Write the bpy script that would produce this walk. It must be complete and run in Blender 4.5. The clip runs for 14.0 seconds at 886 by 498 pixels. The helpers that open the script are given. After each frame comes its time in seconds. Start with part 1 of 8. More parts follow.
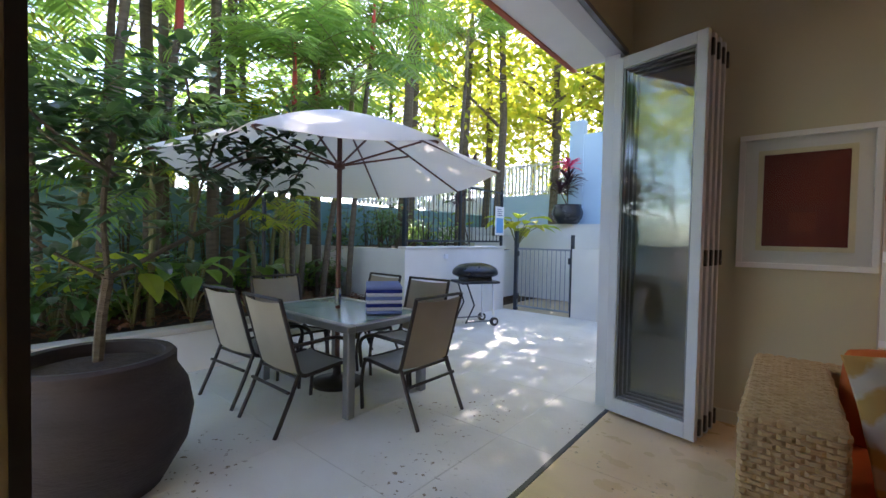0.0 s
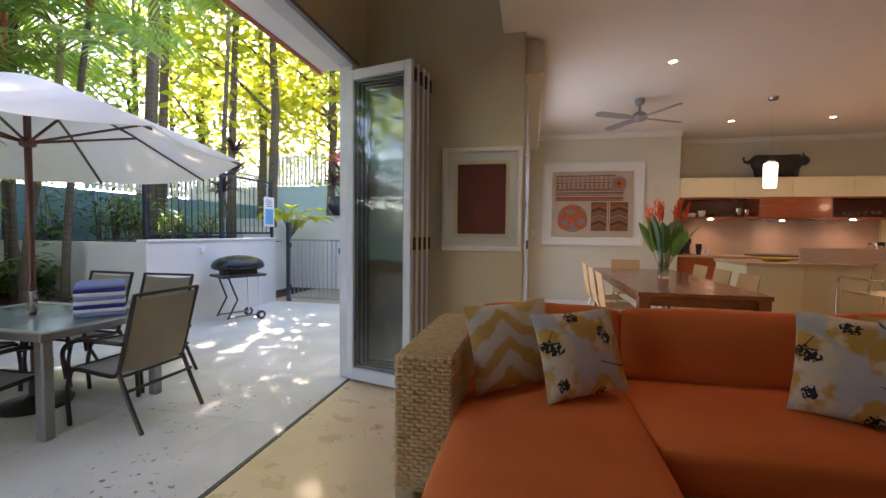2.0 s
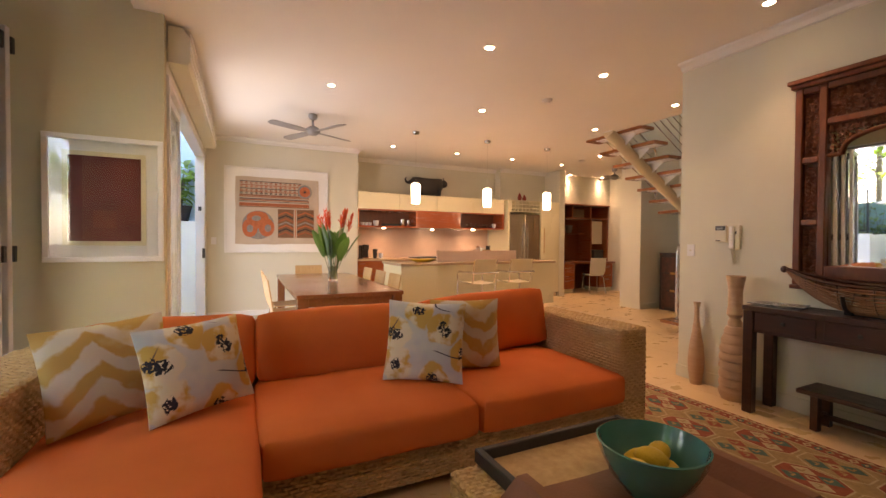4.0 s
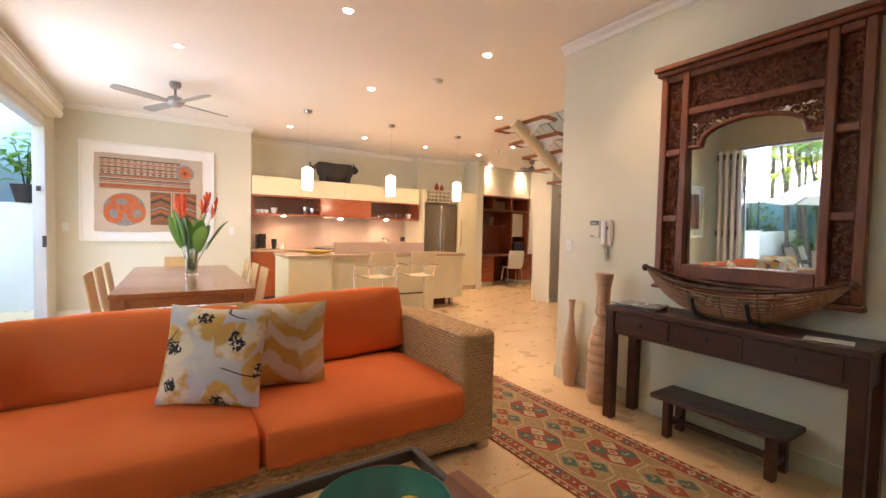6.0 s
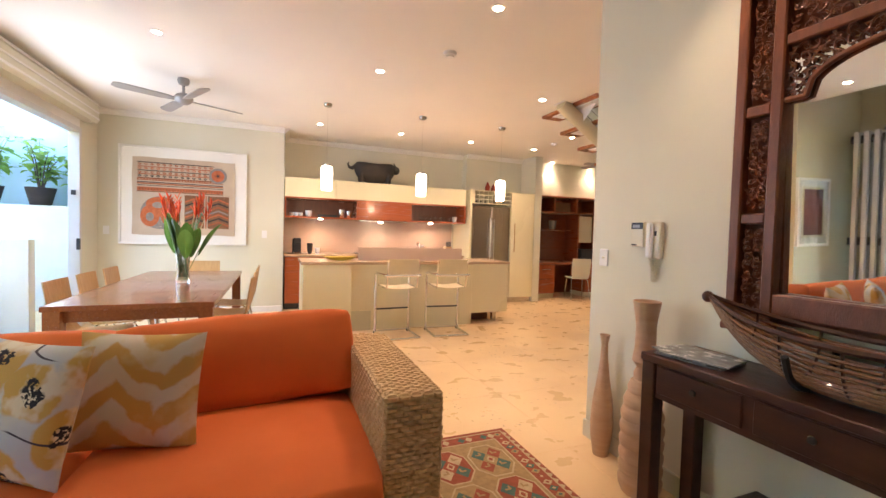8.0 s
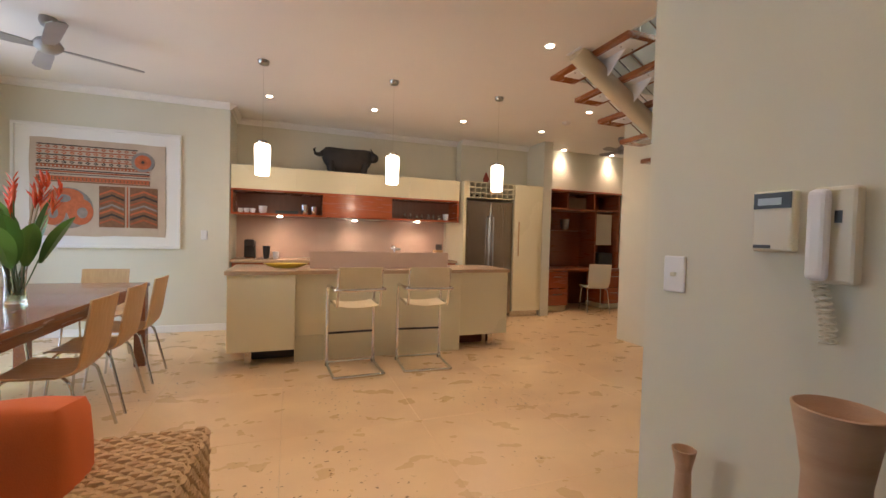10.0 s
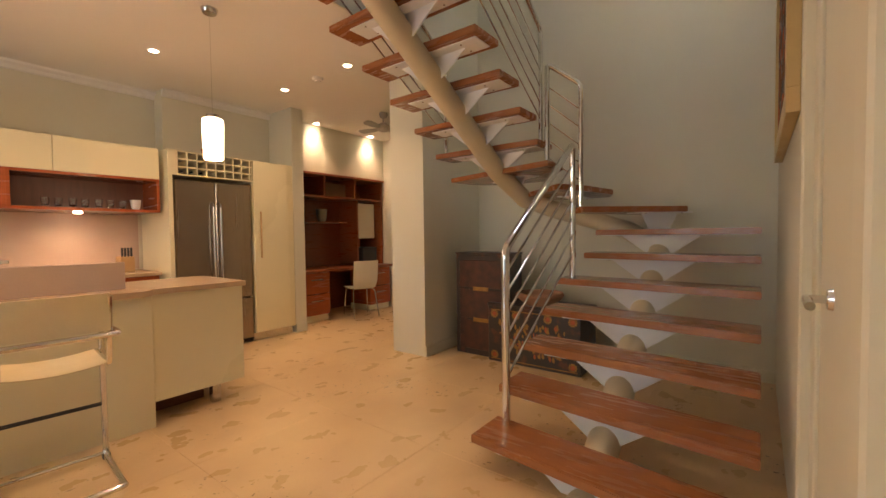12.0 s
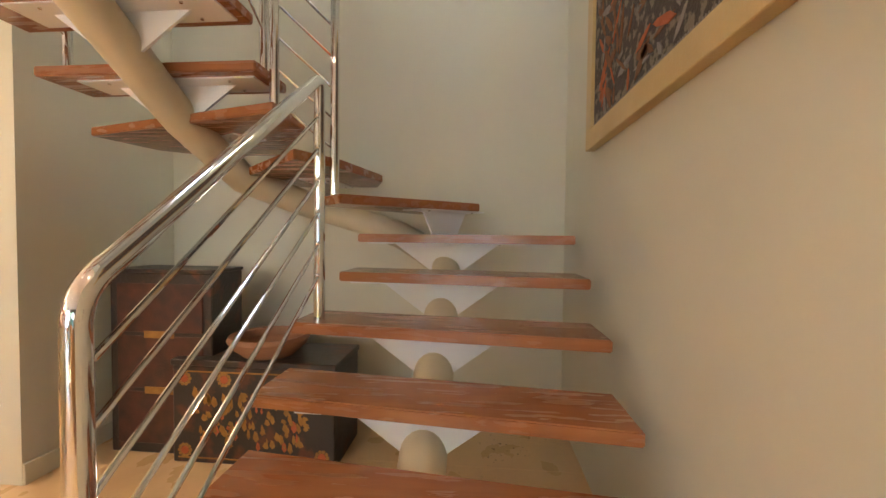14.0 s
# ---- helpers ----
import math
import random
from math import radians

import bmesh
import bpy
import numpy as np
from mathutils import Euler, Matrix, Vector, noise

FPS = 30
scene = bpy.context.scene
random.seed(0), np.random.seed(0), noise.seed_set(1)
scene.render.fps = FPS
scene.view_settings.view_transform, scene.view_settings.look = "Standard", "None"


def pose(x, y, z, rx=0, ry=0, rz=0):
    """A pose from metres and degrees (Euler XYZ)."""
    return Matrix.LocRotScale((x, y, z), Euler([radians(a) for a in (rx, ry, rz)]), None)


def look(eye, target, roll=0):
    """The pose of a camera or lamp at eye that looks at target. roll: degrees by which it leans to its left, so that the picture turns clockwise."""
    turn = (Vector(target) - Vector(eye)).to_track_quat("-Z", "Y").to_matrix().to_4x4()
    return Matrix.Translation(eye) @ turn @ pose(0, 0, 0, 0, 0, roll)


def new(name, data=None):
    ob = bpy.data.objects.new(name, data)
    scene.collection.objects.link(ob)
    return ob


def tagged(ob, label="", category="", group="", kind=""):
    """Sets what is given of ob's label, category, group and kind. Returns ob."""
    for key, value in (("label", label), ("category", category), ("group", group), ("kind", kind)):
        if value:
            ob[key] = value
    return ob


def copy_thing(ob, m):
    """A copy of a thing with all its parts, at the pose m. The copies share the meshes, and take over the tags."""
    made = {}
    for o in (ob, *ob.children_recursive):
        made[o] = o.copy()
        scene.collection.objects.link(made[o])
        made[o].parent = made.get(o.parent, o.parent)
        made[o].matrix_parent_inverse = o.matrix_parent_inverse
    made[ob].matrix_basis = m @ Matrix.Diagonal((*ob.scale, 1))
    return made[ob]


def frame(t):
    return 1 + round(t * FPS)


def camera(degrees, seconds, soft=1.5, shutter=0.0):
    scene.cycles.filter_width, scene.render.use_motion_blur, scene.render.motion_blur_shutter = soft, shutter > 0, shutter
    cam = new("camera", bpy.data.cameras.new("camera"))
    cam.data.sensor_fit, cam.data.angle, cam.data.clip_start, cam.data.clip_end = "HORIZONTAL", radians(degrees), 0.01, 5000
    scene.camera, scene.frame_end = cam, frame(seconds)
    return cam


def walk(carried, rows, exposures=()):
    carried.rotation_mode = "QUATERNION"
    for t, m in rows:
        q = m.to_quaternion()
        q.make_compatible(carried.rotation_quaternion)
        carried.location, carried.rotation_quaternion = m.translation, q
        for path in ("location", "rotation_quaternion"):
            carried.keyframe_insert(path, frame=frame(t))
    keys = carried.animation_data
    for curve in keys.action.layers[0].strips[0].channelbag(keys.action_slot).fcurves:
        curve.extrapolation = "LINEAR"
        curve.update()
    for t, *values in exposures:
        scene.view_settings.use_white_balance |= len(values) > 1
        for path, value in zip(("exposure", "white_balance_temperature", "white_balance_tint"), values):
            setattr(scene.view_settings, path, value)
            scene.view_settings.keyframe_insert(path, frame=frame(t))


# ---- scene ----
cam = camera(93.6, 14.0)

PATH = [
    (0, (0.383, 0.652, 1.246), (-0.891, 2.192, 1.19), 1.1),
    (0.5, (0.502, 0.608, 1.246), (-0.625, 2.259, 1.188), 1.0),
    (1, (0.631, 0.578, 1.246), (-0.297, 2.348, 1.176), 0.9),
    (1.5, (0.739, 0.559, 1.239), (0.053, 2.436, 1.16), 1.0),
    (2, (0.879, 0.557, 1.245), (0.463, 2.511, 1.162), 0.6),
    (2.5, (1.006, 0.5, 1.255), (0.909, 2.497, 1.184), 0.9),
    (3, (1.115, 0.48, 1.255), (1.358, 2.465, 1.203), 0.8),
    (3.5, (1.206, 0.458, 1.251), (1.781, 2.373, 1.209), 0.7),
    (4, (1.327, 0.441, 1.246), (2.191, 2.244, 1.209), 0.4),
    (4.2, (1.41, 0.43, 1.247), (2.359, 2.19, 1.205), 0.4),
    (6.3, (2.269, 0.462, 1.27), (3.356, 2.138, 1.19), 1.3),
    (6.5, (2.371, 0.485, 1.27), (3.431, 2.179, 1.189), 1.4),
    (7, (2.634, 0.562, 1.292), (3.593, 2.315, 1.215), 1.8),
    (7.5, (2.894, 0.683, 1.295), (3.729, 2.499, 1.232), 2.0),
    (7.7, (2.991, 0.744, 1.295), (3.774, 2.584, 1.229), 2.0),
    (9.8, (3.847, 1.837, 1.282), (4.508, 3.723, 1.21), 0.9),
    (10, (3.955, 1.979, 1.27), (4.641, 3.857, 1.214), 1.5),
    (10.5, (4.128, 2.328, 1.282), (4.952, 4.15, 1.249), 0.8),
    (11, (4.319, 2.628, 1.266), (5.363, 4.334, 1.233), 0.0),
    (11.5, (4.528, 2.908, 1.259), (5.848, 4.411, 1.21), -0.3),
    (12, (4.756, 3.146, 1.249), (6.348, 4.355, 1.18), -0.7),
    (12.5, (5.071, 3.343, 1.252), (6.867, 4.22, 1.18), -0.4),
    (13, (5.41, 3.477, 1.271), (7.327, 4.045, 1.205), -0.3),
    (13.5, (5.774, 3.554, 1.274), (7.744, 3.89, 1.204), 0.1),
    (14, (6.161, 3.594, 1.269), (8.152, 3.772, 1.204), 0.6),
]

walk(cam, [(t, look(eye, target, roll)) for t, eye, target, roll in PATH],
     exposures=((0, 2.75, 6200, 24), (1.0, 2.65, 6400, 24), (2.0, 3.05, 6900, 26), (3.0, 3.6, 7800, 30), (4.2, 4.2, 8000, 27), (6.3, 4.75, 6500, 19), (7.7, 4.75, 6400, 18), (9.8, 3.95, 6000, 15), (11.0, 3.7, 6600, 16), (12.0, 4.0, 7300, 18), (13.0, 4.45, 7000, 15), (14.0, 4.75, 6600, 12))
)

# world and sun
world = bpy.data.worlds.new("world")
scene.world = world
world.use_nodes = True
wn = world.node_tree.nodes
sky = wn.new("ShaderNodeTexSky")
sky.sky_type, sky.sun_disc = "NISHITA", False
SUN_DIR = Vector((-0.32, 0.61, 0.72)).normalized()
sky.sun_elevation = math.asin(SUN_DIR.z)
sky.sun_rotation = math.atan2(SUN_DIR.x, SUN_DIR.y)
wn["Background"].inputs["Strength"].default_value = 0.15
world.node_tree.links.new(sky.outputs[0], wn["Background"].inputs[0])
sun = new("sun", bpy.data.lights.new("sun", "SUN"))
sun.data.energy, sun.data.angle, sun.data.color = 5.0, radians(0.6), (1.0, 0.93, 0.82)
sun.matrix_world = look(SUN_DIR * 30, (0, 0, 0))

WARM = (1.0, 0.68, 0.44)
# where the sofa and the kitchen wall stand
SOFA = Matrix.Translation((-0.03, 0.24, 0)) @ Matrix.Diagonal((1.035, 1, 1, 1))
KITCHEN = Matrix.Translation((-0.16, 0.37, 0)) @ Matrix.Diagonal((1.03, 1, 1, 1))


# ---- mesh helpers ----
def part(name, bm, material, parent=None, label="", smooth=False):
    """Links a bmesh as one mesh object, under a thing or a part."""
    me = bpy.data.meshes.new(name)
    bm.to_mesh(me)
    bm.free()
    if smooth:
        me.shade_smooth()
        me.set_sharp_from_angle(angle=radians(38))
    me.materials.append(material)
    ob = new(name, me)
    if parent:
        ob.parent = parent
    if label:
        ob["label"] = label
    return ob


def thing(name, place, label, category, group="", kind=""):
    """An Empty at the base of a thing; its parts are built round its origin."""
    ob = new(name)
    ob.matrix_world = place
    ob.empty_display_size = 0.1
    return tagged(ob, label, category, group, kind)


def box(bm, x0, y0, z0, x1, y1, z1, bevel=0.0, seg=1, m=None):
    """Adds a box between two corners, its edges rounded by bevel."""
    got = bmesh.ops.create_cube(bm, size=1)["verts"]
    bmesh.ops.scale(bm, vec=(abs(x1 - x0), abs(y1 - y0), abs(z1 - z0)), verts=got)
    bmesh.ops.translate(bm, vec=((x0 + x1) / 2, (y0 + y1) / 2, (z0 + z1) / 2), verts=got)
    if bevel:
        edges = list({e for v in got for e in v.link_edges})
        res = bmesh.ops.bevel(bm, geom=edges, offset=bevel, segments=seg, affect="EDGES", profile=0.5)
        got = list({v for f in res["faces"] for v in f.verts} | {v for v in got if v.is_valid})
    if m:
        bmesh.ops.transform(bm, matrix=m, verts=got)
    return got


def rod(bm, a, b, r, r2=None, seg=10, caps=True):
    """Adds a round bar from a to b, tapering from r to r2."""
    a, b = Vector(a), Vector(b)
    d = b - a
    m = Matrix.Translation((a + b) / 2) @ d.to_track_quat("Z", "Y").to_matrix().to_4x4()
    return bmesh.ops.create_cone(bm, cap_ends=caps, segments=seg, radius1=r, radius2=r if r2 is None else r2,
                                 depth=d.length, matrix=m)["verts"]


def sweep(bm, pts, r, seg=8, closed=False):
    """Adds a tube along a line of points; r is a radius or one per point."""
    pts = [Vector(p) for p in pts]
    n = len(pts)
    rs = r if isinstance(r, (list, tuple)) else [r] * n
    rings, up = [], None
    for i, p in enumerate(pts):
        if closed:
            d = pts[(i + 1) % n] - pts[i - 1]
        else:
            d = pts[min(i + 1, n - 1)] - pts[max(i - 1, 0)]
        d.normalize()
        if up is None:
            up = d.orthogonal().normalized()
        up = (up - d * up.dot(d)).normalized()
        side = d.cross(up)
        rings.append([bm.verts.new(p + (up * math.cos(k * math.tau / seg) + side * math.sin(k * math.tau / seg)) * rs[i])
                      for k in range(seg)])
    for i in range(n if closed else n - 1):
        a, b = rings[i], rings[(i + 1) % n]
        for k in range(seg):
            bm.faces.new((a[k], a[(k + 1) % seg], b[(k + 1) % seg], b[k]))
    if not closed:
        bm.faces.new(rings[0][::-1])
        bm.faces.new(rings[-1])


def bend(pts, radius=0.05, steps=5):
    """Rounds the corners of a line of points."""
    pts = [Vector(p) for p in pts]
    out = [pts[0]]
    for a, b, c in zip(pts, pts[1:], pts[2:]):
        r = min(radius, (a - b).length * 0.48, (c - b).length * 0.48)
        p, q = b + (a - b).normalized() * r, b + (c - b).normalized() * r
        for k in range(steps + 1):
            s = k / steps
            out.append(p * (1 - s) ** 2 + b * 2 * s * (1 - s) + q * s * s)
    out.append(pts[-1])
    return out


def lathe(bm, profile, x=0, y=0, seg=28):
    """Adds a turned shape from (radius, height) pairs, open where a radius is not zero at an end."""
    rings = []
    for r, z in profile:
        if r < 1e-5:
            rings.append([bm.verts.new((x, y, z))])
        else:
            rings.append([bm.verts.new((x + r * math.cos(k * math.tau / seg), y + r * math.sin(k * math.tau / seg), z)) for k in range(seg)])
    for a, b in zip(rings, rings[1:]):
        for k in range(seg):
            k2 = (k + 1) % seg
            if len(a) == 1 and len(b) > 1:
                bm.faces.new((a[0], b[k2], b[k]))
            elif len(b) == 1 and len(a) > 1:
                bm.faces.new((a[k], a[k2], b[0]))
            elif len(a) > 1:
                bm.faces.new((a[k], a[k2], b[k2], b[k]))


def prism(bm, outline, z0, z1, m=None):
    """Adds a slab with the given outline of (x, y) points."""
    lo = [bm.verts.new((x, y, z0)) for x, y in outline]
    hi = [bm.verts.new((x, y, z1)) for x, y in outline]
    n = len(outline)
    bm.faces.new(lo[::-1])
    bm.faces.new(hi)
    for i in range(n):
        bm.faces.new((lo[i], lo[(i + 1) % n], hi[(i + 1) % n], hi[i]))
    if m:
        bmesh.ops.transform(bm, matrix=m, verts=lo + hi)
    return lo + hi


def solid(name, x0, y0, z0, x1, y1, z1, material, label="", category="", bevel=0.0, parent=None):
    """One box as a piece of the setting, or as a part."""
    bm = bmesh.new()
    box(bm, x0, y0, z0, x1, y1, z1, bevel)
    ob = part(name, bm, material, parent, "" if not parent else label)
    if not parent:
        tagged(ob, label, category, kind="structure")
    return ob


# ---- materials ----
def mat(name, c1, c2=None, scale=6.0, rough=0.6, metal=0.0, bump=0.15, fine=90.0, stretch=(1, 1, 1), rough_var=0.12,
        vary=0.0, detail=6.0, coat=0.0, mid=0.5, width=0.5, dist=0.02):
    """Two colours mixed by a broad noise, a fine grain in the relief, and uneven gloss. vary: difference from piece to piece."""
    m = bpy.data.materials.new(name)
    m.use_nodes = True
    nt = m.node_tree
    nd, ln = nt.nodes, nt.links
    bsdf = nd["Principled BSDF"]
    c2 = c2 or tuple(c * 0.85 for c in c1)
    tc, mp = nd.new("ShaderNodeTexCoord"), nd.new("ShaderNodeMapping")
    mp.inputs["Scale"].default_value = stretch
    ln.new(tc.outputs["Object"], mp.inputs[0])
    n1, n2 = nd.new("ShaderNodeTexNoise"), nd.new("ShaderNodeTexNoise")
    n1.inputs["Scale"].default_value, n1.inputs["Detail"].default_value = scale, detail
    n2.inputs["Scale"].default_value, n2.inputs["Detail"].default_value = fine, 3
    for n in (n1, n2):
        ln.new(mp.outputs[0], n.inputs["Vector"])
    ramp = nd.new("ShaderNodeMapRange")
    ramp.inputs["From Min"].default_value, ramp.inputs["From Max"].default_value = mid - width / 2, mid + width / 2
    ln.new(n1.outputs[0], ramp.inputs[0])
    mix = nd.new("ShaderNodeMix")
    mix.data_type = "RGBA"
    mix.inputs[6].default_value, mix.inputs[7].default_value = (*c1, 1), (*c2, 1)
    ln.new(ramp.outputs[0], mix.inputs[0])
    out = mix.outputs[2]
    if vary:
        info, hsv, mr = nd.new("ShaderNodeObjectInfo"), nd.new("ShaderNodeHueSaturation"), nd.new("ShaderNodeMapRange")
        mr.inputs["To Min"].default_value, mr.inputs["To Max"].default_value = 1 - vary, 1 + vary
        ln.new(info.outputs["Random"], mr.inputs[0])
        ln.new(mr.outputs[0], hsv.inputs["Value"])
        ln.new(out, hsv.inputs["Color"])
        out = hsv.outputs[0]
    ln.new(out, bsdf.inputs["Base Color"])
    rr = nd.new("ShaderNodeMapRange")
    rr.inputs["To Min"].default_value, rr.inputs["To Max"].default_value = max(rough - rough_var, 0.02), min(rough + rough_var, 1)
    ln.new(n1.outputs[0], rr.inputs[0])
    ln.new(rr.outputs[0], bsdf.inputs["Roughness"])
    bsdf.inputs["Metallic"].default_value = metal
    bsdf.inputs["Coat Weight"].default_value = coat
    if bump:
        bp = nd.new("ShaderNodeBump")
        bp.inputs["Strength"].default_value, bp.inputs["Distance"].default_value = bump, dist
        ln.new(n2.outputs[0], bp.inputs["Height"])
        ln.new(bp.outputs[0], bsdf.inputs["Normal"])
    return m


def glow(name, colour, strength):
    m = bpy.data.materials.new(name)
    m.use_nodes = True
    b = m.node_tree.nodes["Principled BSDF"]
    b.inputs["Base Color"].default_value = (*colour, 1)
    b.inputs["Emission Color"].default_value = (*colour, 1)
    b.inputs["Emission Strength"].default_value = strength
    return m


def glass(name, colour=(0.95, 0.98, 0.97), rough=0.0, ior=1.45):
    m = bpy.data.materials.new(name)
    m.use_nodes = True
    b = m.node_tree.nodes["Principled BSDF"]
    b.inputs["Base Color"].default_value = (*colour, 1)
    b.inputs["Transmission Weight"].default_value = 1
    b.inputs["Roughness"].default_value = rough
    b.inputs["IOR"].default_value = ior
    return m


PAINT = mat("wall_paint", (0.665, 0.65, 0.545), (0.62, 0.605, 0.50), 1.2, 0.75, bump=0.04, fine=220)
# olive cream paint, with some warm lamplight mixed into the colour
OLIVE_LIT = mat("olive_paint_warm_lit", (0.59, 0.54, 0.37), (0.54, 0.49, 0.33), 1.2, 0.75, bump=0.04, fine=220)
WHITE = mat("white_paint", (0.80, 0.79, 0.76), (0.74, 0.73, 0.70), 1.5, 0.6, bump=0.03, fine=160)
CEIL = mat("ceiling_paint", (0.82, 0.80, 0.76), (0.78, 0.76, 0.72), 0.8, 0.8, bump=0.03, fine=200)
CREAM = mat("cream_lacquer", (0.74, 0.68, 0.47), (0.70, 0.64, 0.44), 1.0, 0.3, bump=0.01)
STONE = mat("travertine", (0.63, 0.50, 0.34), (0.50, 0.37, 0.23), 2.2, 0.28, bump=0.05, fine=60)
PAVING = mat("patio_stone", (0.60, 0.57, 0.52), (0.42, 0.39, 0.34), 1.6, 0.8, bump=0.25, fine=70)
RENDERED = mat("rendered_wall", (0.74, 0.72, 0.67), (0.62, 0.60, 0.55), 1.4, 0.85, bump=0.25, fine=120)
BLUEWALL = mat("pale_blue_render", (0.42, 0.56, 0.66), (0.36, 0.49, 0.58), 1.1, 0.85, bump=0.2, fine=100)
TEALWALL = mat("teal_fence_paint", (0.16, 0.29, 0.33), (0.12, 0.23, 0.26), 1.5, 0.8, bump=0.2, fine=60)
TEAK = mat("red_brown_timber", (0.32, 0.11, 0.045), (0.21, 0.065, 0.028), 3.0, 0.32, bump=0.06, fine=50, stretch=(1, 9, 9), coat=0.2)
DARKWOOD = mat("dark_stained_wood", (0.064, 0.020, 0.010), (0.032, 0.010, 0.006), 4.0, 0.35, bump=0.1, fine=40, stretch=(6, 1, 6))
ORANGE = mat("orange_fabric", (0.70, 0.165, 0.036), (0.60, 0.13, 0.028), 3.0, 0.9, bump=0.25, fine=420, dist=0.004)
STEEL = mat("brushed_steel", (0.62, 0.61, 0.59), (0.55, 0.54, 0.52), 20, 0.16, 1.0, bump=0.02)
CHROME = mat("chrome", (0.75, 0.75, 0.75), (0.7, 0.7, 0.7), 5, 0.07, 1.0, bump=0, rough_var=0.03)
ALU = mat("white_aluminium", (0.62, 0.62, 0.63), (0.56, 0.56, 0.57), 3, 0.4, 0.0, bump=0.01)
BLACK = mat("black_plastic", (0.02, 0.02, 0.022), (0.03, 0.03, 0.03), 9, 0.4, bump=0.05)
SOIL = mat("soil_and_bark", (0.055, 0.034, 0.022), (0.022, 0.014, 0.010), 14, 0.95, bump=0.8, fine=60)
PANE = glass("clear_glass")
GROUT = mat("grout", (0.48, 0.38, 0.26), (0.40, 0.31, 0.20), 8, 0.8)

# ---- the large structure ----
H, HIGH = 2.90, 3.55            # main ceiling, raised ceiling along the doors
XB, XM, YD, XS = -0.60, 5.02, 3.00, 9.05   # door wall, mirror wall, corridor wall, stair wall
solid("floor", XB + 0.03, -3.4, -0.15, 11.6, 9.9, -0.018, GROUT, "polished cream travertine floor", "floor")
solid("patio_floor", -3.72, -3.4, -0.15, XB - 0.03, 8.9, -0.018, GROUT, "pale honed stone patio paving", "paving")
solid("patio_floor_side", XB - 0.03, 4.24, -0.15, 0.70, 8.9, -0.018, GROUT, "pale stone paving of the side court", "paving")
# door wall with its big opening
solid("wall_doors_near", XB - 0.12, -3.4, 0, XB, 0.72, HIGH, OLIVE_LIT, "olive cream painted wall beside the doors", "wall")
solid("wall_doors_lintel", XB - 0.12, 0.72, 2.66, XB, 3.86, HIGH, OLIVE_LIT, "olive cream wall above the folding doors", "wall")
solid("wall_doors_far", XB - 0.12, 3.86, 0, XB, 4.22, HIGH, OLIVE_LIT, "olive cream wall end", "wall")
solid("wall_picture", XB, 4.12, 0, 0.80, 4.24, HIGH, OLIVE_LIT, "olive cream wall with the red picture", "wall")
# side wall with the sliding door to the court
XW = 0.80
solid("wall_court_lintel", XW - 0.10, 4.22, 2.50, XW, 7.42, H, WHITE, "wall above the sliding door", "wall")
solid("wall_court_far", XW - 0.10, 7.42, 0, XW, 7.96, H, PAINT, "wall end beside the sliding door", "wall")
solid("wall_dining", XW - 0.10, 7.96, 0, 3.20, 8.08, H, PAINT, "pale painted wall with the large textile", "wall")
solid("wall_kitchen_side", 3.10, 8.08, 0, 3.20, 8.67, H, PAINT, "kitchen side wall", "wall")
solid("wall_kitchen", 3.10, 8.67, 0, 8.05, 8.79, H, PAINT, "olive cream kitchen wall", "wall")
solid("wall_kitchen_end", 7.87, 7.92, 0, 8.03, 8.67, H, PAINT, "cream wall end beside the pantry", "wall")
solid("wall_study", 8.05, 9.06, 0, 11.6, 9.2, H, PAINT, "cream study wall", "wall")
solid("wall_study_side", 8.0, 8.79, 0, 8.1, 9.06, H, PAINT, "study side wall", "wall")
solid("wall_study_end", 10.0, 6.30, 0, 10.12, 9.06, H, PAINT, "study end wall", "wall")
# mirror wall, corridor wall, stair walls
solid("wall_mirror", XM, -3.4, 0, XM + 0.14, YD, H + 0.1, PAINT, "cream painted wall with the carved mirror", "wall")
solid("wall_corridor", XM + 0.14, YD - 0.14, 0, XS + 0.12, YD, 5.4, PAINT, "olive cream stair wall", "wall")
solid("wall_stair_lining", 6.50, YD, 0, XS, YD + 0.025, 5.3, PAINT, "olive cream wall beside the stairs", "wall")
solid("wall_stair_back", XS, YD, 0, XS + 0.12, 5.85, 5.4, PAINT, "cream wall behind the stairs", "wall")
solid("wall_pier", 8.0, 5.85, 0, 11.5, 6.30, 5.4, PAINT, "cream wall pier beside the stairs", "wall")
solid("wall_back", XB, -3.5, 0, XM + 0.14, -3.4, HIGH, PAINT, "cream wall at the end of the room", "wall")
# ceilings
bm = bmesh.new()
box(bm, 0.62, -3.4, H, XM, 8.79, H + 0.12)
box(bm, XM, YD, H, 6.38, 8.79, H + 0.12)
box(bm, 6.38, 5.57, H, 8.05, 8.79, H + 0.12)
box(bm, 8.05, 5.85, H, 11.6, 9.2, H + 0.12)
tagged(part("ceiling", bm, CEIL), "flat white painted ceiling", "ceiling", kind="structure")
bm = bmesh.new()
box(bm, XB - 0.12, -3.4, HIGH, 0.74, 4.22, HIGH + 0.1)
box(bm, 0.62, -3.4, H + 0.12, 0.74, 4.22, HIGH)
tagged(part("ceiling_raised", bm, CEIL), "raised white ceiling along the doors", "ceiling", kind="structure")
bm = bmesh.new()
# out of view; the gap left here is added to let sky light down
for a in ((6.26, YD - 0.14, 7.45, 6.30), (7.95, YD - 0.14, XS + 0.12, 6.30), (7.45, YD - 0.14, 7.95, 3.9), (7.45, 4.4, 7.95, 6.30)):
    box(bm, a[0], a[1], 5.3, a[2], a[3], 5.4)
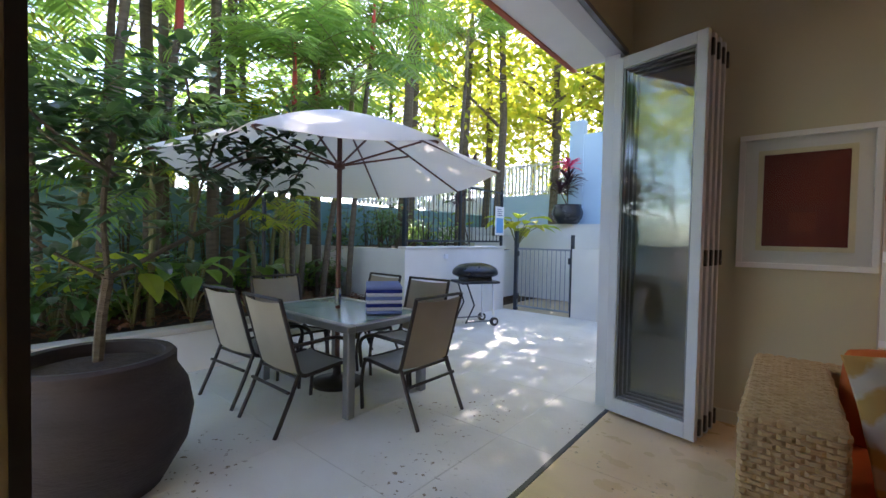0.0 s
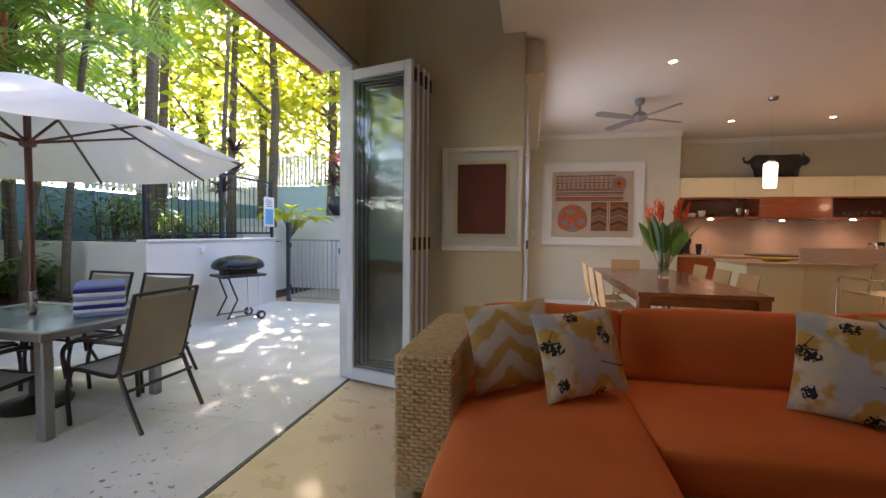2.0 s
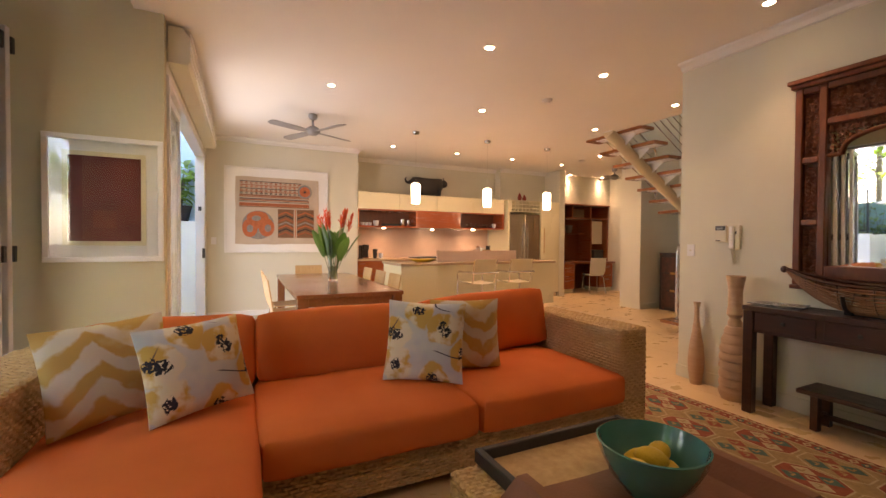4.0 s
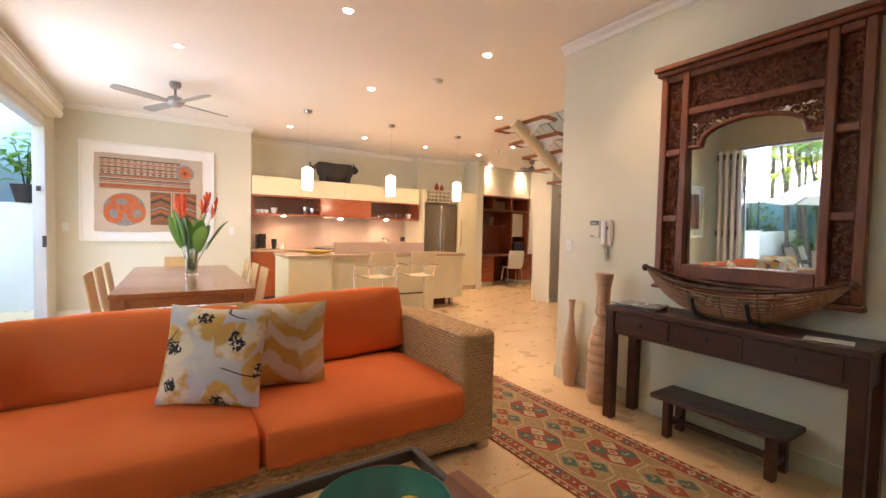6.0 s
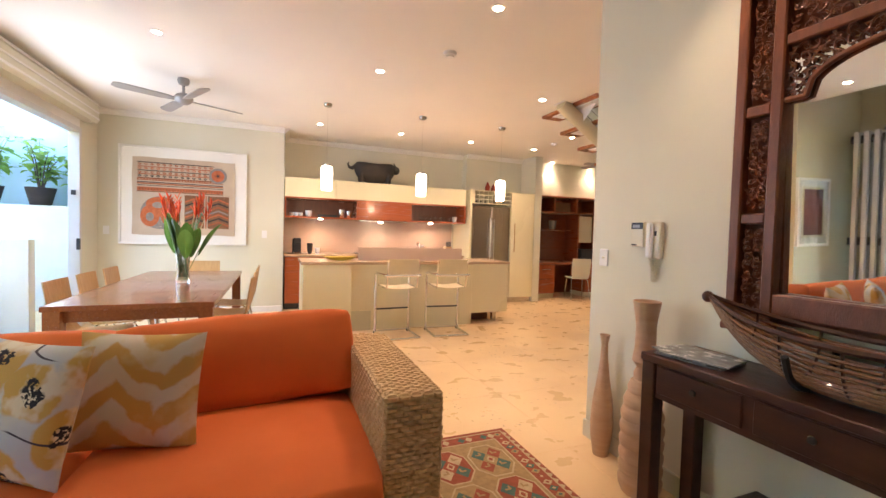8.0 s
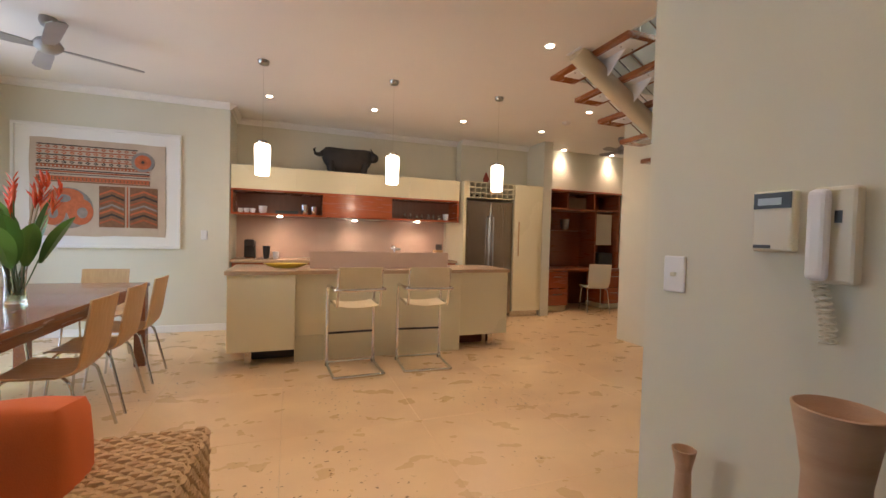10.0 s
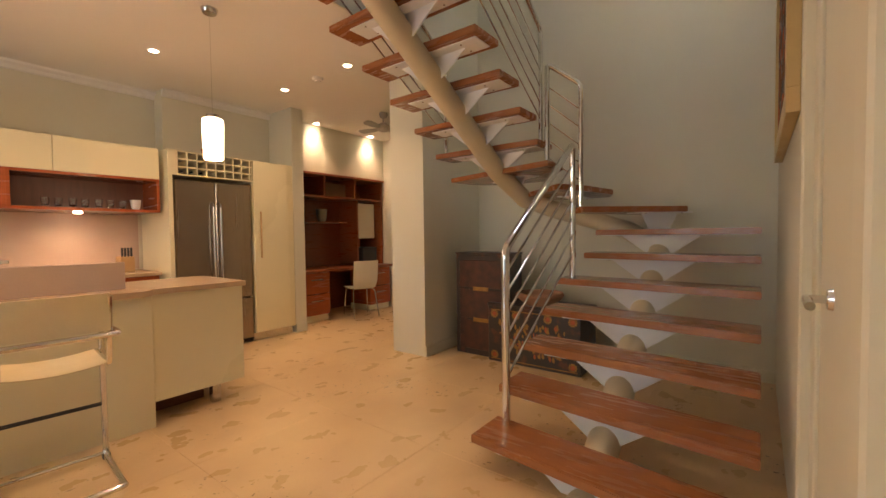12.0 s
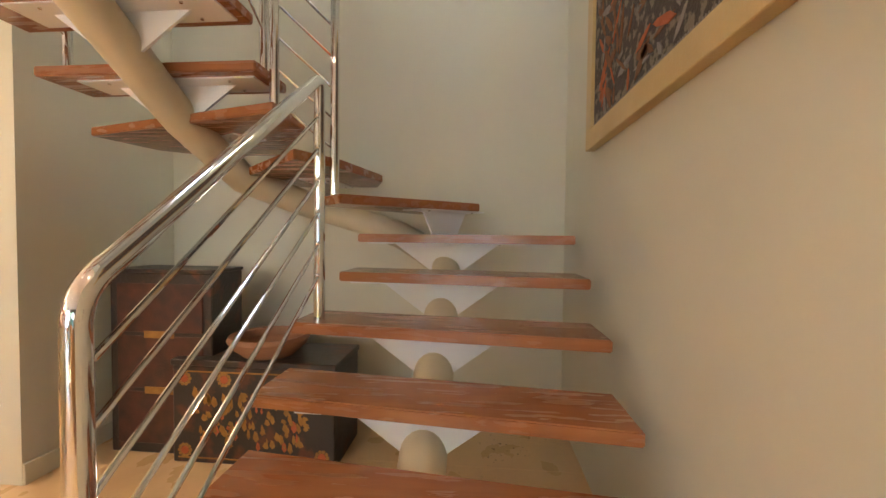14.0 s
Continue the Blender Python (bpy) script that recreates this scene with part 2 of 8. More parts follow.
tagged(part("ceiling_stairwell", bm, CEIL), "white ceiling of the stairwell", "ceiling", kind="structure")
solid("wall_stairwell_front", 6.26, YD, H + 0.122, 6.38, 5.69, 5.3, PAINT, "olive cream upper stairwell wall", "wall")
solid("wall_stairwell_side", 6.38, 5.57, H + 0.122, 8.0, 5.98, 5.3, PAINT, "olive cream upper stairwell wall", "wall")
# unseen fill lamp added at the stairwell's top, for daylight from upstairs
stair_fill = new("stairwell_fill_light", bpy.data.lights.new("stairwell_fill_light", "AREA"))
stair_fill.data.shape, stair_fill.data.size, stair_fill.data.size_y, stair_fill.data.energy, stair_fill.data.color = "RECTANGLE", 0.5, 0.5, 0.3, (0.92, 0.96, 1.0)
stair_fill.location = (7.7, 4.15, 5.29)
# lamp added in the sliding door's opening, standing in for the court's sky light
court = new("court_sky_light", bpy.data.lights.new("court_sky_light", "AREA"))
court.data.shape, court.data.size, court.data.size_y, court.data.energy, court.data.color = "RECTANGLE", 2.0, 3.0, 3.2, (0.80, 0.90, 1.0)
court.matrix_world = look((0.83, 5.85, 1.15), (5.0, 5.85, 0.8))
# ground beyond
solid("ground", -120, -120, -0.6, 120, 120, -0.16, SOIL, "dark garden ground", "ground")

# ---- more materials ----
def nodes_of(m):
    return m.node_tree.nodes, m.node_tree.links, m.node_tree.nodes["Principled BSDF"]


def stone_mat(name, base, tan, pit, rough, tile_scale=1.0, pit_cut=0.66):
    """Cut stone: cloudy tone, drifting veins, small dark pits in patches; each slab takes another stretch of it."""
    m = bpy.data.materials.new(name)
    m.use_nodes = True
    nd, ln, bsdf = nodes_of(m)
    geo, info = nd.new("ShaderNodeNewGeometry"), nd.new("ShaderNodeObjectInfo")
    mul = nd.new("ShaderNodeVectorMath")
    mul.operation = "MULTIPLY_ADD"
    mul.inputs[1].default_value = (0.09, 0.06, 0.04)
    ln.new(info.outputs["Random"], mul.inputs[0])
    ln.new(geo.outputs["Position"], mul.inputs[2])
    mp = nd.new("ShaderNodeMapping")
    mp.inputs["Rotation"].default_value = (0, 0, 0.5)
    mp.inputs["Scale"].default_value = (1, 1.25, 1)
    ln.new(mul.outputs[0], mp.inputs[0])

    def noise_of(scale, detail, vec, dist=0.0):
        n = nd.new("ShaderNodeTexNoise")
        n.inputs["Scale"].default_value, n.inputs["Detail"].default_value, n.inputs["Distortion"].default_value = scale, detail, dist
        ln.new(vec, n.inputs["Vector"])
        return n.outputs[0]

    def ramp(src, lo, hi):
        r = nd.new("ShaderNodeMapRange")
        r.inputs["From Min"].default_value, r.inputs["From Max"].default_value = lo, hi
        ln.new(src, r.inputs[0])
        return r.outputs[0]

    def mixed(fac, a, b):
        x = nd.new("ShaderNodeMix")
        x.data_type = "RGBA"
        ln.new(fac, x.inputs[0])
        for s, v in ((6, a), (7, b)):
            if isinstance(v, tuple):
                x.inputs[s].default_value = (*v, 1)
            else:
                ln.new(v, x.inputs[s])
        return x.outputs[2]

    cloud = noise_of(1.6 * tile_scale, 6, mp.outputs[0], 0.3)
    vein = noise_of(5.0 * tile_scale, 3, mp.outputs[0])
    c = mixed(ramp(cloud, 0.30, 0.72), base, tan)
    c = mixed(ramp(noise_of(0.45 * tile_scale, 4, mul.outputs[0]), 0.42, 0.80), c, tuple(v * 1.08 for v in base))
    patch = ramp(noise_of(1.3 * tile_scale, 3, geo.outputs["Position"]), 0.53, 0.60)
    pits = ramp(noise_of(27 * tile_scale, 2, geo.outputs["Position"]), pit_cut, pit_cut + 0.05)
    both = nd.new("ShaderNodeMath")
    both.operation = "MULTIPLY"
    ln.new(patch, both.inputs[0])
    ln.new(pits, both.inputs[1])
    c = mixed(both.outputs[0], c, pit)
    ln.new(c, bsdf.inputs["Base Color"])
    rr = nd.new("ShaderNodeMapRange")
    rr.inputs["To Min"].default_value, rr.inputs["To Max"].default_value = rough - 0.08, rough + 0.14
    ln.new(vein, rr.inputs[0])
    ln.new(rr.outputs[0], bsdf.inputs["Roughness"])
    bp = nd.new("ShaderNodeBump")
    bp.inputs["Strength"].default_value, bp.inputs["Distance"].default_value = 0.12, 0.01
    ln.new(noise_of(45, 4, mul.outputs[0]), bp.inputs["Height"])
    ln.new(bp.outputs[0], bsdf.inputs["Normal"])
    return m


def leaf_mat(name, c1, c2, shine=0.35, glow_through=0.45):
    """Leaves: tone differs from leaf to leaf, light comes through them."""
    m = bpy.data.materials.new(name)
    m.use_nodes = True
    nd, ln, bsdf = nodes_of(m)
    geo, mix = nd.new("ShaderNodeNewGeometry"), nd.new("ShaderNodeMix")
    mix.data_type = "RGBA"
    mix.inputs[6].default_value, mix.inputs[7].default_value = (*c1, 1), (*c2, 1)
    ln.new(geo.outputs["Random Per Island"], mix.inputs[0])
    tr, sh = nd.new("ShaderNodeBsdfTranslucent"), nd.new("ShaderNodeMixShader")
    sat = nd.new("ShaderNodeHueSaturation")
    sat.inputs["Value"].default_value, sat.inputs["Saturation"].default_value, sat.inputs["Hue"].default_value = 3.1, 1.05, 0.475
    ln.new(mix.outputs[2], sat.inputs["Color"])
    ln.new(sat.outputs[0], tr.inputs[0])
    ln.new(mix.outputs[2], bsdf.inputs["Base Color"])
    bsdf.inputs["Roughness"].default_value = shine
    sh.inputs[0].default_value = glow_through
    ln.new(bsdf.outputs[0], sh.inputs[1])
    ln.new(tr.outputs[0], sh.inputs[2])
    ln.new(sh.outputs[0], nd["Material Output"].inputs[0])
    return m


def cloth_mat(name, kind):
    """Printed cushion cloth: a broad ikat zigzag in yellow, or scattered dark-eyed flowers."""
    m = bpy.data.materials.new(name)
    m.use_nodes = True
    nd, ln, bsdf = nodes_of(m)
    tc = nd.new("ShaderNodeTexCoord")
    no = nd.new("ShaderNodeTexNoise")
    no.inputs["Scale"].default_value, no.inputs["Detail"].default_value = 7.0, 4
    ln.new(tc.outputs["Object"], no.inputs["Vector"])
    add = nd.new("ShaderNodeVectorMath")
    add.operation = "MULTIPLY_ADD"
    add.inputs[1].default_value = (0.13, 0.13, 0.13)
    ln.new(no.outputs[1], add.inputs[0])
    ln.new(tc.outputs["Object"], add.inputs[2])

    def mixed(fac, a, b):
        x = nd.new("ShaderNodeMix")
        x.data_type = "RGBA"
        ln.new(fac, x.inputs[0])
        for s, v in ((6, a), (7, b)):
            if isinstance(v, tuple):
                x.inputs[s].default_value = (*v, 1)
            else:
                ln.new(v, x.inputs[s])
        return x.outputs[2]

    def ramp(src, lo, hi):
        r = nd.new("ShaderNodeMapRange")
        r.inputs["From Min"].default_value, r.inputs["From Max"].default_value = lo, hi
        ln.new(src, r.inputs[0])
        return r.outputs[0]

    cream, yellow = (0.64, 0.57, 0.46), (0.56, 0.34, 0.10)
    if kind == "ikat":
        sep = nd.new("ShaderNodeSeparateXYZ")
        ln.new(add.outputs[0], sep.inputs[0])
        tri = nd.new("ShaderNodeMath")
        tri.operation = "PINGPONG"
        tri.inputs[1].default_value = 0.17
        ln.new(sep.outputs[0], tri.inputs[0])
        plus = nd.new("ShaderNodeMath")
        plus.operation = "MULTIPLY_ADD"
        plus.inputs[1].default_value = 0.75
        ln.new(tri.outputs[0], plus.inputs[0])
        ln.new(sep.outputs[1], plus.inputs[2])
        band = nd.new("ShaderNodeMath")
        band.operation = "PINGPONG"
        band.inputs[1].default_value = 0.075
        ln.new(plus.outputs[0], band.inputs[0])
        c = mixed(ramp(band.outputs[0], 0.030, 0.046), cream, yellow)
        c = mixed(ramp(no.outputs[0], 0.60, 0.75), c, (0.60, 0.46, 0.24))
    else:
        vo = nd.new("ShaderNodeTexVoronoi")
        vo.voronoi_dimensions = "2D"
        vo.inputs["Scale"].default_value = 4.9
        ln.new(add.outputs[0], vo.inputs["Vector"])

        def dots(scale, detail=3.0):
            n = nd.new("ShaderNodeTexNoise")
            n.inputs["Scale"].default_value, n.inputs["Detail"].default_value = scale, detail
            ln.new(tc.outputs["Object"], n.inputs["Vector"])
            return n.outputs[0]

        def calc(op, a, b):
            n = nd.new("ShaderNodeMath")
            n.operation = op
            for k, v in enumerate((a, b)):
                if isinstance(v, float):
                    n.inputs[k].default_value = v
                else:
                    ln.new(v, n.inputs[k])
            return n.outputs[0]

        c = mixed(ramp(dots(5.0), 0.42, 0.6), (0.62, 0.60, 0.57), (0.50, 0.51, 0.55))
        petal = mixed(ramp(dots(9.0), 0.46, 0.56), (0.74, 0.65, 0.50), (0.60, 0.36, 0.09))
        c = mixed(ramp(vo.outputs["Distance"], 0.50, 0.44), c, petal)
        # thin curved stems in places
        line = calc("ABSOLUTE", calc("SUBTRACT", dots(3.1, 0.0), 0.5), 0.0)
        stem = calc("MULTIPLY", ramp(line, 0.008, 0.005), ramp(dots(6.5, 0.0), 0.55, 0.58))
        c = mixed(stem, c, (0.06, 0.05, 0.07))
        # stippled dark flower hearts
        heart = calc("ADD", vo.outputs["Distance"], calc("MULTIPLY", dots(26.0), 0.16))
        eye = calc("MULTIPLY", ramp(heart, 0.275, 0.25), ramp(dots(75.0, 1.0), 0.60, 0.54))
        c = mixed(eye, c, (0.02, 0.02, 0.028))
    ln.new(c, bsdf.inputs["Base Color"])
    bsdf.inputs["Roughness"].default_value = 0.9
    weave = nd.new("ShaderNodeTexNoise")
    weave.inputs["Scale"].default_value = 500
    ln.new(tc.outputs["Object"], weave.inputs["Vector"])
    bp = nd.new("ShaderNodeBump")
    bp.inputs["Strength"].default_value, bp.inputs["Distance"].default_value = 0.3, 0.003
    ln.new(weave.outputs[0], bp.inputs["Height"])
    ln.new(bp.outputs[0], bsdf.inputs["Normal"])
    return m


FLOORSTONE = stone_mat("travertine_slab", (0.71, 0.525, 0.30), (0.56, 0.385, 0.215), (0.26, 0.16, 0.08), 0.27, 1.0, 0.645)
PATIOSTONE = stone_mat("patio_slab", (0.66, 0.63, 0.58), (0.50, 0.455, 0.38), (0.22, 0.16, 0.10), 0.62, 0.9, 0.63)
WICKER = mat("woven_seagrass", (0.62, 0.43, 0.215), (0.44, 0.275, 0.125), 26, 0.65, bump=0.35, fine=200, stretch=(1, 1, 5), dist=0.006)
WOODSEAT = mat("blond_plywood", (0.56, 0.36, 0.17), (0.47, 0.28, 0.12), 5, 0.4, bump=0.05, fine=40, stretch=(2, 12, 2))
TABLEWOOD = mat("dining_timber", (0.27, 0.105, 0.045), (0.18, 0.060, 0.027), 4.0, 0.24, bump=0.05, fine=60, stretch=(12, 1, 12), coat=0.35)
CARVED = mat("carved_teak", (0.20, 0.060, 0.022), (0.105, 0.031, 0.013), 9, 0.38, bump=0.15, fine=60, stretch=(1, 4, 1))
RED_CABINET = mat("red_veneer", (0.40, 0.10, 0.035), (0.30, 0.072, 0.026), 3, 0.25, bump=0.03, fine=40, stretch=(1, 1, 10), coat=0.3)
DARKVENEER = mat("dark_veneer", (0.16, 0.050, 0.024), (0.11, 0.034, 0.017), 3, 0.35, bump=0.04, fine=40, stretch=(8, 1, 1))
SPLASH = mat("stone_splashback", (0.52, 0.40, 0.32), (0.46, 0.34, 0.27), 3, 0.35, bump=0.05)
BENCHTOP = mat("benchtop_stone", (0.52, 0.38, 0.25), (0.45, 0.32, 0.21), 14, 0.22, bump=0.02)
SPINE = mat("cream_steel_paint", (0.62, 0.55, 0.40), (0.57, 0.50, 0.36), 2, 0.45, bump=0.03)
PLATE = mat("white_steel_paint", (0.82, 0.83, 0.84), (0.76, 0.77, 0.78), 2, 0.5, bump=0.03)
SLING = mat("beige_sling", (0.34, 0.285, 0.215), (0.29, 0.245, 0.185), 4, 0.85, bump=0.4, fine=260, dist=0.003)
SEATSLING = mat("grey_sling", (0.34, 0.34, 0.33), (0.29, 0.29, 0.28), 4, 0.85, bump=0.4, fine=260, dist=0.003)
BRONZE = mat("bronze_aluminium", (0.055, 0.043, 0.036), (0.04, 0.031, 0.026), 8, 0.42, 0.6, bump=0.04)
GREYALU = mat("grey_aluminium", (0.27, 0.27, 0.27), (0.22, 0.22, 0.22), 6, 0.42, 0.6, bump=0.03)
TABLEGLASS = mat("frosted_green_glass", (0.20, 0.29, 0.27), (0.17, 0.26, 0.24), 4, 0.16, bump=0.02)
CANVAS = mat("cream_canvas", (0.78, 0.74, 0.66), (0.72, 0.68, 0.60), 1.5, 0.9, bump=0.12, fine=300, dist=0.003)
POLEWOOD = mat("umbrella_timber", (0.13, 0.045, 0.025), (0.09, 0.03, 0.018), 6, 0.4, bump=0.05, stretch=(5, 5, 1))
TERRACOTTA = mat("brown_glazed_clay", (0.030, 0.016, 0.013), (0.018, 0.010, 0.008), 3, 0.72, bump=0.25, fine=30, stretch=(1, 1, 4))
BARK = mat("palm_bark", (0.15, 0.115, 0.075), (0.075, 0.055, 0.036), 7, 0.9, bump=0.7, fine=40, stretch=(1, 1, 5))
GREENCANE = mat("green_cane", (0.20, 0.17, 0.055), (0.11, 0.10, 0.03), 6, 0.55, bump=0.3, stretch=(1, 1, 6))
REDSHAFT = mat("red_crownshaft", (0.42, 0.035, 0.022), (0.30, 0.03, 0.015), 4, 0.5, bump=0.1)
CLAYVASE = mat("turned_pale_wood", (0.56, 0.37, 0.24), (0.46, 0.28, 0.17), 5, 0.55, bump=0.12, stretch=(1, 1, 7))
TEALGLAZE = mat("teal_glaze", (0.055, 0.22, 0.20), (0.04, 0.17, 0.155), 6, 0.14, bump=0.03, coat=0.6)
LEMON = mat("yellow_fruit", (0.62, 0.42, 0.03), (0.48, 0.34, 0.03), 9, 0.45, bump=0.2, fine=120)
MAGAZINE = mat("magazine_cover", (0.10, 0.11, 0.13), (0.36, 0.38, 0.40), 22, 0.25, bump=0.0)
PLASTICW = mat("white_plastic", (0.76, 0.77, 0.79), (0.73, 0.74, 0.76), 3, 0.35, bump=0.01)
PLASTICC = mat("ivory_plastic", (0.66, 0.62, 0.50), (0.62, 0.58, 0.46), 3, 0.4, bump=0.01)
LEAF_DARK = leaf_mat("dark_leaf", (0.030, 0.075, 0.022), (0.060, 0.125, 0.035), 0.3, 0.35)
LEAF_VASE = leaf_mat("cut_leaf", (0.030, 0.085, 0.018), (0.055, 0.130, 0.030), 0.3, 0.3)
LEAF_BLACK = leaf_mat("deep_green_leaf", (0.014, 0.038, 0.012), (0.032, 0.070, 0.020), 0.3, 0.2)
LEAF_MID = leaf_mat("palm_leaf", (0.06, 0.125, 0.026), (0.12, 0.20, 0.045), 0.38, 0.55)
# brighter yellow-green: sun coming through the leaves is put into the colour
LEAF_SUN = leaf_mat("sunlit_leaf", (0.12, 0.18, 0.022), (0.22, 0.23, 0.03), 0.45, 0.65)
LEAF_RED = leaf_mat("cordyline_red", (0.36, 0.035, 0.05), (0.50, 0.08, 0.09), 0.4, 0.4)
LEAF_PURPLE = leaf_mat("cordyline_dark", (0.035, 0.02, 0.025), (0.07, 0.03, 0.035), 0.35, 0.2)
LAMP_ON = glow("lamp_lens", (1.0, 0.86, 0.62), 6.0)
PENDANT_ON = glow("lit_opal_glass", (1.0, 0.74, 0.46), 0.55)
FLORAL, IKAT = cloth_mat("floral_cloth", "floral"), cloth_mat("ikat_cloth", "ikat")
MIRROR = mat("mirror_silver", (0.9, 0.92, 0.91), (0.9, 0.92, 0.91), 1, 0.02, 1.0, bump=0, rough_var=0.0)

# ---- trim of the setting ----
solid("door_track", XB - 0.013, 0.72, -0.02, XB + 0.013, 3.86, 0.003, BLACK, "dark metal floor track of the folding doors", "track")
solid("door_head", XB - 0.10, 0.72, 2.60, XB + 0.02, 3.86, 2.66, ALU, "white aluminium door head", "door head")
solid("door_head_rail", XB + 0.02, 0.72, 2.605, XB + 0.05, 3.86, 2.635, GREYALU, "grey aluminium head rail", "door head")
solid("door_jamb", XB - 0.10, 0.72, 0.003, XB + 0.01, 0.747, 2.60, BLACK, "dark door jamb", "door jamb")
solid("door_jamb_far", XB - 0.10, 3.80, 0.003, XB + 0.01, 3.86, 2.60, ALU, "white aluminium door jamb", "door jamb")
solid("eave_soffit", -1.16, -3.4, 2.80, XB - 0.12, 4.36, 2.90, WHITE, "white painted eave soffit", "eave")
solid("eave_fascia", -1.20, -3.4, 2.785, -1.16, 4.40, 2.98, mat("red_fascia", (0.46, 0.10, 0.05), (0.38, 0.08, 0.04), 4, 0.5), "red painted fascia board", "eave")
for nm, a in (("baseboard_mirror", (XM - 0.014, -3.4, 0, XM, YD, 0.11)), ("baseboard_corner", (XM - 0.014, YD, 0, 5.52, YD + 0.014, 0.11)),
              ("baseboard_stair_back", (XS - 0.014, YD + 0.026, 0, XS, 5.85, 0.11)),
              ("baseboard_pier", (8.0, 5.836, 0, XS - 0.014, 5.85, 0.11)), ("baseboard_dining", (XW, 7.946, 0, 3.20, 7.96, 0.09)),
              ("baseboard_picture", (XB, 4.106, 0, 0.80, 4.12, 0.09)), ("baseboard_kitchen_end", (7.87, 7.906, 0, 8.03, 7.92, 0.11))):
    solid(nm, *a, WHITE if "dining" in nm else PAINT, "painted skirting board", "skirting", bevel=0.004)


def cornice(name, a, b, side):
    """A small coved moulding under the ceiling from a to b, standing off to side."""
    bm = bmesh.new()
    s = Vector((*side, 0)).normalized()
    prof = [(0, 0), (0.075, 0), (0.07, -0.02), (0.035, -0.04), (0.02, -0.07), (0, -0.075)]
    rows = []
    for p in (a, b):
        rows.append([bm.verts.new((p[0] + s.x * u, p[1] + s.y * u, H - 0.002 + w)) for u, w in prof])
    n = len(prof)
    for i in range(n):
        bm.faces.new((rows[0][i], rows[0][(i + 1) % n], rows[1][(i + 1) % n], rows[1][i]))
    bm.faces.new(rows[0])
    bm.faces.new(rows[1][::-1])
    bmesh.ops.recalc_face_normals(bm, faces=bm.faces)
    tagged(part(name, bm, WHITE), "white coved ceiling moulding", "cornice", kind="structure")


cornice("cornice_mirror", (XM, -3.4), (XM, YD), (-1, 0))
cornice("cornice_dining", (XW, 7.96), (3.20, 7.96), (0, -1))
cornice("cornice_kitchen", (3.20, 8.67), (6.60, 8.67), (0, -1))
cornice("cornice_bulkhead", (6.60, 8.45), (7.87, 8.45), (0, -1))
cornice("cornice_kitchen_side", (3.20, 7.96), (3.20, 8.67), (1, 0))

# ---- folding doors, stacked open ----
def bifold_leaf(m, w=0.60, h=2.53):
    ob = thing("folding_door", m, "white aluminium framed glass folding door, stacked open", "door", "folding doors")
    z0 = 0.02
    for nm, a in (("stile", (0, -0.022, z0, 0.062, 0.022, h)), ("stile", (w - 0.062, -0.022, z0, w, 0.022, h)),
                  ("bottom_rail", (0.062, -0.022, z0, w - 0.062, 0.022, z0 + 0.10)), ("top_rail", (0.062, -0.022, h - 0.075, w - 0.062, 0.022, h))):
        solid(nm, *a, ALU, parent=ob, bevel=0.003)
    for nm, a in (("bead", (0.062, -0.012, z0 + 0.10, 0.074, 0.012, h - 0.075)), ("bead", (w - 0.074, -0.012, z0 + 0.10, w - 0.062, 0.012, h - 0.075)),
                  ("bead", (0.074, -0.012, z0 + 0.10, w - 0.074, 0.012, z0 + 0.112)), ("bead", (0.074, -0.012, h - 0.087, w - 0.074, 0.012, h - 0.075))):
        solid(nm, *a, GREYALU, parent=ob)
    pane = solid("pane", 0.070, -0.004, z0 + 0.105, w - 0.070, 0.004, h - 0.08, PANE, parent=ob)
    pane.visible_shadow = False
    for z in (0.10, 1.15, h - 0.10):
        solid("hinge", w - 0.010, 0.022, z - 0.05, w + 0.012, 0.050, z + 0.05, BLACK, parent=ob, bevel=0.003)
    return ob


for i in range(4):
    bifold_leaf(pose(XB + 0.005 + 0.012 * i, 3.745 - 0.0 + 0.062 * i, 0, 0, 0, -14 + 3 * i))

# sliding door to the court: frame, slid panels, blind cassette
fr = thing("sliding_door_frame", pose(XW, 0, 0), "white framed sliding door opening to the court, open", "door", kind="")
for nm, a in (("jamb", (-0.10, 7.36, 0, 0.02, 7.42, 2.50)), ("jamb", (-0.10, 4.22, 0, 0.02, 4.27, 2.50)), ("head", (-0.10, 4.27, 2.44, 0.02, 7.36, 2.50)),
              ("track", (-0.10, 4.27, -0.004, 0.0, 7.36, 0.006))):
    solid(nm, *a, ALU if nm != "track" else BLACK, parent=fr, bevel=0.004)
solid("latch", -0.012, 7.345, 0.98, 0.026, 7.36, 1.12, BLACK, parent=fr)
solid("latch", -0.06, 7.335, 1.66, -0.02, 7.36, 1.72, BLACK, parent=fr)
for i in range(2):
    sp = thing("sliding_door_panel", pose(XW - 0.035 - 0.045 * i, 4.28, 0.008), "white framed glass sliding panel pushed aside", "door", "sliding panels")
    for nm, a in (("stile", (-0.018, 0, 0, 0.018, 0.06, 2.42)), ("stile", (-0.018, 0.80, 0, 0.018, 0.86, 2.42)), ("rail", (-0.018, 0.06, 0, 0.018, 0.80, 0.09)),
                  ("rail", (-0.018, 0.06, 2.35, 0.018, 0.80, 2.42))):
        solid(nm, *a, ALU, parent=sp, bevel=0.003)
    pn = solid("pane", -0.004, 0.06, 0.09, 0.004, 0.80, 2.35, PANE, parent=sp)
    pn.visible_shadow = False
bl = thing("blind_cassette", pose(XW + 0.005, 4.24, 2.60), "cream painted blind box above the sliding door", "blind box")
bm = bmesh.new()
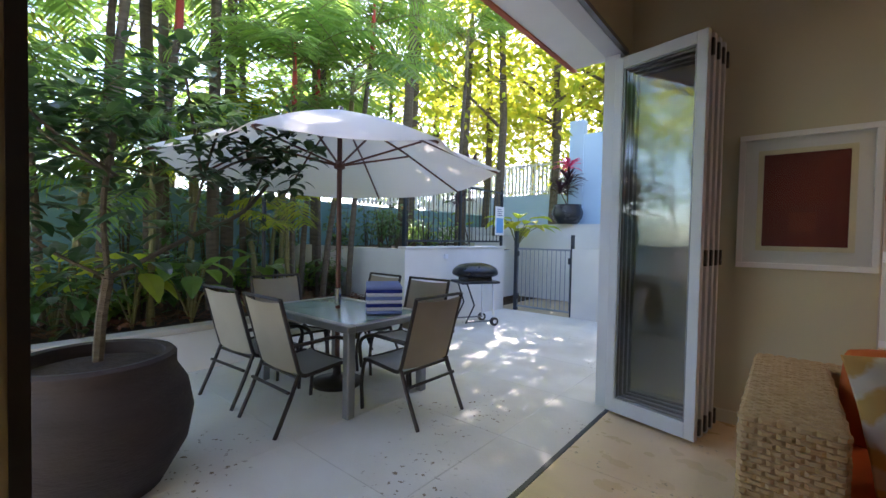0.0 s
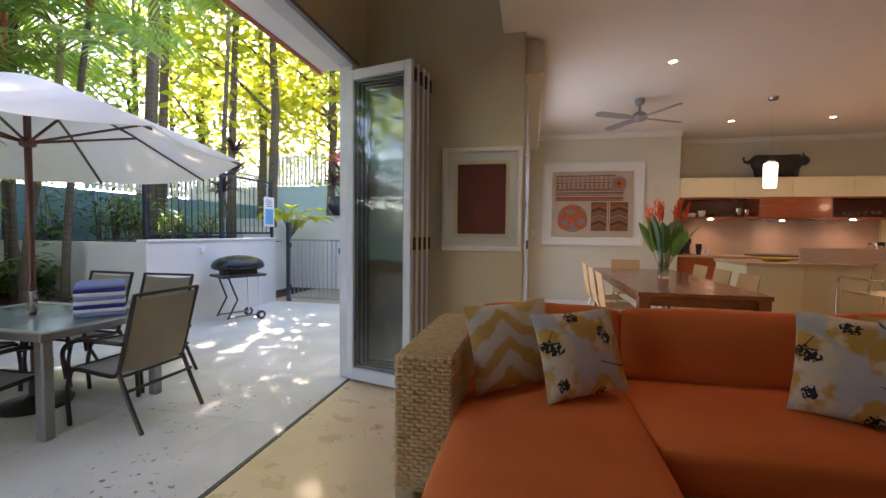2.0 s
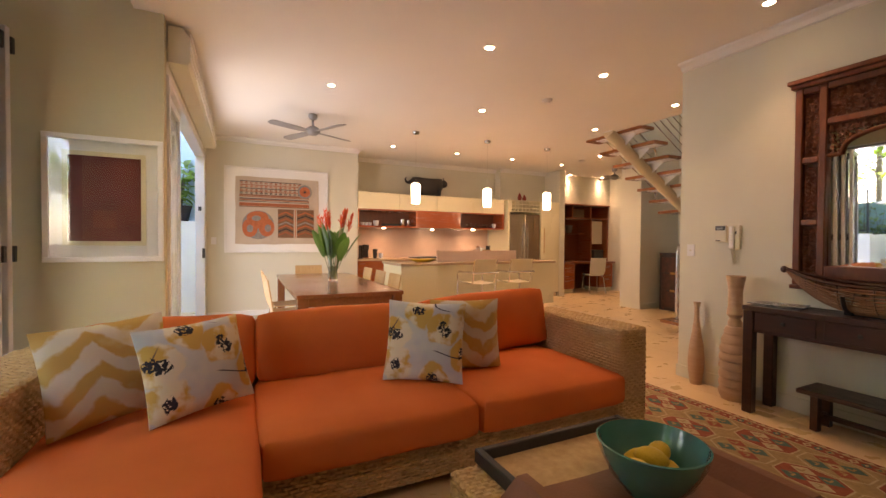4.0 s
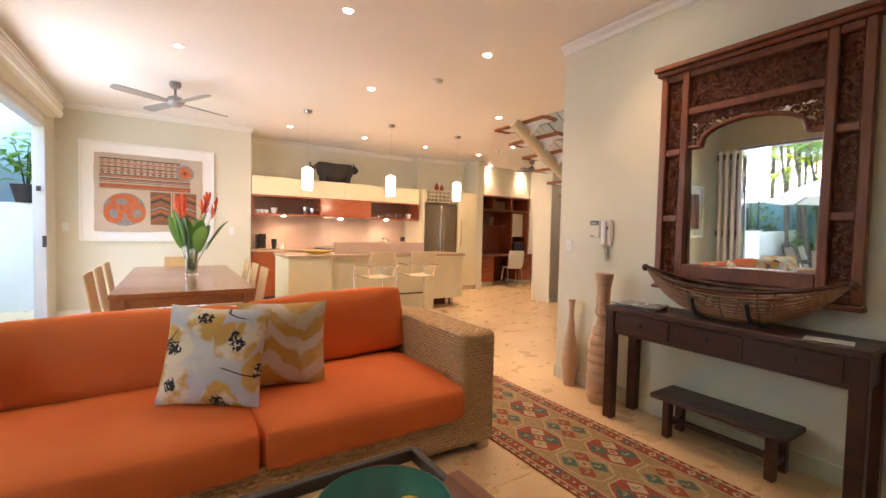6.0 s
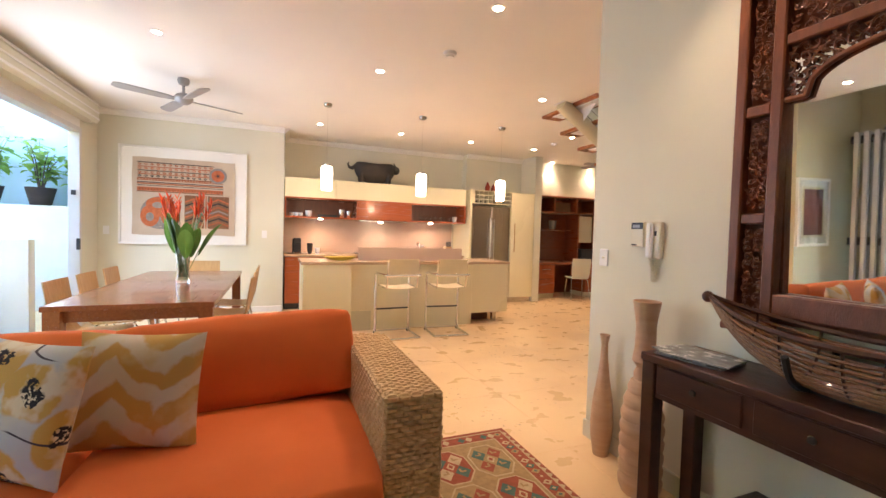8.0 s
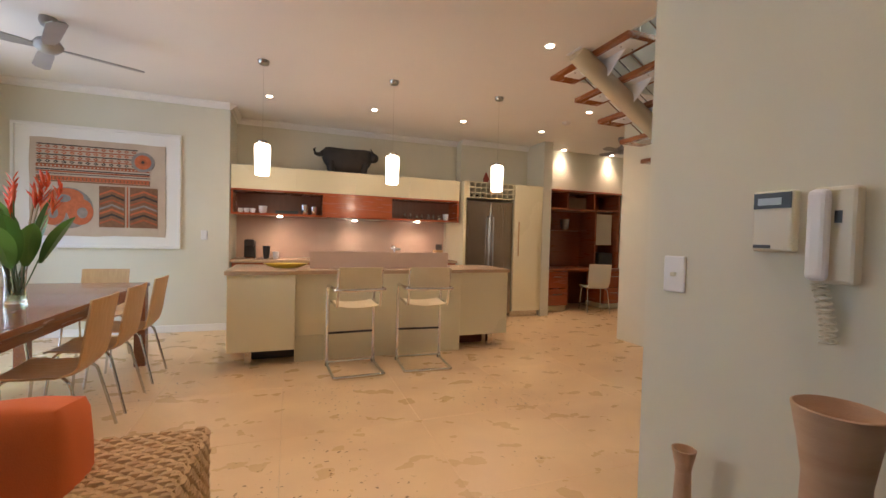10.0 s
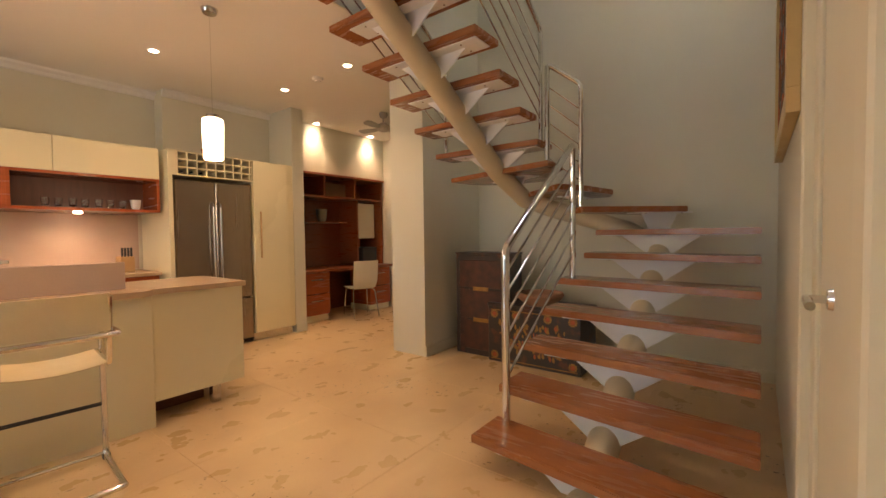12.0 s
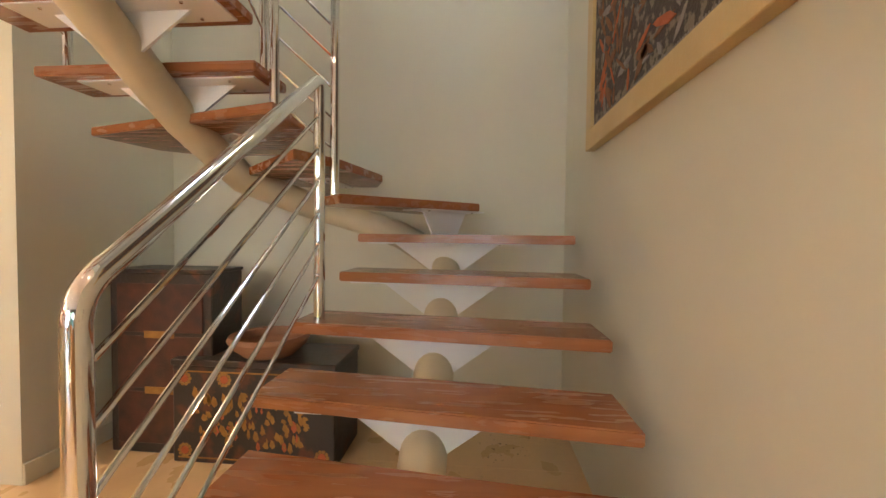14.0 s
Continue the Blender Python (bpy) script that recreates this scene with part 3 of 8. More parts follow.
prism(bm, [(0, 0), (0.13, 0), (0.15, 0.03), (0.15, 0.20), (0.10, 0.28), (0, 0.28)], 0, 3.3, Matrix(((1, 0, 0, 0), (0, 0, 1, 0), (0, 1, 0, 0), (0, 0, 0, 1))))
part("box", bm, PAINT, bl)
for z in (0.04, 0.12, 0.22):
    solid("batten", 0.148, 0.0, z, 0.158, 3.3, z + 0.02, WHITE, parent=bl)


# ---- ceiling fittings ----
def downlight(x, y, power, z=H, warm=WARM, spot=100):
    ob = thing("downlight", pose(x, y, z), "lit recessed downlight with a white rim in the ceiling", "downlight", "ceiling downlights")
    bm = bmesh.new()
    lathe(bm, [(0.034, -0.001), (0.050, -0.001), (0.050, -0.006), (0.036, -0.007), (0.034, -0.001)], seg=20)
    part("rim", bm, WHITE, ob)
    bm = bmesh.new()
    lathe(bm, [(0, -0.004), (0.033, -0.003)], seg=16)
    part("lens", bm, LAMP_ON, ob)
    if power:
        lamp = new("downlight_lamp", bpy.data.lights.new("downlight_lamp", "SPOT"))
        lamp.data.energy, lamp.data.color, lamp.data.spot_size, lamp.data.spot_blend = power * 0.58, warm, radians(spot), 0.9
        lamp.data.shadow_soft_size = 0.04
        lamp.location = (x, y, z - 0.012)


# the last two, at x 2.3, are unseen lamps added behind the view
for x, y, p in ((1.12, 3.49, 3.4), (2.17, 4.98, 5.2), (4.04, 4.99, 5.2), (5.97, 5.01, 5.2), (3.22, 3.50, 4.4), (4.54, 3.50, 5.2), (6.00, 3.77, 3.2), (4.58, 2.08, 4.4),
                (3.685, 7.407, 4.4), (4.943, 7.407, 4.4), (6.192, 7.407, 4.4), (7.466, 7.408, 4.4), (7.466, 6.342, 5.2), (2.3, 0.6, 4.4), (2.3, -1.6, 4.4)):
    downlight(x, y, p)
for x, y in ((8.55, 8.33), (9.62, 8.33)):
    downlight(x, y, 6.5, H)
solid("wall_study_upper", 8.05, 8.43, 2.205, 10.0, 9.06, H, PAINT, "cream wall above the study unit", "wall")


def smoke_alarm(x, y):
    ob = thing("smoke_alarm", pose(x, y, H), "round white smoke alarm on the ceiling", "smoke alarm", "smoke alarms")
    bm = bmesh.new()
    lathe(bm, [(0, -0.045), (0.035, -0.043), (0.038, -0.03), (0.055, -0.028), (0.06, 0)], seg=22)
    part("cover", bm, WHITE, ob, smooth=True)


smoke_alarm(4.51, 4.31)
smoke_alarm(7.49, 6.84)


def pendant(x, y):
    ob = thing("pendant_lamp", pose(x, y, H), "lit opal glass cylinder pendant over the island bench", "pendant lamp", "pendants over the bench")
    bm = bmesh.new()
    lathe(bm, [(0, -0.035), (0.045, -0.032), (0.055, -0.012), (0.057, 0)], seg=20)
    part("canopy", bm, STEEL, ob, smooth=True)
    bm = bmesh.new()
    rod(bm, (0, 0, -0.03), (0, 0, -0.76), 0.0011, seg=6)
    part("cord", bm, STEEL, ob)
    bm = bmesh.new()
    lathe(bm, [(0, -1.085), (0.060, -1.083), (0.066, -1.07), (0.073, -0.83), (0.068, -0.79), (0.04, -0.778), (0.03, -0.776)], seg=24)
    part("shade", bm, PENDANT_ON, ob, smooth=True)
    bm = bmesh.new()
    lathe(bm, [(0.042, -0.778), (0.043, -0.758), (0, -0.755)], seg=20)
    part("cap", bm, STEEL, ob, smooth=True)
    lamp = new("pendant_glow", bpy.data.lights.new("pendant_glow", "POINT"))
    lamp.data.energy, lamp.data.color, lamp.data.shadow_soft_size = 0.58, WARM, 0.07
    lamp.location = (x, y, H - 1.13)


for x in (3.685, 4.950, 6.190):
    pendant(x, 6.333)


def ceiling_fan(place, label, blade_len, drop, turn, metal, size=1.0):
    ob = thing("ceiling_fan", place, label, "ceiling fan")
    bm = bmesh.new()
    lathe(bm, [(0.055, 0), (0.06, -0.03), (0.045, -0.065), (0.018, -0.075), (0, -0.075)], seg=20)
    part("canopy", bm, metal, ob, smooth=True)
    bm = bmesh.new()
    rod(bm, (0, 0, -0.06), (0, 0, -drop + 0.05), 0.014, seg=10)
    part("down_rod", bm, metal, ob, smooth=True)
    bm = bmesh.new()
    lathe(bm, [(0, -drop - 0.055), (0.05, -drop - 0.05), (0.085, -drop - 0.02), (0.095, -drop + 0.01), (0.07, -drop + 0.045), (0.02, -drop + 0.07)], seg=24)
    part("motor", bm, metal, ob, smooth=True)
    for k in range(4):
        bm = bmesh.new()
        pts = [(0.08, -0.035), (0.2, -0.055), (blade_len - 0.05, -0.06), (blade_len, -0.03), (blade_len, 0.035), (blade_len - 0.05, 0.06), (0.2, 0.05), (0.08, 0.03)]
        prism(bm, pts, -0.004, 0.004, Matrix.Rotation(radians(turn + 90 * k), 4, "Z") @ Matrix.Translation((0, 0, -drop - 0.01)) @ Matrix.Rotation(radians(11), 4, "X"))
        part("blade", bm, metal, ob)
    return ob


FANGREY = mat("fan_grey_metal", (0.34, 0.33, 0.32), (0.28, 0.275, 0.27), 4, 0.4, 0.15, bump=0.01)
ceiling_fan(pose(2.15, 6.14, H), "grey metal ceiling fan with four blades over the dining table", 0.62, 0.22, 28, FANGREY)
ceiling_fan(pose(8.80, 7.20, H), "small grey ceiling fan in the study", 0.40, 0.20, 10, FANGREY)


# ---- sofa ----
def weave(bm, o, u, v, n, cw, ch, amp=0.008):
    """Covers a panel with pillow-shaped weave cells in staggered rows. o: corner; u, v: full edge vectors; n: outward."""
    o, u, v, n = Vector(o), Vector(u), Vector(v), Vector(n).normalized()
    lu, lv = u.length, v.length
    u, v = u / lu, v / lv
    rows = max(1, round(lv / ch))
    ch = lv / rows
    for r in range(rows):
        x = -cw * 0.5 if r % 2 else 0.0
        while x < lu - 1e-4:
            a, b = max(x, 0), min(x + cw, lu)
            x += cw
            if b - a < 0.004:
                continue
            lift = amp * random.uniform(0.7, 1.25)
            c = [o + u * a + v * r * ch, o + u * b + v * r * ch, o + u * b + v * (r + 1) * ch, o + u * a + v * (r + 1) * ch]
            q = (b - a) * 0.22
            t = [c[0] + u * q + v * ch * 0.18 + n * lift, c[1] - u * q + v * ch * 0.18 + n * lift,
                 c[2] - u * q - v * ch * 0.18 + n * lift, c[3] + u * q - v * ch * 0.18 + n * lift]
            c, t = [bm.verts.new(p) for p in c], [bm.verts.new(p) for p in t]
            bm.faces.new(t)
            for k in range(4):
                bm.faces.new((c[k], c[(k + 1) % 4], t[(k + 1) % 4], t[k]))


def woven_box(name, x0, y0, z0, x1, y1, z1, parent, cw=0.046, ch=0.019, faces="xXyYZ"):
    bm = bmesh.new()
    box(bm, x0 + 0.004, y0 + 0.004, z0, x1 - 0.004, y1 - 0.004, z1 - 0.004)
    dx, dy, dz = x1 - x0, y1 - y0, z1 - z0
    for f, a in (("x", ((x0, y1, z0), (0, -dy, 0), (0, 0, dz), (-1, 0, 0))), ("X", ((x1, y0, z0), (0, dy, 0), (0, 0, dz), (1, 0, 0))),
                 ("y", ((x0, y0, z0), (dx, 0, 0), (0, 0, dz), (0, -1, 0))), ("Y", ((x1, y1, z0), (-dx, 0, 0), (0, 0, dz), (0, 1, 0))),
                 ("Z", ((x0, y0, z1), (dx, 0, 0), (0, dy, 0), (0, 0, 1)))):
        if f in faces:
            weave(bm, *a, cw, ch)
    bmesh.ops.recalc_face_normals(bm, faces=bm.faces)
    return part(name, bm, WICKER, parent)


def cushion(name, size, place, material, parent=None, crown=0.03, corner=0.05, nx=14, ny=12):
    """A plump upholstered cushion: rounded box whose broad faces swell; size x, y, z."""
    bm = bmesh.new()
    sx, sy, sz = size
    box(bm, -sx / 2, -sy / 2, -sz / 2, sx / 2, sy / 2, sz / 2)
    bmesh.ops.subdivide_edges(bm, edges=bm.edges[:], cuts=11, use_grid_fill=True)
    for vtx in bm.verts:
        p = [vtx.co.x / (sx / 2), vtx.co.y / (sy / 2), vtx.co.z / (sz / 2)]
        h = [sx / 2, sy / 2, sz / 2]
        q = Vector([p[i] * h[i] for i in range(3)])
        inner = Vector([max(-h[i] + corner, min(h[i] - corner, q[i])) for i in range(3)])
        d = q - inner
        if d.length > 1e-6:
            q = inner + d.normalized() * min(corner, d.length)
        for i in range(3):
            j, k = (i + 1) % 3, (i + 2) % 3
            if abs(p[i]) > 0.999:
                q[i] += math.copysign(crown * (1 - p[j] ** 2) * (1 - p[k] ** 2), p[i]) * (1.0 if h[i] == min(h) else 0.5)
        q += Vector((noise.noise(q * 5), noise.noise(q * 5 + Vector((7, 0, 0))), noise.noise(q * 5 + Vector((0, 9, 0))))) * 0.006
        vtx.co = q
    bmesh.ops.transform(bm, matrix=place, verts=bm.verts)
    return part(name, bm, material, parent, smooth=True)


sofa = thing("sofa", SOFA, "L-shaped woven seagrass sofa with orange cushions and a chaise", "sofa")
woven_box("arm", 0.30, 2.12, 0.05, 0.555, 3.02, 0.675, sofa)
woven_box("arm", 3.41, 2.09, 0.05, 3.625, 3.02, 0.685, sofa)
woven_box("back", 0.30, 3.02, 0.05, 3.625, 3.18, 0.66, sofa, faces="xXYZ")
woven_box("base", 0.555, 1.20, 0.05, 1.36, 3.02, 0.235, sofa, faces="xXy")
woven_box("base", 1.36, 2.10, 0.05, 3.41, 3.02, 0.235, sofa, faces="y")
for x, y in ((0.34, 2.16), (3.56, 2.13), (0.6, 1.25), (1.30, 1.25), (0.34, 3.12), (3.56, 3.12)):
    solid("foot", x - 0.04, y - 0.04, 0, x + 0.045, y + 0.04, 0.05, STEEL, parent=sofa, label="brushed metal foot")
cushion("seat_cushion", (0.80, 1.82, 0.20), Matrix.Translation((0.96, 1.99, 0.325)), ORANGE, sofa, 0.02, 0.05)
cushion("seat_cushion", (1.02, 0.90, 0.20), Matrix.Translation((1.875, 2.48, 0.325)), ORANGE, sofa, 0.02, 0.05)
cushion("seat_cushion", (1.02, 0.90, 0.20), Matrix.Translation((2.90, 2.48, 0.325)), ORANGE, sofa, 0.02, 0.05)
for x, w, zz, hh, tip in ((0.985, 0.76, 0.60, 0.40, 0), (1.89, 1.02, 0.605, 0.40, -0.5), (2.905, 1.01, 0.635, 0.42, -3.0)):
    cushion("back_cushion", (w, 0.18, hh), Matrix.Translation((x, 2.915, zz)) @ Matrix.Rotation(radians(tip), 4, "Y") @ Matrix.Rotation(radians(-9), 4, "X"), ORANGE, sofa, 0.035, 0.03)


def throw_pillow(corners, material, label, thick=0.13):
    """A square pillow with pinched corners; corners: lower left, lower right, upper left, as seen from its front."""
    a, b, c = (Vector(p) for p in corners)
    u, v = b - a, c - a
    su, sv = u.length, v.length
    ux = u.normalized()
    n = ux.cross(v).normalized()
    vy = n.cross(ux)
    mid = a + u / 2 + v / 2
    m = Matrix((ux, vy, n)).transposed().to_4x4()
    m.translation = mid
    bm = bmesh.new()
    N = 18
    grids = []
    for side in (1, -1):
        g = []
        for j in range(N + 1):
            row = []
            for i in range(N + 1):
                s, t = i / N * 2 - 1, j / N * 2 - 1
                pinch = 1 - 0.055 * (1 - s * s) * abs(t) ** 3 if abs(t) > abs(s) else 1 - 0.055 * (1 - t * t) * abs(s) ** 3
                puff = max(0, (1 - abs(s) ** 2.6) * (1 - abs(t) ** 2.6)) ** 0.55
                z = side * (thick / 2 * puff + 0.004) + 0.008 * noise.noise(Vector((s * 2, t * 2, side + mid.x * 9))) * puff
                row.append(bm.verts.new((s * su / 2 * pinch, t * sv / 2 * pinch, z)))
            g.append(row)
        grids.append(g)
    f, k = grids
    for j in range(N):
        for i in range(N):
            bm.faces.new((f[j][i], f[j][i + 1], f[j + 1][i + 1], f[j + 1][i]))
            bm.faces.new((k[j][i], k[j + 1][i], k[j + 1][i + 1], k[j][i + 1]))
    for i in range(N):
        for p, q, r, s in ((f[0][i], k[0][i], k[0][i + 1], f[0][i + 1]), (f[N][i + 1], k[N][i + 1], k[N][i], f[N][i]),
                           (f[i + 1][0], k[i + 1][0], k[i][0], f[i][0]), (f[i][N], k[i][N], k[i + 1][N], f[i + 1][N])):
            bm.faces.new((p, q, r, s))
    ob = part("throw_pillow", bm, material, smooth=True)
    ob.matrix_world = m
    return tagged(ob, label, "pillow")


throw_pillow(((0.639, 2.565, 0.440), (1.05, 2.85, 0.460), (0.532, 2.654, 0.861)), IKAT, "yellow and cream ikat pillow against the sofa arm")
throw_pillow(((0.988, 2.54, 0.445), (1.393, 2.784, 0.46), (0.863, 2.638, 0.838)), FLORAL, "cream floral pillow with dark flower centres on the chaise")
throw_pillow(((2.023, 2.766, 0.445), (2.434, 2.55, 0.425), (2.150, 2.83, 0.888)), FLORAL, "cream floral pillow with dark flower centres on the seat")
throw_pillow(((2.40, 2.80, 0.43), (2.847, 2.694, 0.425), (2.392, 2.892, 0.872)), IKAT, "yellow and cream ikat pillow against the back cushion")

# ---- coffee table, tray, bowl ----
ct = thing("coffee_table", pose(0.035, 0.13, 0), "low woven seagrass coffee table", "coffee table")
woven_box("body", 2.00, 0.62, 0.03, 2.92, 1.70, 0.37, ct)
solid("plinth", 2.05, 0.67, 0, 2.87, 1.65, 0.03, BLACK, parent=ct)
tray = thing("serving_tray", pose(2.535, 1.32, 0.377), "black framed tray with a woven tan base", "tray")
for nm, a in (("base", (-0.36, -0.50, 0, 0.36, 0.50, 0.012)),):
    solid(nm, *a, WICKER, parent=tray)
for a in ((-0.39, -0.53, 0, -0.36, 0.53, 0.055), (0.36, -0.53, 0, 0.39, 0.53, 0.055), (-0.36, -0.53, 0, 0.36, -0.50, 0.055), (-0.36, 0.50, 0, 0.36, 0.53, 0.055)):
    solid("rim", *a, BLACK, parent=tray, bevel=0.004)
runner = thing("table_runner", pose(2.535, 1.32, 0.392), "brown leather runner laid over the tray", "runner")
LEATHER = mat("brown_leather", (0.22, 0.085, 0.035), (0.17, 0.062, 0.026), 6, 0.5, bump=0.15)
bm = bmesh.new()
prof = [(-0.46, 0.02), (-0.395, 0.075), (-0.355, 0.075), (-0.30, 0.012), (-0.1, 0.002), (0.1, 0.002), (0.30, 0.012), (0.355, 0.075), (0.395, 0.075), (0.46, 0.02)]
lo = [[bm.verts.new((x, y, z)) for x, z in prof] for y in (-0.24, 0.24)]
hi = [[bm.verts.new((x, y, z + 0.006)) for x, z in prof] for y in (-0.24, 0.24)]
for i in range(len(prof) - 1):
    bm.faces.new((hi[0][i], hi[0][i + 1], hi[1][i + 1], hi[1][i]))
    bm.faces.new((lo[0][i + 1], lo[0][i], lo[1][i], lo[1][i + 1]))
    for s in (0, 1):
        bm.faces.new((lo[s][i], lo[s][i + 1], hi[s][i + 1], hi[s][i]))
bmesh.ops.recalc_face_normals(bm, faces=bm.faces)
part("leather", bm, LEATHER, runner, smooth=True)
bowl = thing("fruit_bowl", pose(2.58, 1.40, 0.398), "deep teal glazed bowl holding yellow fruit", "bowl")
bm = bmesh.new()
lathe(bm, [(0, 0), (0.085, 0), (0.09, 0.012), (0.135, 0.06), (0.168, 0.13), (0.178, 0.172), (0.172, 0.174), (0.160, 0.13), (0.125, 0.062), (0.08, 0.022), (0, 0.016)], seg=40)
part("bowl_body", bm, TEALGLAZE, bowl, smooth=True)
for i, (x, y, z) in enumerate(((-0.05, 0.02, 0.075), (0.045, -0.03, 0.075), (0.02, 0.06, 0.078), (-0.03, -0.06, 0.076), (0.0, 0.0, 0.115), (0.085, 0.035, 0.10), (-0.085, -0.02, 0.10))):
    bm = bmesh.new()
    bmesh.ops.create_uvsphere(bm, u_segments=14, v_segments=10, radius=0.036)
    for vtx in bm.verts:
        vtx.co.x *= 1.3 + 0.35 * (abs(vtx.co.x) / 0.036) ** 4
    bmesh.ops.rotate(bm, matrix=Matrix.Rotation(i * 1.3, 3, "Z"), verts=bm.verts)
    f = part("lemon", bm, LEMON, smooth=True)
    f.matrix_world = Matrix.Translation((2.58 + x, 1.40 + y, 0.398 + z))
    tagged(f, "ripe yellow lemon in the teal bowl", "fruit", "lemons in the bowl")

# ---- rug ----
rug = thing("runner_rug", pose(3.765, 0.54, 0.0), "red, teal and cream flat-woven runner with octagon medallions", "rug")
RW, RL = 0.77, 2.71
def dyed(name, c):
    return mat(name, c, tuple(v * 0.72 for v in c), 30, 0.95, bump=0.5, fine=220, dist=0.004)


WOOL_RED, WOOL_CREAM = dyed("wool_red", (0.30, 0.075, 0.04)), dyed("wool_cream", (0.50, 0.40, 0.25))
WOOL_TEAL, WOOL_TAN = dyed("wool_teal", (0.07, 0.14, 0.125)), dyed("wool_tan", (0.36, 0.25, 0.12))
solid("field", 0, 0, 0.001, RW, RL, 0.009, WOOL_RED, parent=rug, bevel=0.002)
lay = {"red": bmesh.new(), "cream": bmesh.new(), "teal": bmesh.new(), "tan": bmesh.new()}


def flat(col, pts, z):
    prism(lay[col], pts, 0.0085, z)


def octagon(cx, cy, rx, ry):
    k = 0.45
    return [(cx - rx * k, cy - ry), (cx + rx * k, cy - ry), (cx + rx, cy - ry * k), (cx + rx, cy + ry * k), (cx + rx * k, cy + ry), (cx - rx * k, cy + ry), (cx - rx, cy + ry * k), (cx - rx, cy - ry * k)]


def rect(cx, cy, w, h):
    return [(cx - w / 2, cy - h / 2), (cx + w / 2, cy - h / 2), (cx + w / 2, cy + h / 2), (cx - w / 2, cy + h / 2)]


def diamond(cx, cy, w, h):
    return [(cx, cy - h), (cx + w, cy), (cx, cy + h), (cx - w, cy)]


flat("tan", rect(RW / 2, RL / 2, RW - 0.24, RL - 0.24), 0.0100)
for s in (0.035, 0.120):
    for x0, y0, w, h in ((s, RL / 2, 0.008, RL - 2 * s), (RW - s, RL / 2, 0.008, RL - 2 * s), (RW / 2, s, RW - 2 * s, 0.008), (RW / 2, RL - s, RW - 2 * s, 0.008)):
        flat("cream", rect(x0, y0, w, h), 0.0105)
n = 48
for i in range(n):
    y = 0.05 + (RL - 0.1) * (i + 0.5) / n
    for x in (0.078, RW - 0.078):
        flat(("teal", "cream", "red", "tan")[i % 4], diamond(x, y, 0.03, 0.024), 0.0105)
        flat(("cream", "red", "cream", "teal")[i % 4], diamond(x, y, 0.012, 0.010), 0.0112)
    for x in (0.018, RW - 0.018):
        flat("cream", [(x - 0.012, y - 0.02), (x + 0.012, y), (x - 0.012, y + 0.02)], 0.0103)
for i in range(11):
    x = 0.1 + (RW - 0.2) * (i + 0.5) / 11
    for y in (0.078, RL - 0.078):
        flat(("teal", "cream", "red")[i % 3], diamond(x, y, 0.024, 0.03), 0.0105)
cells = 7
for i in range(cells):
    cy = 0.16 + (RL - 0.32) * (i + 0.5) / cells
    for j, cx in enumerate((RW / 2 - 0.125, RW / 2 + 0.125)):
        yy = cy
        flat("cream", octagon(cx, yy, 0.118, 0.160), 0.0107)
        flat(("red", "tan")[(i + j) % 2], octagon(cx, yy, 0.109, 0.151), 0.0113)
        for dx, dy, c in ((-0.05, 0.06, "teal"), (0.05, -0.06, "teal"), (0.05, 0.06, "red" if (i + j) % 2 else "cream"), (-0.05, -0.06, "red" if (i + j) % 2 else "cream")):
            flat(c, diamond(cx + dx, yy + dy, 0.046, 0.060), 0.0119)
            flat("tan" if c != "tan" else "cream", rect(cx + dx, yy + dy, 0.036, 0.012), 0.0125)
            flat("tan", rect(cx + dx - math.copysign(0.012, dx), yy + dy + 0.012, 0.012, 0.03), 0.0125)
        flat("cream", diamond(cx, yy, 0.026, 0.036), 0.0125)
        flat("red", diamond(cx, yy, 0.014, 0.02), 0.0130)
for col, m in (("red", WOOL_RED), ("cream", WOOL_CREAM), ("teal", WOOL_TEAL), ("tan", WOOL_TAN)):
    tagged(part("woven_pattern", lay[col], m, rug), kind="stuff")

# ---- console, mirror, bench, boat, vases ----
con = thing("console_table", pose(0.11, 0.27, 0), "dark-stained wooden console table with three drawers", "console table")
solid("top", 4.555, 0.66, 0.755, 4.905, 1.99, 0.79, DARKWOOD, parent=con, bevel=0.004)
solid("apron", 4.575, 0.68, 0.60, 4.895, 1.97, 0.755, DARKWOOD, parent=con)
for i in range(3):
    y = 0.93 + i * 0.40
    solid("drawer", 4.566, y - 0.18, 0.625, 4.575, y + 0.18, 0.745, DARKWOOD, parent=con, bevel=0.003)
    bm = bmesh.new()
    lathe(bm, [(0, 0.02), (0.012, 0.018), (0.014, 0.012), (0.006, 0.004), (0.006, 0)], seg=12)
    bmesh.ops.transform(bm, matrix=pose(4.566, y, 0.69, 0, -90, 0), verts=bm.verts)
    part("drawer_knob", bm, BLACK, con, smooth=True)
for x in (4.56, 4.835):
    for y in (0.665, 1.92):
        solid("leg", x, y, 0, x + 0.065, y + 0.065, 0.755, DARKWOOD, parent=con, bevel=0.004)
bench = thing("low_bench", pose(4.71, 1.22, 0), "low dark wooden bench under the console", "bench")
bm = bmesh.new()
box(bm, 0.0, 0, 0.235, 0.28, 0.72, 0.268, 0.010, 2)
part("seat", bm, DARKWOOD, bench)
for x in (0.045, 0.20):
    for y in (0.06, 0.61):
        bm = bmesh.new()
        prism(bm, [(x - 0.012 if x < 0.1 else x, y), (x + 0.045, y), (x + 0.045, y + 0.045), (x - 0.0, y + 0.045)], 0, 0.236)
        part("leg", bm, DARKWOOD, bench)
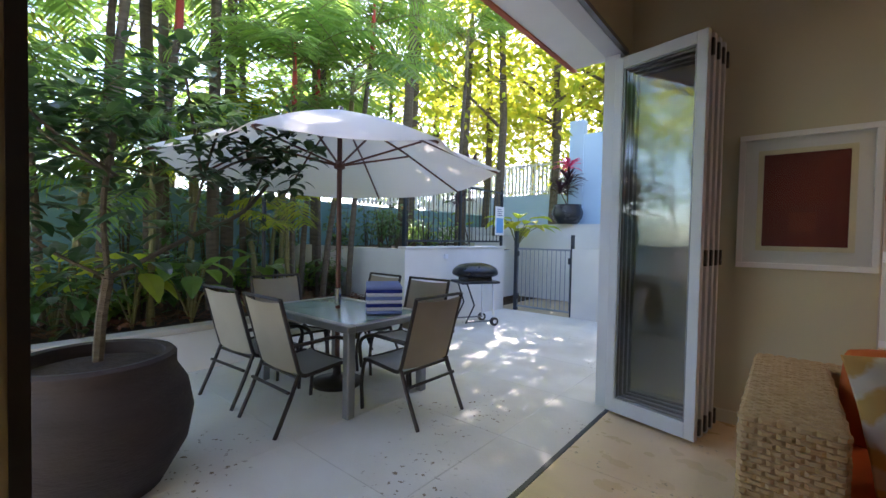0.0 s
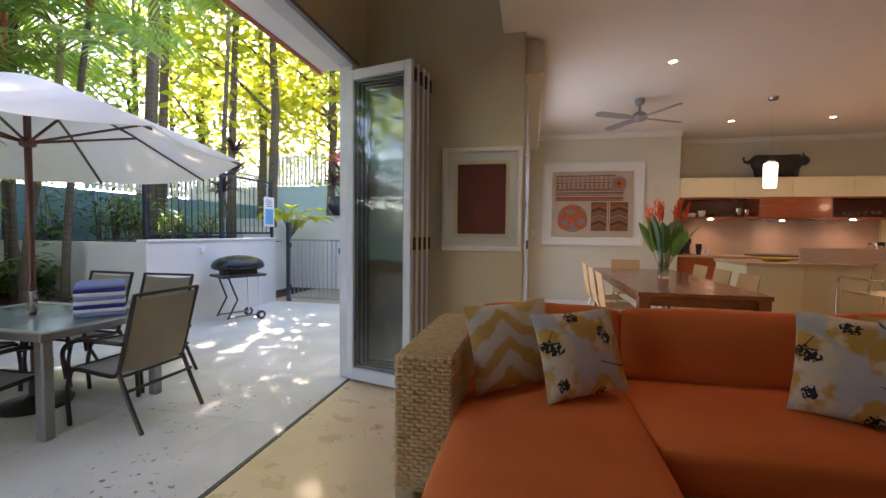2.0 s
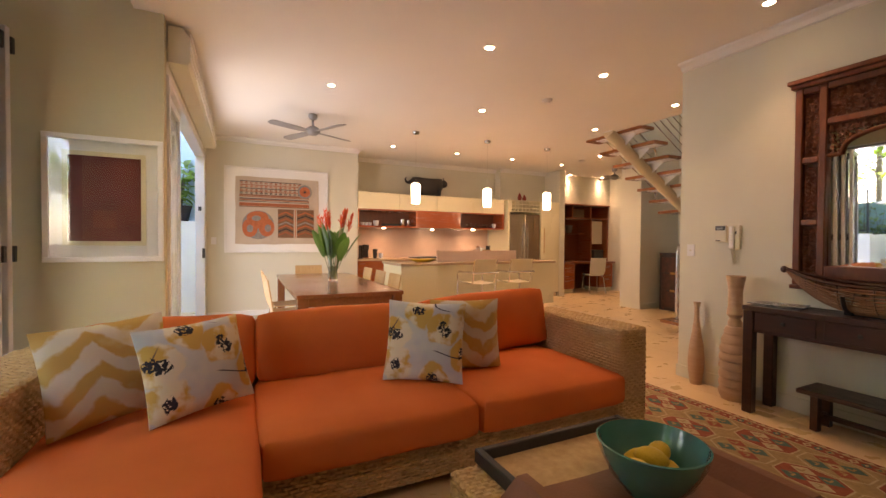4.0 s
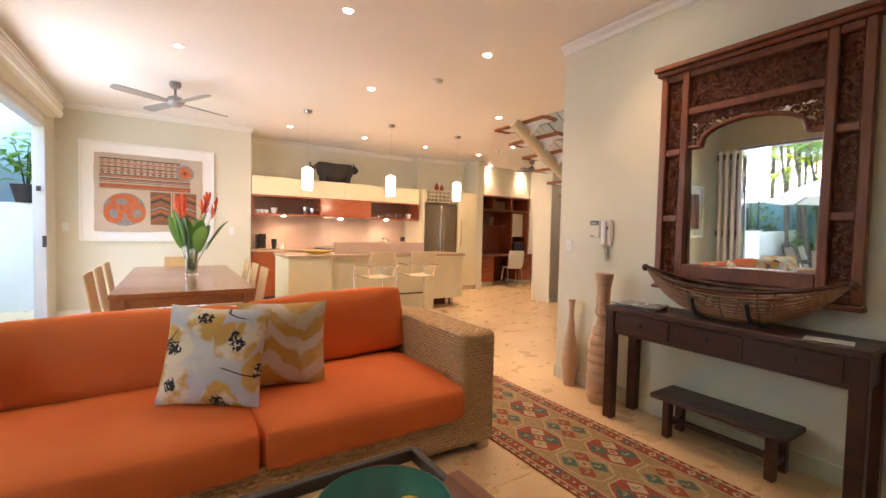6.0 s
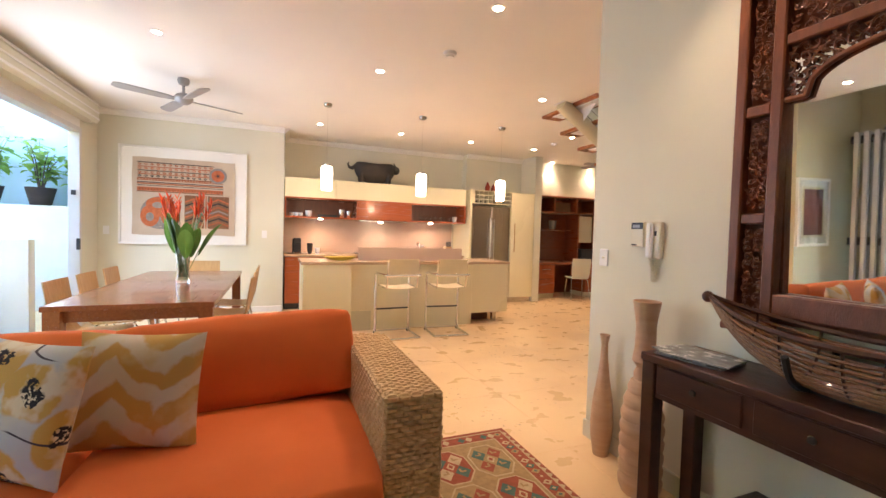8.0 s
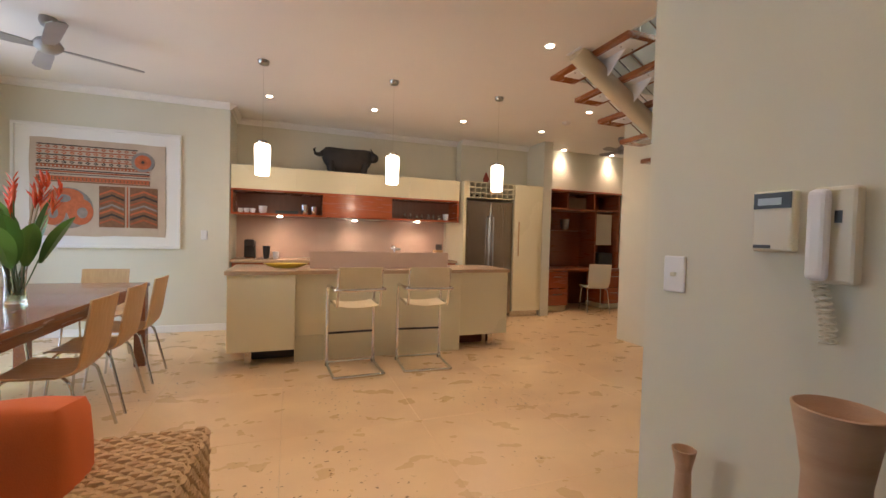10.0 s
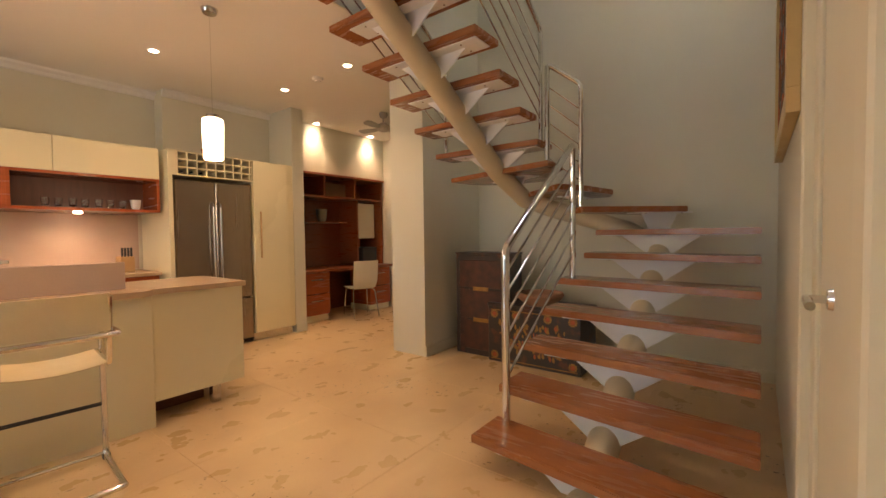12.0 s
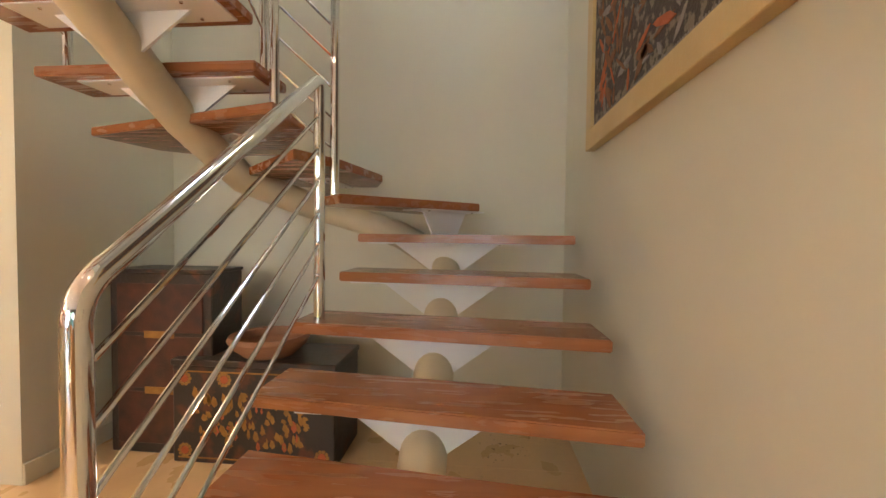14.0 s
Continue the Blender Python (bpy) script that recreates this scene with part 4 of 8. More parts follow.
for a in ((0.10, 0.065, 0.07, 0.20, 0.095, 0.10), (0.10, 0.615, 0.07, 0.20, 0.645, 0.10), (0.135, 0.095, 0.07, 0.165, 0.615, 0.10)):
    solid("stretcher", *a, DARKWOOD, parent=bench)

# mirror: carved frame with pierced panels and an arched opening
MY0, MY1, MZ0, MZ1 = 1.03, 2.085, 0.95, 2.40
mir = thing("carved_mirror", pose(XM - 0.014, 0, 0), "large carved dark timber mirror frame with pierced panels", "mirror")
glass_pane = solid("mirror_glass", -0.018, MY0 + 0.16, 1.00, -0.012, MY1 - 0.16, 2.02, MIRROR, parent=mir)
glass_pane.matrix_local = Matrix.Translation((-0.012, 0, 2.02)) @ Matrix.Rotation(radians(-1.2), 4, "Y") @ Matrix.Translation((0.012, 0, -2.02))
solid("backing", 0.010, MY0 + 0.02, MZ0 + 0.02, 0.0135, MY1 - 0.02, MZ1 - 0.02, CARVED, parent=mir)


def bar(name, y0, z0, y1, z1, d0=-0.055, d1=-0.004, bev=0.006):
    solid(name, d0, y0, z0, d1, y1, z1, CARVED, parent=mir, bevel=bev)


for y in (MY0, MY1 - 0.185):
    bar("stile", y, MZ0, y + 0.045, MZ1 - 0.04)
    bar("stile", y + 0.140, MZ0, y + 0.185, MZ1 - 0.04)
    for z in (MZ0, 1.375, 1.82, MZ1 - 0.085):
        bar("cross_rail", y + 0.045, z, y + 0.140, z + 0.045, -0.05)
bar("bottom_rail", MY0 + 0.185, 1.005, MY1 - 0.185, 1.095)
bar("bottom_moulding", MY0 - 0.01, MZ0 - 0.03, MY1 + 0.01, MZ0, -0.07)
bar("rail", MY0 + 0.185, 2.07, MY1 - 0.185, 2.115, -0.05)
bar("rail", MY0 + 0.185, MZ1 - 0.085, MY1 - 0.185, MZ1 - 0.04, -0.05)
bar("cornice", MY0 - 0.02, MZ1 - 0.04, MY1 + 0.02, MZ1 - 0.01, -0.08)
bar("cornice", MY0 - 0.035, MZ1 - 0.01, MY1 + 0.035, MZ1 + 0.022, -0.10)
rnd = random.Random(4)


def scrolls(y0, z0, y1, z1, inside, step=0.040, r=0.0045):
    """Fills a panel with carved scrolls: small spirals and leaf sprigs."""
    bm = bmesh.new()
    ny, nz = max(1, round((y1 - y0) / step)), max(1, round((z1 - z0) / step))
    for i in range(ny):
        for j in range(nz):
            cy, cz = y0 + (i + 0.5) * (y1 - y0) / ny + rnd.uniform(-.004, .004), z0 + (j + 0.5) * (z1 - z0) / nz + rnd.uniform(-.004, .004)
            if not inside(cy, cz):
                continue
            turn, hand = rnd.uniform(0, 6.28), (-1) ** (i + j)
            pts = []
            for k in range(11):
                a, rr = turn + hand * k * 0.62, step * (0.66 - 0.055 * k)
                pts.append((-0.030 + 0.006 * math.sin(k), cy + rr * math.cos(a), cz + rr * math.sin(a)))
            sweep(bm, pts, [r * (1.25 - 0.07 * k) for k in range(11)], 5)
            a = turn + 2.6
            rod(bm, (-0.034, cy, cz), (-0.028, cy + 0.02 * math.cos(a), cz + 0.02 * math.sin(a)), 0.008, 0.001, 6)
    return bm


def arch_z(y):
    """Lower edge of the pierced arch over the glass."""
    s = abs(y - (MY0 + MY1) / 2) / ((MY1 - MY0) / 2 - 0.185)
    return 1.86 if s > 0.80 else 1.875 + 0.125 * math.sqrt(max(0, 1 - (s / 0.80) ** 2))


part("carved_panel", scrolls(MY0 + 0.19, 2.115, MY1 - 0.19, MZ1 - 0.085, lambda y, z: True), CARVED, mir, smooth=True)
part("carved_arch", scrolls(MY0 + 0.185, 1.86, MY1 - 0.185, 2.07, lambda y, z: z > arch_z(y) + 0.015, 0.036), CARVED, mir, smooth=True)
bm = bmesh.new()
N = 40
sweep(bm, [(-0.034, MY0 + 0.185 + (MY1 - MY0 - 0.37) * k / N, arch_z(MY0 + 0.185 + (MY1 - MY0 - 0.37) * k / N)) for k in range(N + 1)], 0.012, 6)
part("arch_edge", bm, CARVED, mir, smooth=True)
for y in (MY0, MY1 - 0.185):
    for z0, z1 in ((MZ0 + 0.045, 1.375), (1.42, 1.82), (1.865, MZ1 - 0.085)):
        part("carved_panel", scrolls(y + 0.052, z0 + 0.02, y + 0.133, z1 - 0.02, lambda a, b: True, 0.034, 0.0042), CARVED, mir, smooth=True)

# boat-shaped cane basket on a black stand
boat = thing("boat_basket", pose(4.83, 1.555, 0.79) @ Matrix.Diagonal((1.12, 1.0, 1.16, 1)), "boat-shaped cane basket on a black stand, on the console", "basket")
CANE = mat("split_cane", (0.30, 0.145, 0.06), (0.17, 0.075, 0.03), 30, 0.4, bump=0.3, fine=90, stretch=(1, 3, 1), coat=0.3)


def hull(s, a):
    """A point of the boat's skin; s along the keel from -1 to 1, a across from 0 (rim) over pi/2 (keel) to pi (rim)."""
    beam, depth = 0.115 * (1 - abs(s) ** 2.4) + 0.004, 0.150 * (1 - abs(s) ** 3) + 0.006
    rim = 0.165 + 0.075 * abs(s) ** 2.2
    return Vector((beam * math.cos(a), 0.51 * s, rim - depth * math.sin(a) ** 0.8 if math.sin(a) > 0 else rim))


for k in range(25):
    a = math.pi * k / 24
    bm = bmesh.new()
    sweep(bm, [hull(-1 + 2 * i / 26, a) + Vector((0, 0, noise.noise(Vector((k, i * .6, 0))) * 0.003)) for i in range(27)], 0.0052 if k not in (0, 24) else 0.009, 5)
    part("cane", bm, CANE if k % 24 else DARKWOOD, boat, smooth=True)
for s in (-0.72, -0.35, 0.0, 0.35, 0.72):
    bm = bmesh.new()
    sweep(bm, [hull(s, math.pi * i / 14) * 0.985 for i in range(15)], 0.005, 5)
    part("rib", bm, DARKWOOD, boat, smooth=True)
for s in (-1, 1):
    bm = bmesh.new()
    bmesh.ops.create_icosphere(bm, subdivisions=2, radius=0.022)
    bmesh.ops.translate(bm, vec=(0, 0.52 * s, 0.235), verts=bm.verts)
    part("binding", bm, DARKWOOD, boat, smooth=True)
for y in (-0.14, 0.14):
    bm = bmesh.new()
    sweep(bm, bend([(-0.135, y, 0.115), (-0.11, y, 0.05), (-0.05, y, 0.012), (0.05, y, 0.012), (0.11, y, 0.05), (0.135, y, 0.115)], 0.04), 0.012, 6)
    part("stand", bm, BLACK, boat, smooth=True)
solid("stand_rail", -0.012, -0.18, 0.0, 0.012, 0.18, 0.014, BLACK, parent=boat)
for i, (x, y, r) in enumerate(((4.81, 2.09, 8), (4.825, 2.12, -5), (4.80, 2.07, 14))):
    bm = bmesh.new()
    box(bm, -0.10, -0.14, 0, 0.10, 0.14, 0.007, 0.002)
    mg = part("magazine", bm, MAGAZINE)
    mg.matrix_world = pose(x, y, 0.7905 + 0.0075 * i, 0, 0, r)
    tagged(mg, "glossy grey magazine on the console", "magazine", "magazines on the console")
bm = bmesh.new()
box(bm, -0.05, -0.09, 0, 0.05, 0.09, 0.003)
cd = part("card", bm, WHITE)
cd.matrix_world = pose(4.77, 1.10, 0.7905, 0, 0, 10)
tagged(cd, "white card lying on the console", "card")
v = thing("bottle_vase", pose(4.945, 2.78, 0), "slender turned pale wood floor vase", "vase")
bm = bmesh.new()
lathe(bm, [(0, 0), (0.045, 0), (0.048, 0.02), (0.062, 0.12), (0.066, 0.20), (0.056, 0.34), (0.036, 0.46), (0.022, 0.58), (0.019, 0.67), (0.030, 0.725), (0.026, 0.725), (0.015, 0.67), (0.012, 0.6), (0, 0.6)], seg=28)
part("vase_body", bm, CLAYVASE, v, smooth=True)
v = thing("ridged_vase", pose(4.87, 2.42, 0), "tall ridged pale wood floor vase with a flared neck", "vase")
prof = [(0, 0), (0.088, 0), (0.095, 0.02)]
for k in range(9):
    z = 0.04 + k * 0.068
    r = 0.100 - 0.0035 * max(0, k - 4) ** 2
    prof += [(r + 0.004, z), (r + 0.007, z + 0.03), (r - 0.004, z + 0.056), (r - 0.007, z + 0.063)]
prof += [(0.060, 0.68), (0.050, 0.75), (0.048, 0.86), (0.056, 0.92), (0.068, 0.985), (0.064, 0.987), (0.05, 0.93), (0.042, 0.86), (0, 0.85)]
cut = len(prof) - 9
bm = bmesh.new()
lathe(bm, prof[:cut + 1], seg=32)
part("vase_body", bm, CLAYVASE, v, smooth=True)
bm = bmesh.new()
lathe(bm, prof[cut:], seg=32)
part("vase_neck", bm, CLAYVASE, v, smooth=True)


# ---- switches and the door phone ----
def wall_plate(place, label, w, h, buttons, plate, key):
    ob = thing("light_switch", place, label, "light switch")
    bm = bmesh.new()
    box(bm, -w / 2, -0.008, -h / 2, w / 2, 0, h / 2, 0.004, 2)
    part("plate", bm, plate, ob)
    for x, z in buttons:
        bm = bmesh.new()
        box(bm, x - 0.010, -0.014, z - 0.006, x + 0.010, -0.006, z + 0.006, 0.003)
        part("rocker", bm, key, ob)
    return ob


wall_plate(pose(XM, 2.893, 1.18, 0, 0, -90), "white single wall switch plate", 0.070, 0.106, [(0, 0)], PLASTICW, PLASTICC)
wall_plate(pose(6.60, YD + 0.025, 1.165, 0, 0, 180), "brushed steel double dimmer plate", 0.075, 0.118, [(0, 0.02), (0, -0.02)], STEEL, PLASTICW)
wall_plate(pose(2.92, 7.96, 1.22), "white wall switch on the dining wall", 0.075, 0.118, [(0, 0)], PLASTICW, PLASTICW)
wall_plate(pose(0.90, 7.96, 1.23), "white wall switch on the dining wall", 0.075, 0.118, [(0, 0)], PLASTICW, PLASTICW)
al = thing("alarm_keypad", pose(XM, 2.622, 1.252, 0, 0, -90), "ivory alarm keypad with a dark display", "keypad")
bm = bmesh.new()
box(bm, -0.044, -0.026, 0.005, 0.044, 0, 0.145, 0.006, 2)
part("case", bm, PLASTICC, al)
solid("display", -0.040, -0.028, 0.104, 0.040, -0.0265, 0.140, BLACK, parent=al)
solid("display_glass", -0.030, -0.0295, 0.112, 0.020, -0.0285, 0.128, GREYALU, parent=al)
solid("mark", -0.038, -0.0275, 0.012, 0.0, -0.0265, 0.020, BLACK, parent=al)
ph = thing("door_phone", pose(XM, 2.505, 1.195, 0, 0, -90), "cream wall-mounted door phone with a coiled cord", "door phone")
bm = bmesh.new()
box(bm, -0.040, -0.03, 0, 0.040, 0, 0.200, 0.008, 2)
part("case", bm, PLASTICC, ph)
bm = bmesh.new()
box(bm, -0.038, -0.052, 0.005, 0.002, -0.03, 0.195, 0.012, 3)
part("handset", bm, PLASTICW, ph)
solid("grille", 0.004, -0.0325, 0.125, 0.016, -0.029, 0.15, BLACK, parent=ph)
bm = bmesh.new()
pts = []
for k in range(220):
    s = k / 219
    a = s * math.tau * 20
    cx, cz = -0.03 + 0.022 * math.sin(s * math.pi), (-0.125 * s * 1.9 if s < 0.53 else -0.125 + (s - 0.53) * 0.26)
    pts.append((cx + 0.009 * math.cos(a) + (0.012 if s > 0.53 else 0), -0.02 + 0.009 * math.sin(a), cz))
sweep(bm, pts, 0.0022, 5)
part("coiled_cord", bm, PLASTICC, ph, smooth=True)

# ---- pictures ----
def frame_of(ob, w, h, bw, depth, material, name="frame"):
    """Four mitred-looking bars round a panel in the local x-z plane, facing -y, lower left corner at the origin."""
    for a in ((0, -depth, 0, w, 0, bw), (0, -depth, h - bw, w, 0, h), (0, -depth, bw, bw, 0, h - bw), (w - bw, -depth, bw, w, 0, h - bw)):
        solid(name, *a, material, parent=ob, bevel=0.003)


red_art = thing("framed_print", pose(0.115, 4.12, 1.085), "dark red print in a wide white double frame", "picture")
frame_of(red_art, 0.68, 0.875, 0.035, 0.035, WHITE)
solid("mat_board", 0.035, -0.018, 0.035, 0.645, -0.004, 0.84, WHITE, parent=red_art)
bmw = bmesh.new()
for a in ((0.105, -0.026, 0.115, 0.575, -0.018, 0.145), (0.105, -0.026, 0.735, 0.575, -0.018, 0.765), (0.105, -0.026, 0.145, 0.135, -0.018, 0.735), (0.545, -0.026, 0.145, 0.575, -0.018, 0.735)):
    box(bmw, *a)
part("inner_frame", bmw, CREAM, red_art)
REDPRINT = mat("dark_red_print", (0.20, 0.030, 0.016), (0.13, 0.018, 0.012), 3.5, 0.5, bump=0.05)
solid("print", 0.135, -0.021, 0.145, 0.545, -0.0185, 0.735, REDPRINT, parent=red_art)
solid("print_shape", 0.27, -0.0225, 0.24, 0.40, -0.0212, 0.36, mat("faded_red_print", (0.26, 0.07, 0.03), (0.20, 0.04, 0.02), 12, 0.5), parent=red_art)
pane = solid("glazing", 0.036, -0.031, 0.036, 0.644, -0.0295, 0.839, PANE, parent=red_art)
pane.visible_shadow = False

tex = thing("framed_textile", pose(1.045, 7.96, 1.04), "large embroidered textile in a wide white frame", "picture")
frame_of(tex, 1.62, 1.395, 0.03, 0.045, WHITE)
solid("mat_board", 0.03, -0.020, 0.03, 1.59, -0.004, 1.365, WHITE, parent=tex)
LINEN = mat("old_linen", (0.56, 0.46, 0.36), (0.48, 0.38, 0.29), 5, 0.95, bump=0.3, fine=300)
bm = bmesh.new()
box(bm, 0.16, -0.032, 0.14, 1.46, -0.020, 1.24)
bmesh.ops.subdivide_edges(bm, edges=bm.edges[:], cuts=14, use_grid_fill=True)
for vtx in bm.verts:
    vtx.co += Vector((noise.noise(vtx.co * 4), 0.3 * noise.noise(vtx.co * 5), noise.noise(vtx.co * 4 + Vector((5, 0, 0))))) * 0.012
part("cloth", bm, LINEN, tex)
INK = {k: mat("thread_" + k, c, tuple(v * 0.7 for v in c), 25, 0.9, bump=0.3, fine=240)
       for k, c in (("rust", (0.42, 0.12, 0.05)), ("black", (0.06, 0.045, 0.04)), ("orange", (0.56, 0.15, 0.06)), ("grey", (0.30, 0.27, 0.25)), ("brown", (0.25, 0.12, 0.06)), ("cream", (0.62, 0.53, 0.42)))}
ink = {k: bmesh.new() for k in INK}
UP = Matrix(((1, 0, 0, 0), (0, 0, -1, -0.036), (0, 1, 0, 0), (0, 0, 0, 1)))


def stitch(k, pts, lift=0.0):
    prism(ink[k], pts, -0.004, 0.002 + lift, UP)


def disc(cx, cy, r, n=28, sy=1.0, wob=0.0):
    return [(cx + r * math.cos(a * math.tau / n) * (1 + wob * math.sin(3 * a * math.tau / n)), cy + sy * r * math.sin(a * math.tau / n)) for a in range(n)]


for i, z in enumerate((1.165, 1.105, 1.05, 1.00, 0.945)):
    stitch(("black", "rust", "black", "rust", "brown")[i], rect(0.70, z, 0.95, 0.012))
    for k in range(13):
        x = 0.25 + k * 0.074
        if i < 4:
            stitch(("rust", "orange", "rust", "black")[i], diamond(x, z - 0.026, 0.026, 0.018), 0.001)
            stitch("cream", diamond(x, z - 0.026, 0.009, 0.007), 0.002)
for z, c, h in ((0.925, "rust", 0.03), (0.885, "black", 0.012), (0.865, "rust", 0.016), (0.84, "black", 0.008), (0.79, "orange", 0.05), (0.755, "brown", 0.014)):
    stitch(c, rect(0.76, z, 1.08, h))
for k in range(30):
    stitch("cream", rect(0.25 + k * 0.036, 0.925, 0.016, 0.012), 0.002)
    stitch("brown", rect(0.25 + k * 0.036, 0.79, 0.012, 0.03), 0.002)
for r, c in ((0.118, "grey"), (0.085, "orange"), (0.038, "rust"), (0.018, "black")):
    stitch(c, disc(1.23, 1.03, r), 0.004 + (0.118 - r) * 0.02)
stitch("grey", disc(0.50, 0.455, 0.240, 36, 0.98), 0.001)
for k in range(40):
    a, q = rnd.uniform(0, 6.28), 0.22 * math.sqrt(rnd.random())
    stitch("cream", rect(0.50 + q * math.cos(a), 0.455 + q * math.sin(a), 0.012, 0.005), 0.002)
for k, (cx, cy, rx, ry) in enumerate(((0.49, 0.575, 0.165, 0.105), (0.375, 0.405, 0.115, 0.150), (0.625, 0.415, 0.120, 0.150))):
    stitch("orange", [(cx + rx * math.cos(t * math.tau / 28), cy + ry * math.sin(t * math.tau / 28)) for t in range(28)], 0.003 + 0.0006 * k)
    stitch("grey", [(cx + 0.02 * (k - 1) + 0.42 * rx * math.cos(t * math.tau / 20), cy - 0.012 + 0.42 * ry * math.sin(t * math.tau / 20)) for t in range(20)], 0.0055)
stitch("orange", disc(0.50, 0.455, 0.060, 20), 0.0062)
for x0, w in ((0.80, 0.25), (1.10, 0.28)):
    stitch("brown", rect(x0 + w / 2, 0.485, w, 0.48), 0.001)
    for k in range(8):
        z = 0.275 + k * 0.056
        c = ("rust", "black", "orange", "grey")[k % 4]
        if z < 0.66:
            stitch(c, [(x0 + 0.005, z), (x0 + w / 2, z + 0.055), (x0 + w - 0.005, z), (x0 + w - 0.005, z + 0.024), (x0 + w / 2, z + 0.079), (x0 + 0.005, z + 0.024)], 0.003)
stitch("orange", rect(1.075, 0.485, 0.012, 0.48), 0.002)
for k in ink:
    tagged(part("embroidery", ink[k], INK[k], tex), kind="stuff")

bark = thing("framed_painting", pose(8.34, YD + 0.025, 1.70, 0, 0, 180), "dark patterned painting in a broad blond timber frame", "picture")
frame_of(bark, 1.50, 1.10, 0.095, 0.045, mat("blond_frame", (0.60, 0.45, 0.22), (0.52, 0.38, 0.17), 4, 0.45, stretch=(1, 1, 1)))
PAINTED = mat("ochre_painting", (0.050, 0.040, 0.032), (0.20, 0.17, 0.13), 26, 0.7, bump=0.3, fine=120, mid=0.56, width=0.08)
solid("canvas", 0.095, -0.030, 0.095, 1.405, -0.006, 1.005, PAINTED, parent=bark)
brush = {k: bmesh.new() for k in ("grey", "rust", "cream")}
rnd = random.Random(9)
M2 = Matrix(((1, 0, 0, 0), (0, 0, -1, -0.0305), (0, 1, 0, 0), (0, 0, 0, 1)))
for k in range(150):
    x, z = rnd.uniform(0.14, 1.36), rnd.uniform(0.14, 0.96)
    a, l = rnd.uniform(0, 3.14), rnd.uniform(0.03, 0.09)
    c, s = math.cos(a), math.sin(a)
    w = rnd.uniform(0.006, 0.02)
    pts = [(x + c * l * u - s * w * t, z + s * l * u + c * w * t) for u, t in ((-1, 0), (-0.4, -1), (0.6, -0.7), (1, 0), (0.6, 0.7), (-0.4, 1))]
    prism(brush[rnd.choice(("grey", "grey", "rust", "cream"))], pts, -0.002, 0.0015 + 0.0005 * (k % 4), M2)
for e in range(2):
    for k in range(90):
        x = 0.11 + k * 0.01435
        prism(brush["cream"], diamond(x, 0.108 if e else 0.992, 0.005, 0.006), -0.002, 0.002, M2)
for k, m in (("grey", INK["brown"]), ("rust", INK["orange"]), ("cream", INK["grey"])):
    tagged(part("painted_mark", brush[k], m, bark), kind="stuff")

# ---- dining table and chairs ----
dt = thing("dining_table", pose(0, 0, 0), "long red-brown timber dining table", "dining table")
solid("tabletop", 1.735, 4.18, 0.735, 2.705, 6.62, 0.772, TABLEWOOD, parent=dt, bevel=0.003)
for a in ((1.80, 4.235, 0.655, 2.64, 4.26, 0.735), (1.80, 6.54, 0.655, 2.64, 6.565, 0.735), (1.79, 4.26, 0.655, 1.815, 6.54, 0.735), (2.625, 4.26, 0.655, 2.65, 6.54, 0.735)):
    solid("apron", *a, TABLEWOOD, parent=dt)
for x in (1.745, 2.605):
    for y in (4.19, 6.52):
        solid("leg", x, y, 0, x + 0.09, y + 0.09, 0.735, TABLEWOOD, parent=dt, bevel=0.003)


def ply_chair(m, label, group, shell):
    """Bent plywood shell on four thin steel legs; faces +x."""
    ob = thing("dining_chair", m, label, "chair", group)
    bm = bmesh.new()
    prof = [(0.20, 0.445), (0.17, 0.452), (0.05, 0.440), (-0.10, 0.436), (-0.165, 0.446), (-0.195, 0.48), (-0.215, 0.56), (-0.235, 0.70), (-0.262, 0.865)]
    rows = []
    for i, (x, z) in enumerate(prof):
        w = 0.205 if i < 4 else (0.18 if i < 6 else 0.195)
        rows.append([(x - (0.014 * (1 - (t / 3) ** 2) if i > 5 else 0), w * t / 3, z - (0.010 * (1 - (t / 3) ** 2) if i < 5 else 0)) for t in range(-3, 4)])
    f = [[bm.verts.new(p) for p in r] for r in rows]
    for a, b in zip(f, f[1:]):
        for k in range(6):
            bm.faces.new((a[k], a[k + 1], b[k + 1], b[k]))
    bmesh.ops.recalc_face_normals(bm, faces=bm.faces)
    bmesh.ops.solidify(bm, geom=bm.faces[:], thickness=0.011)
    part("shell", bm, shell, ob, smooth=True)
    for sy in (-1, 1):
        for p in ([(0.14, 0.15 * sy, 0.432), (0.17, 0.175 * sy, 0.40), (0.215, 0.20 * sy, 0)], [(-0.11, 0.15 * sy, 0.425), (-0.15, 0.175 * sy, 0.40), (-0.245, 0.20 * sy, 0)]):
            bm = bmesh.new()
            sweep(bm, bend(p, 0.03, 4), 0.009, 8)
            part("leg", bm, STEEL, ob, smooth=True)
    for x in (0.14, -0.11):
        bm = bmesh.new()
        rod(bm, (x, -0.15, 0.428), (x, 0.15, 0.428), 0.008, seg=8)
        part("seat_rail", bm, STEEL, ob, smooth=True)
    return ob


lab = "blond plywood dining chair on thin steel legs"
first = ply_chair(pose(2.655, 5.02, 0, 0, 0, 180), lab, "chairs round the dining table", WOODSEAT)
for y in (5.58, 6.18):
    copy_thing(first, pose(2.655, y, 0, 0, 0, 180))
for y in (4.91, 5.46, 6.04):
    copy_thing(first, pose(1.79, y, 0))
copy_thing(first, pose(2.22, 6.78, 0, 0, 0, -90))

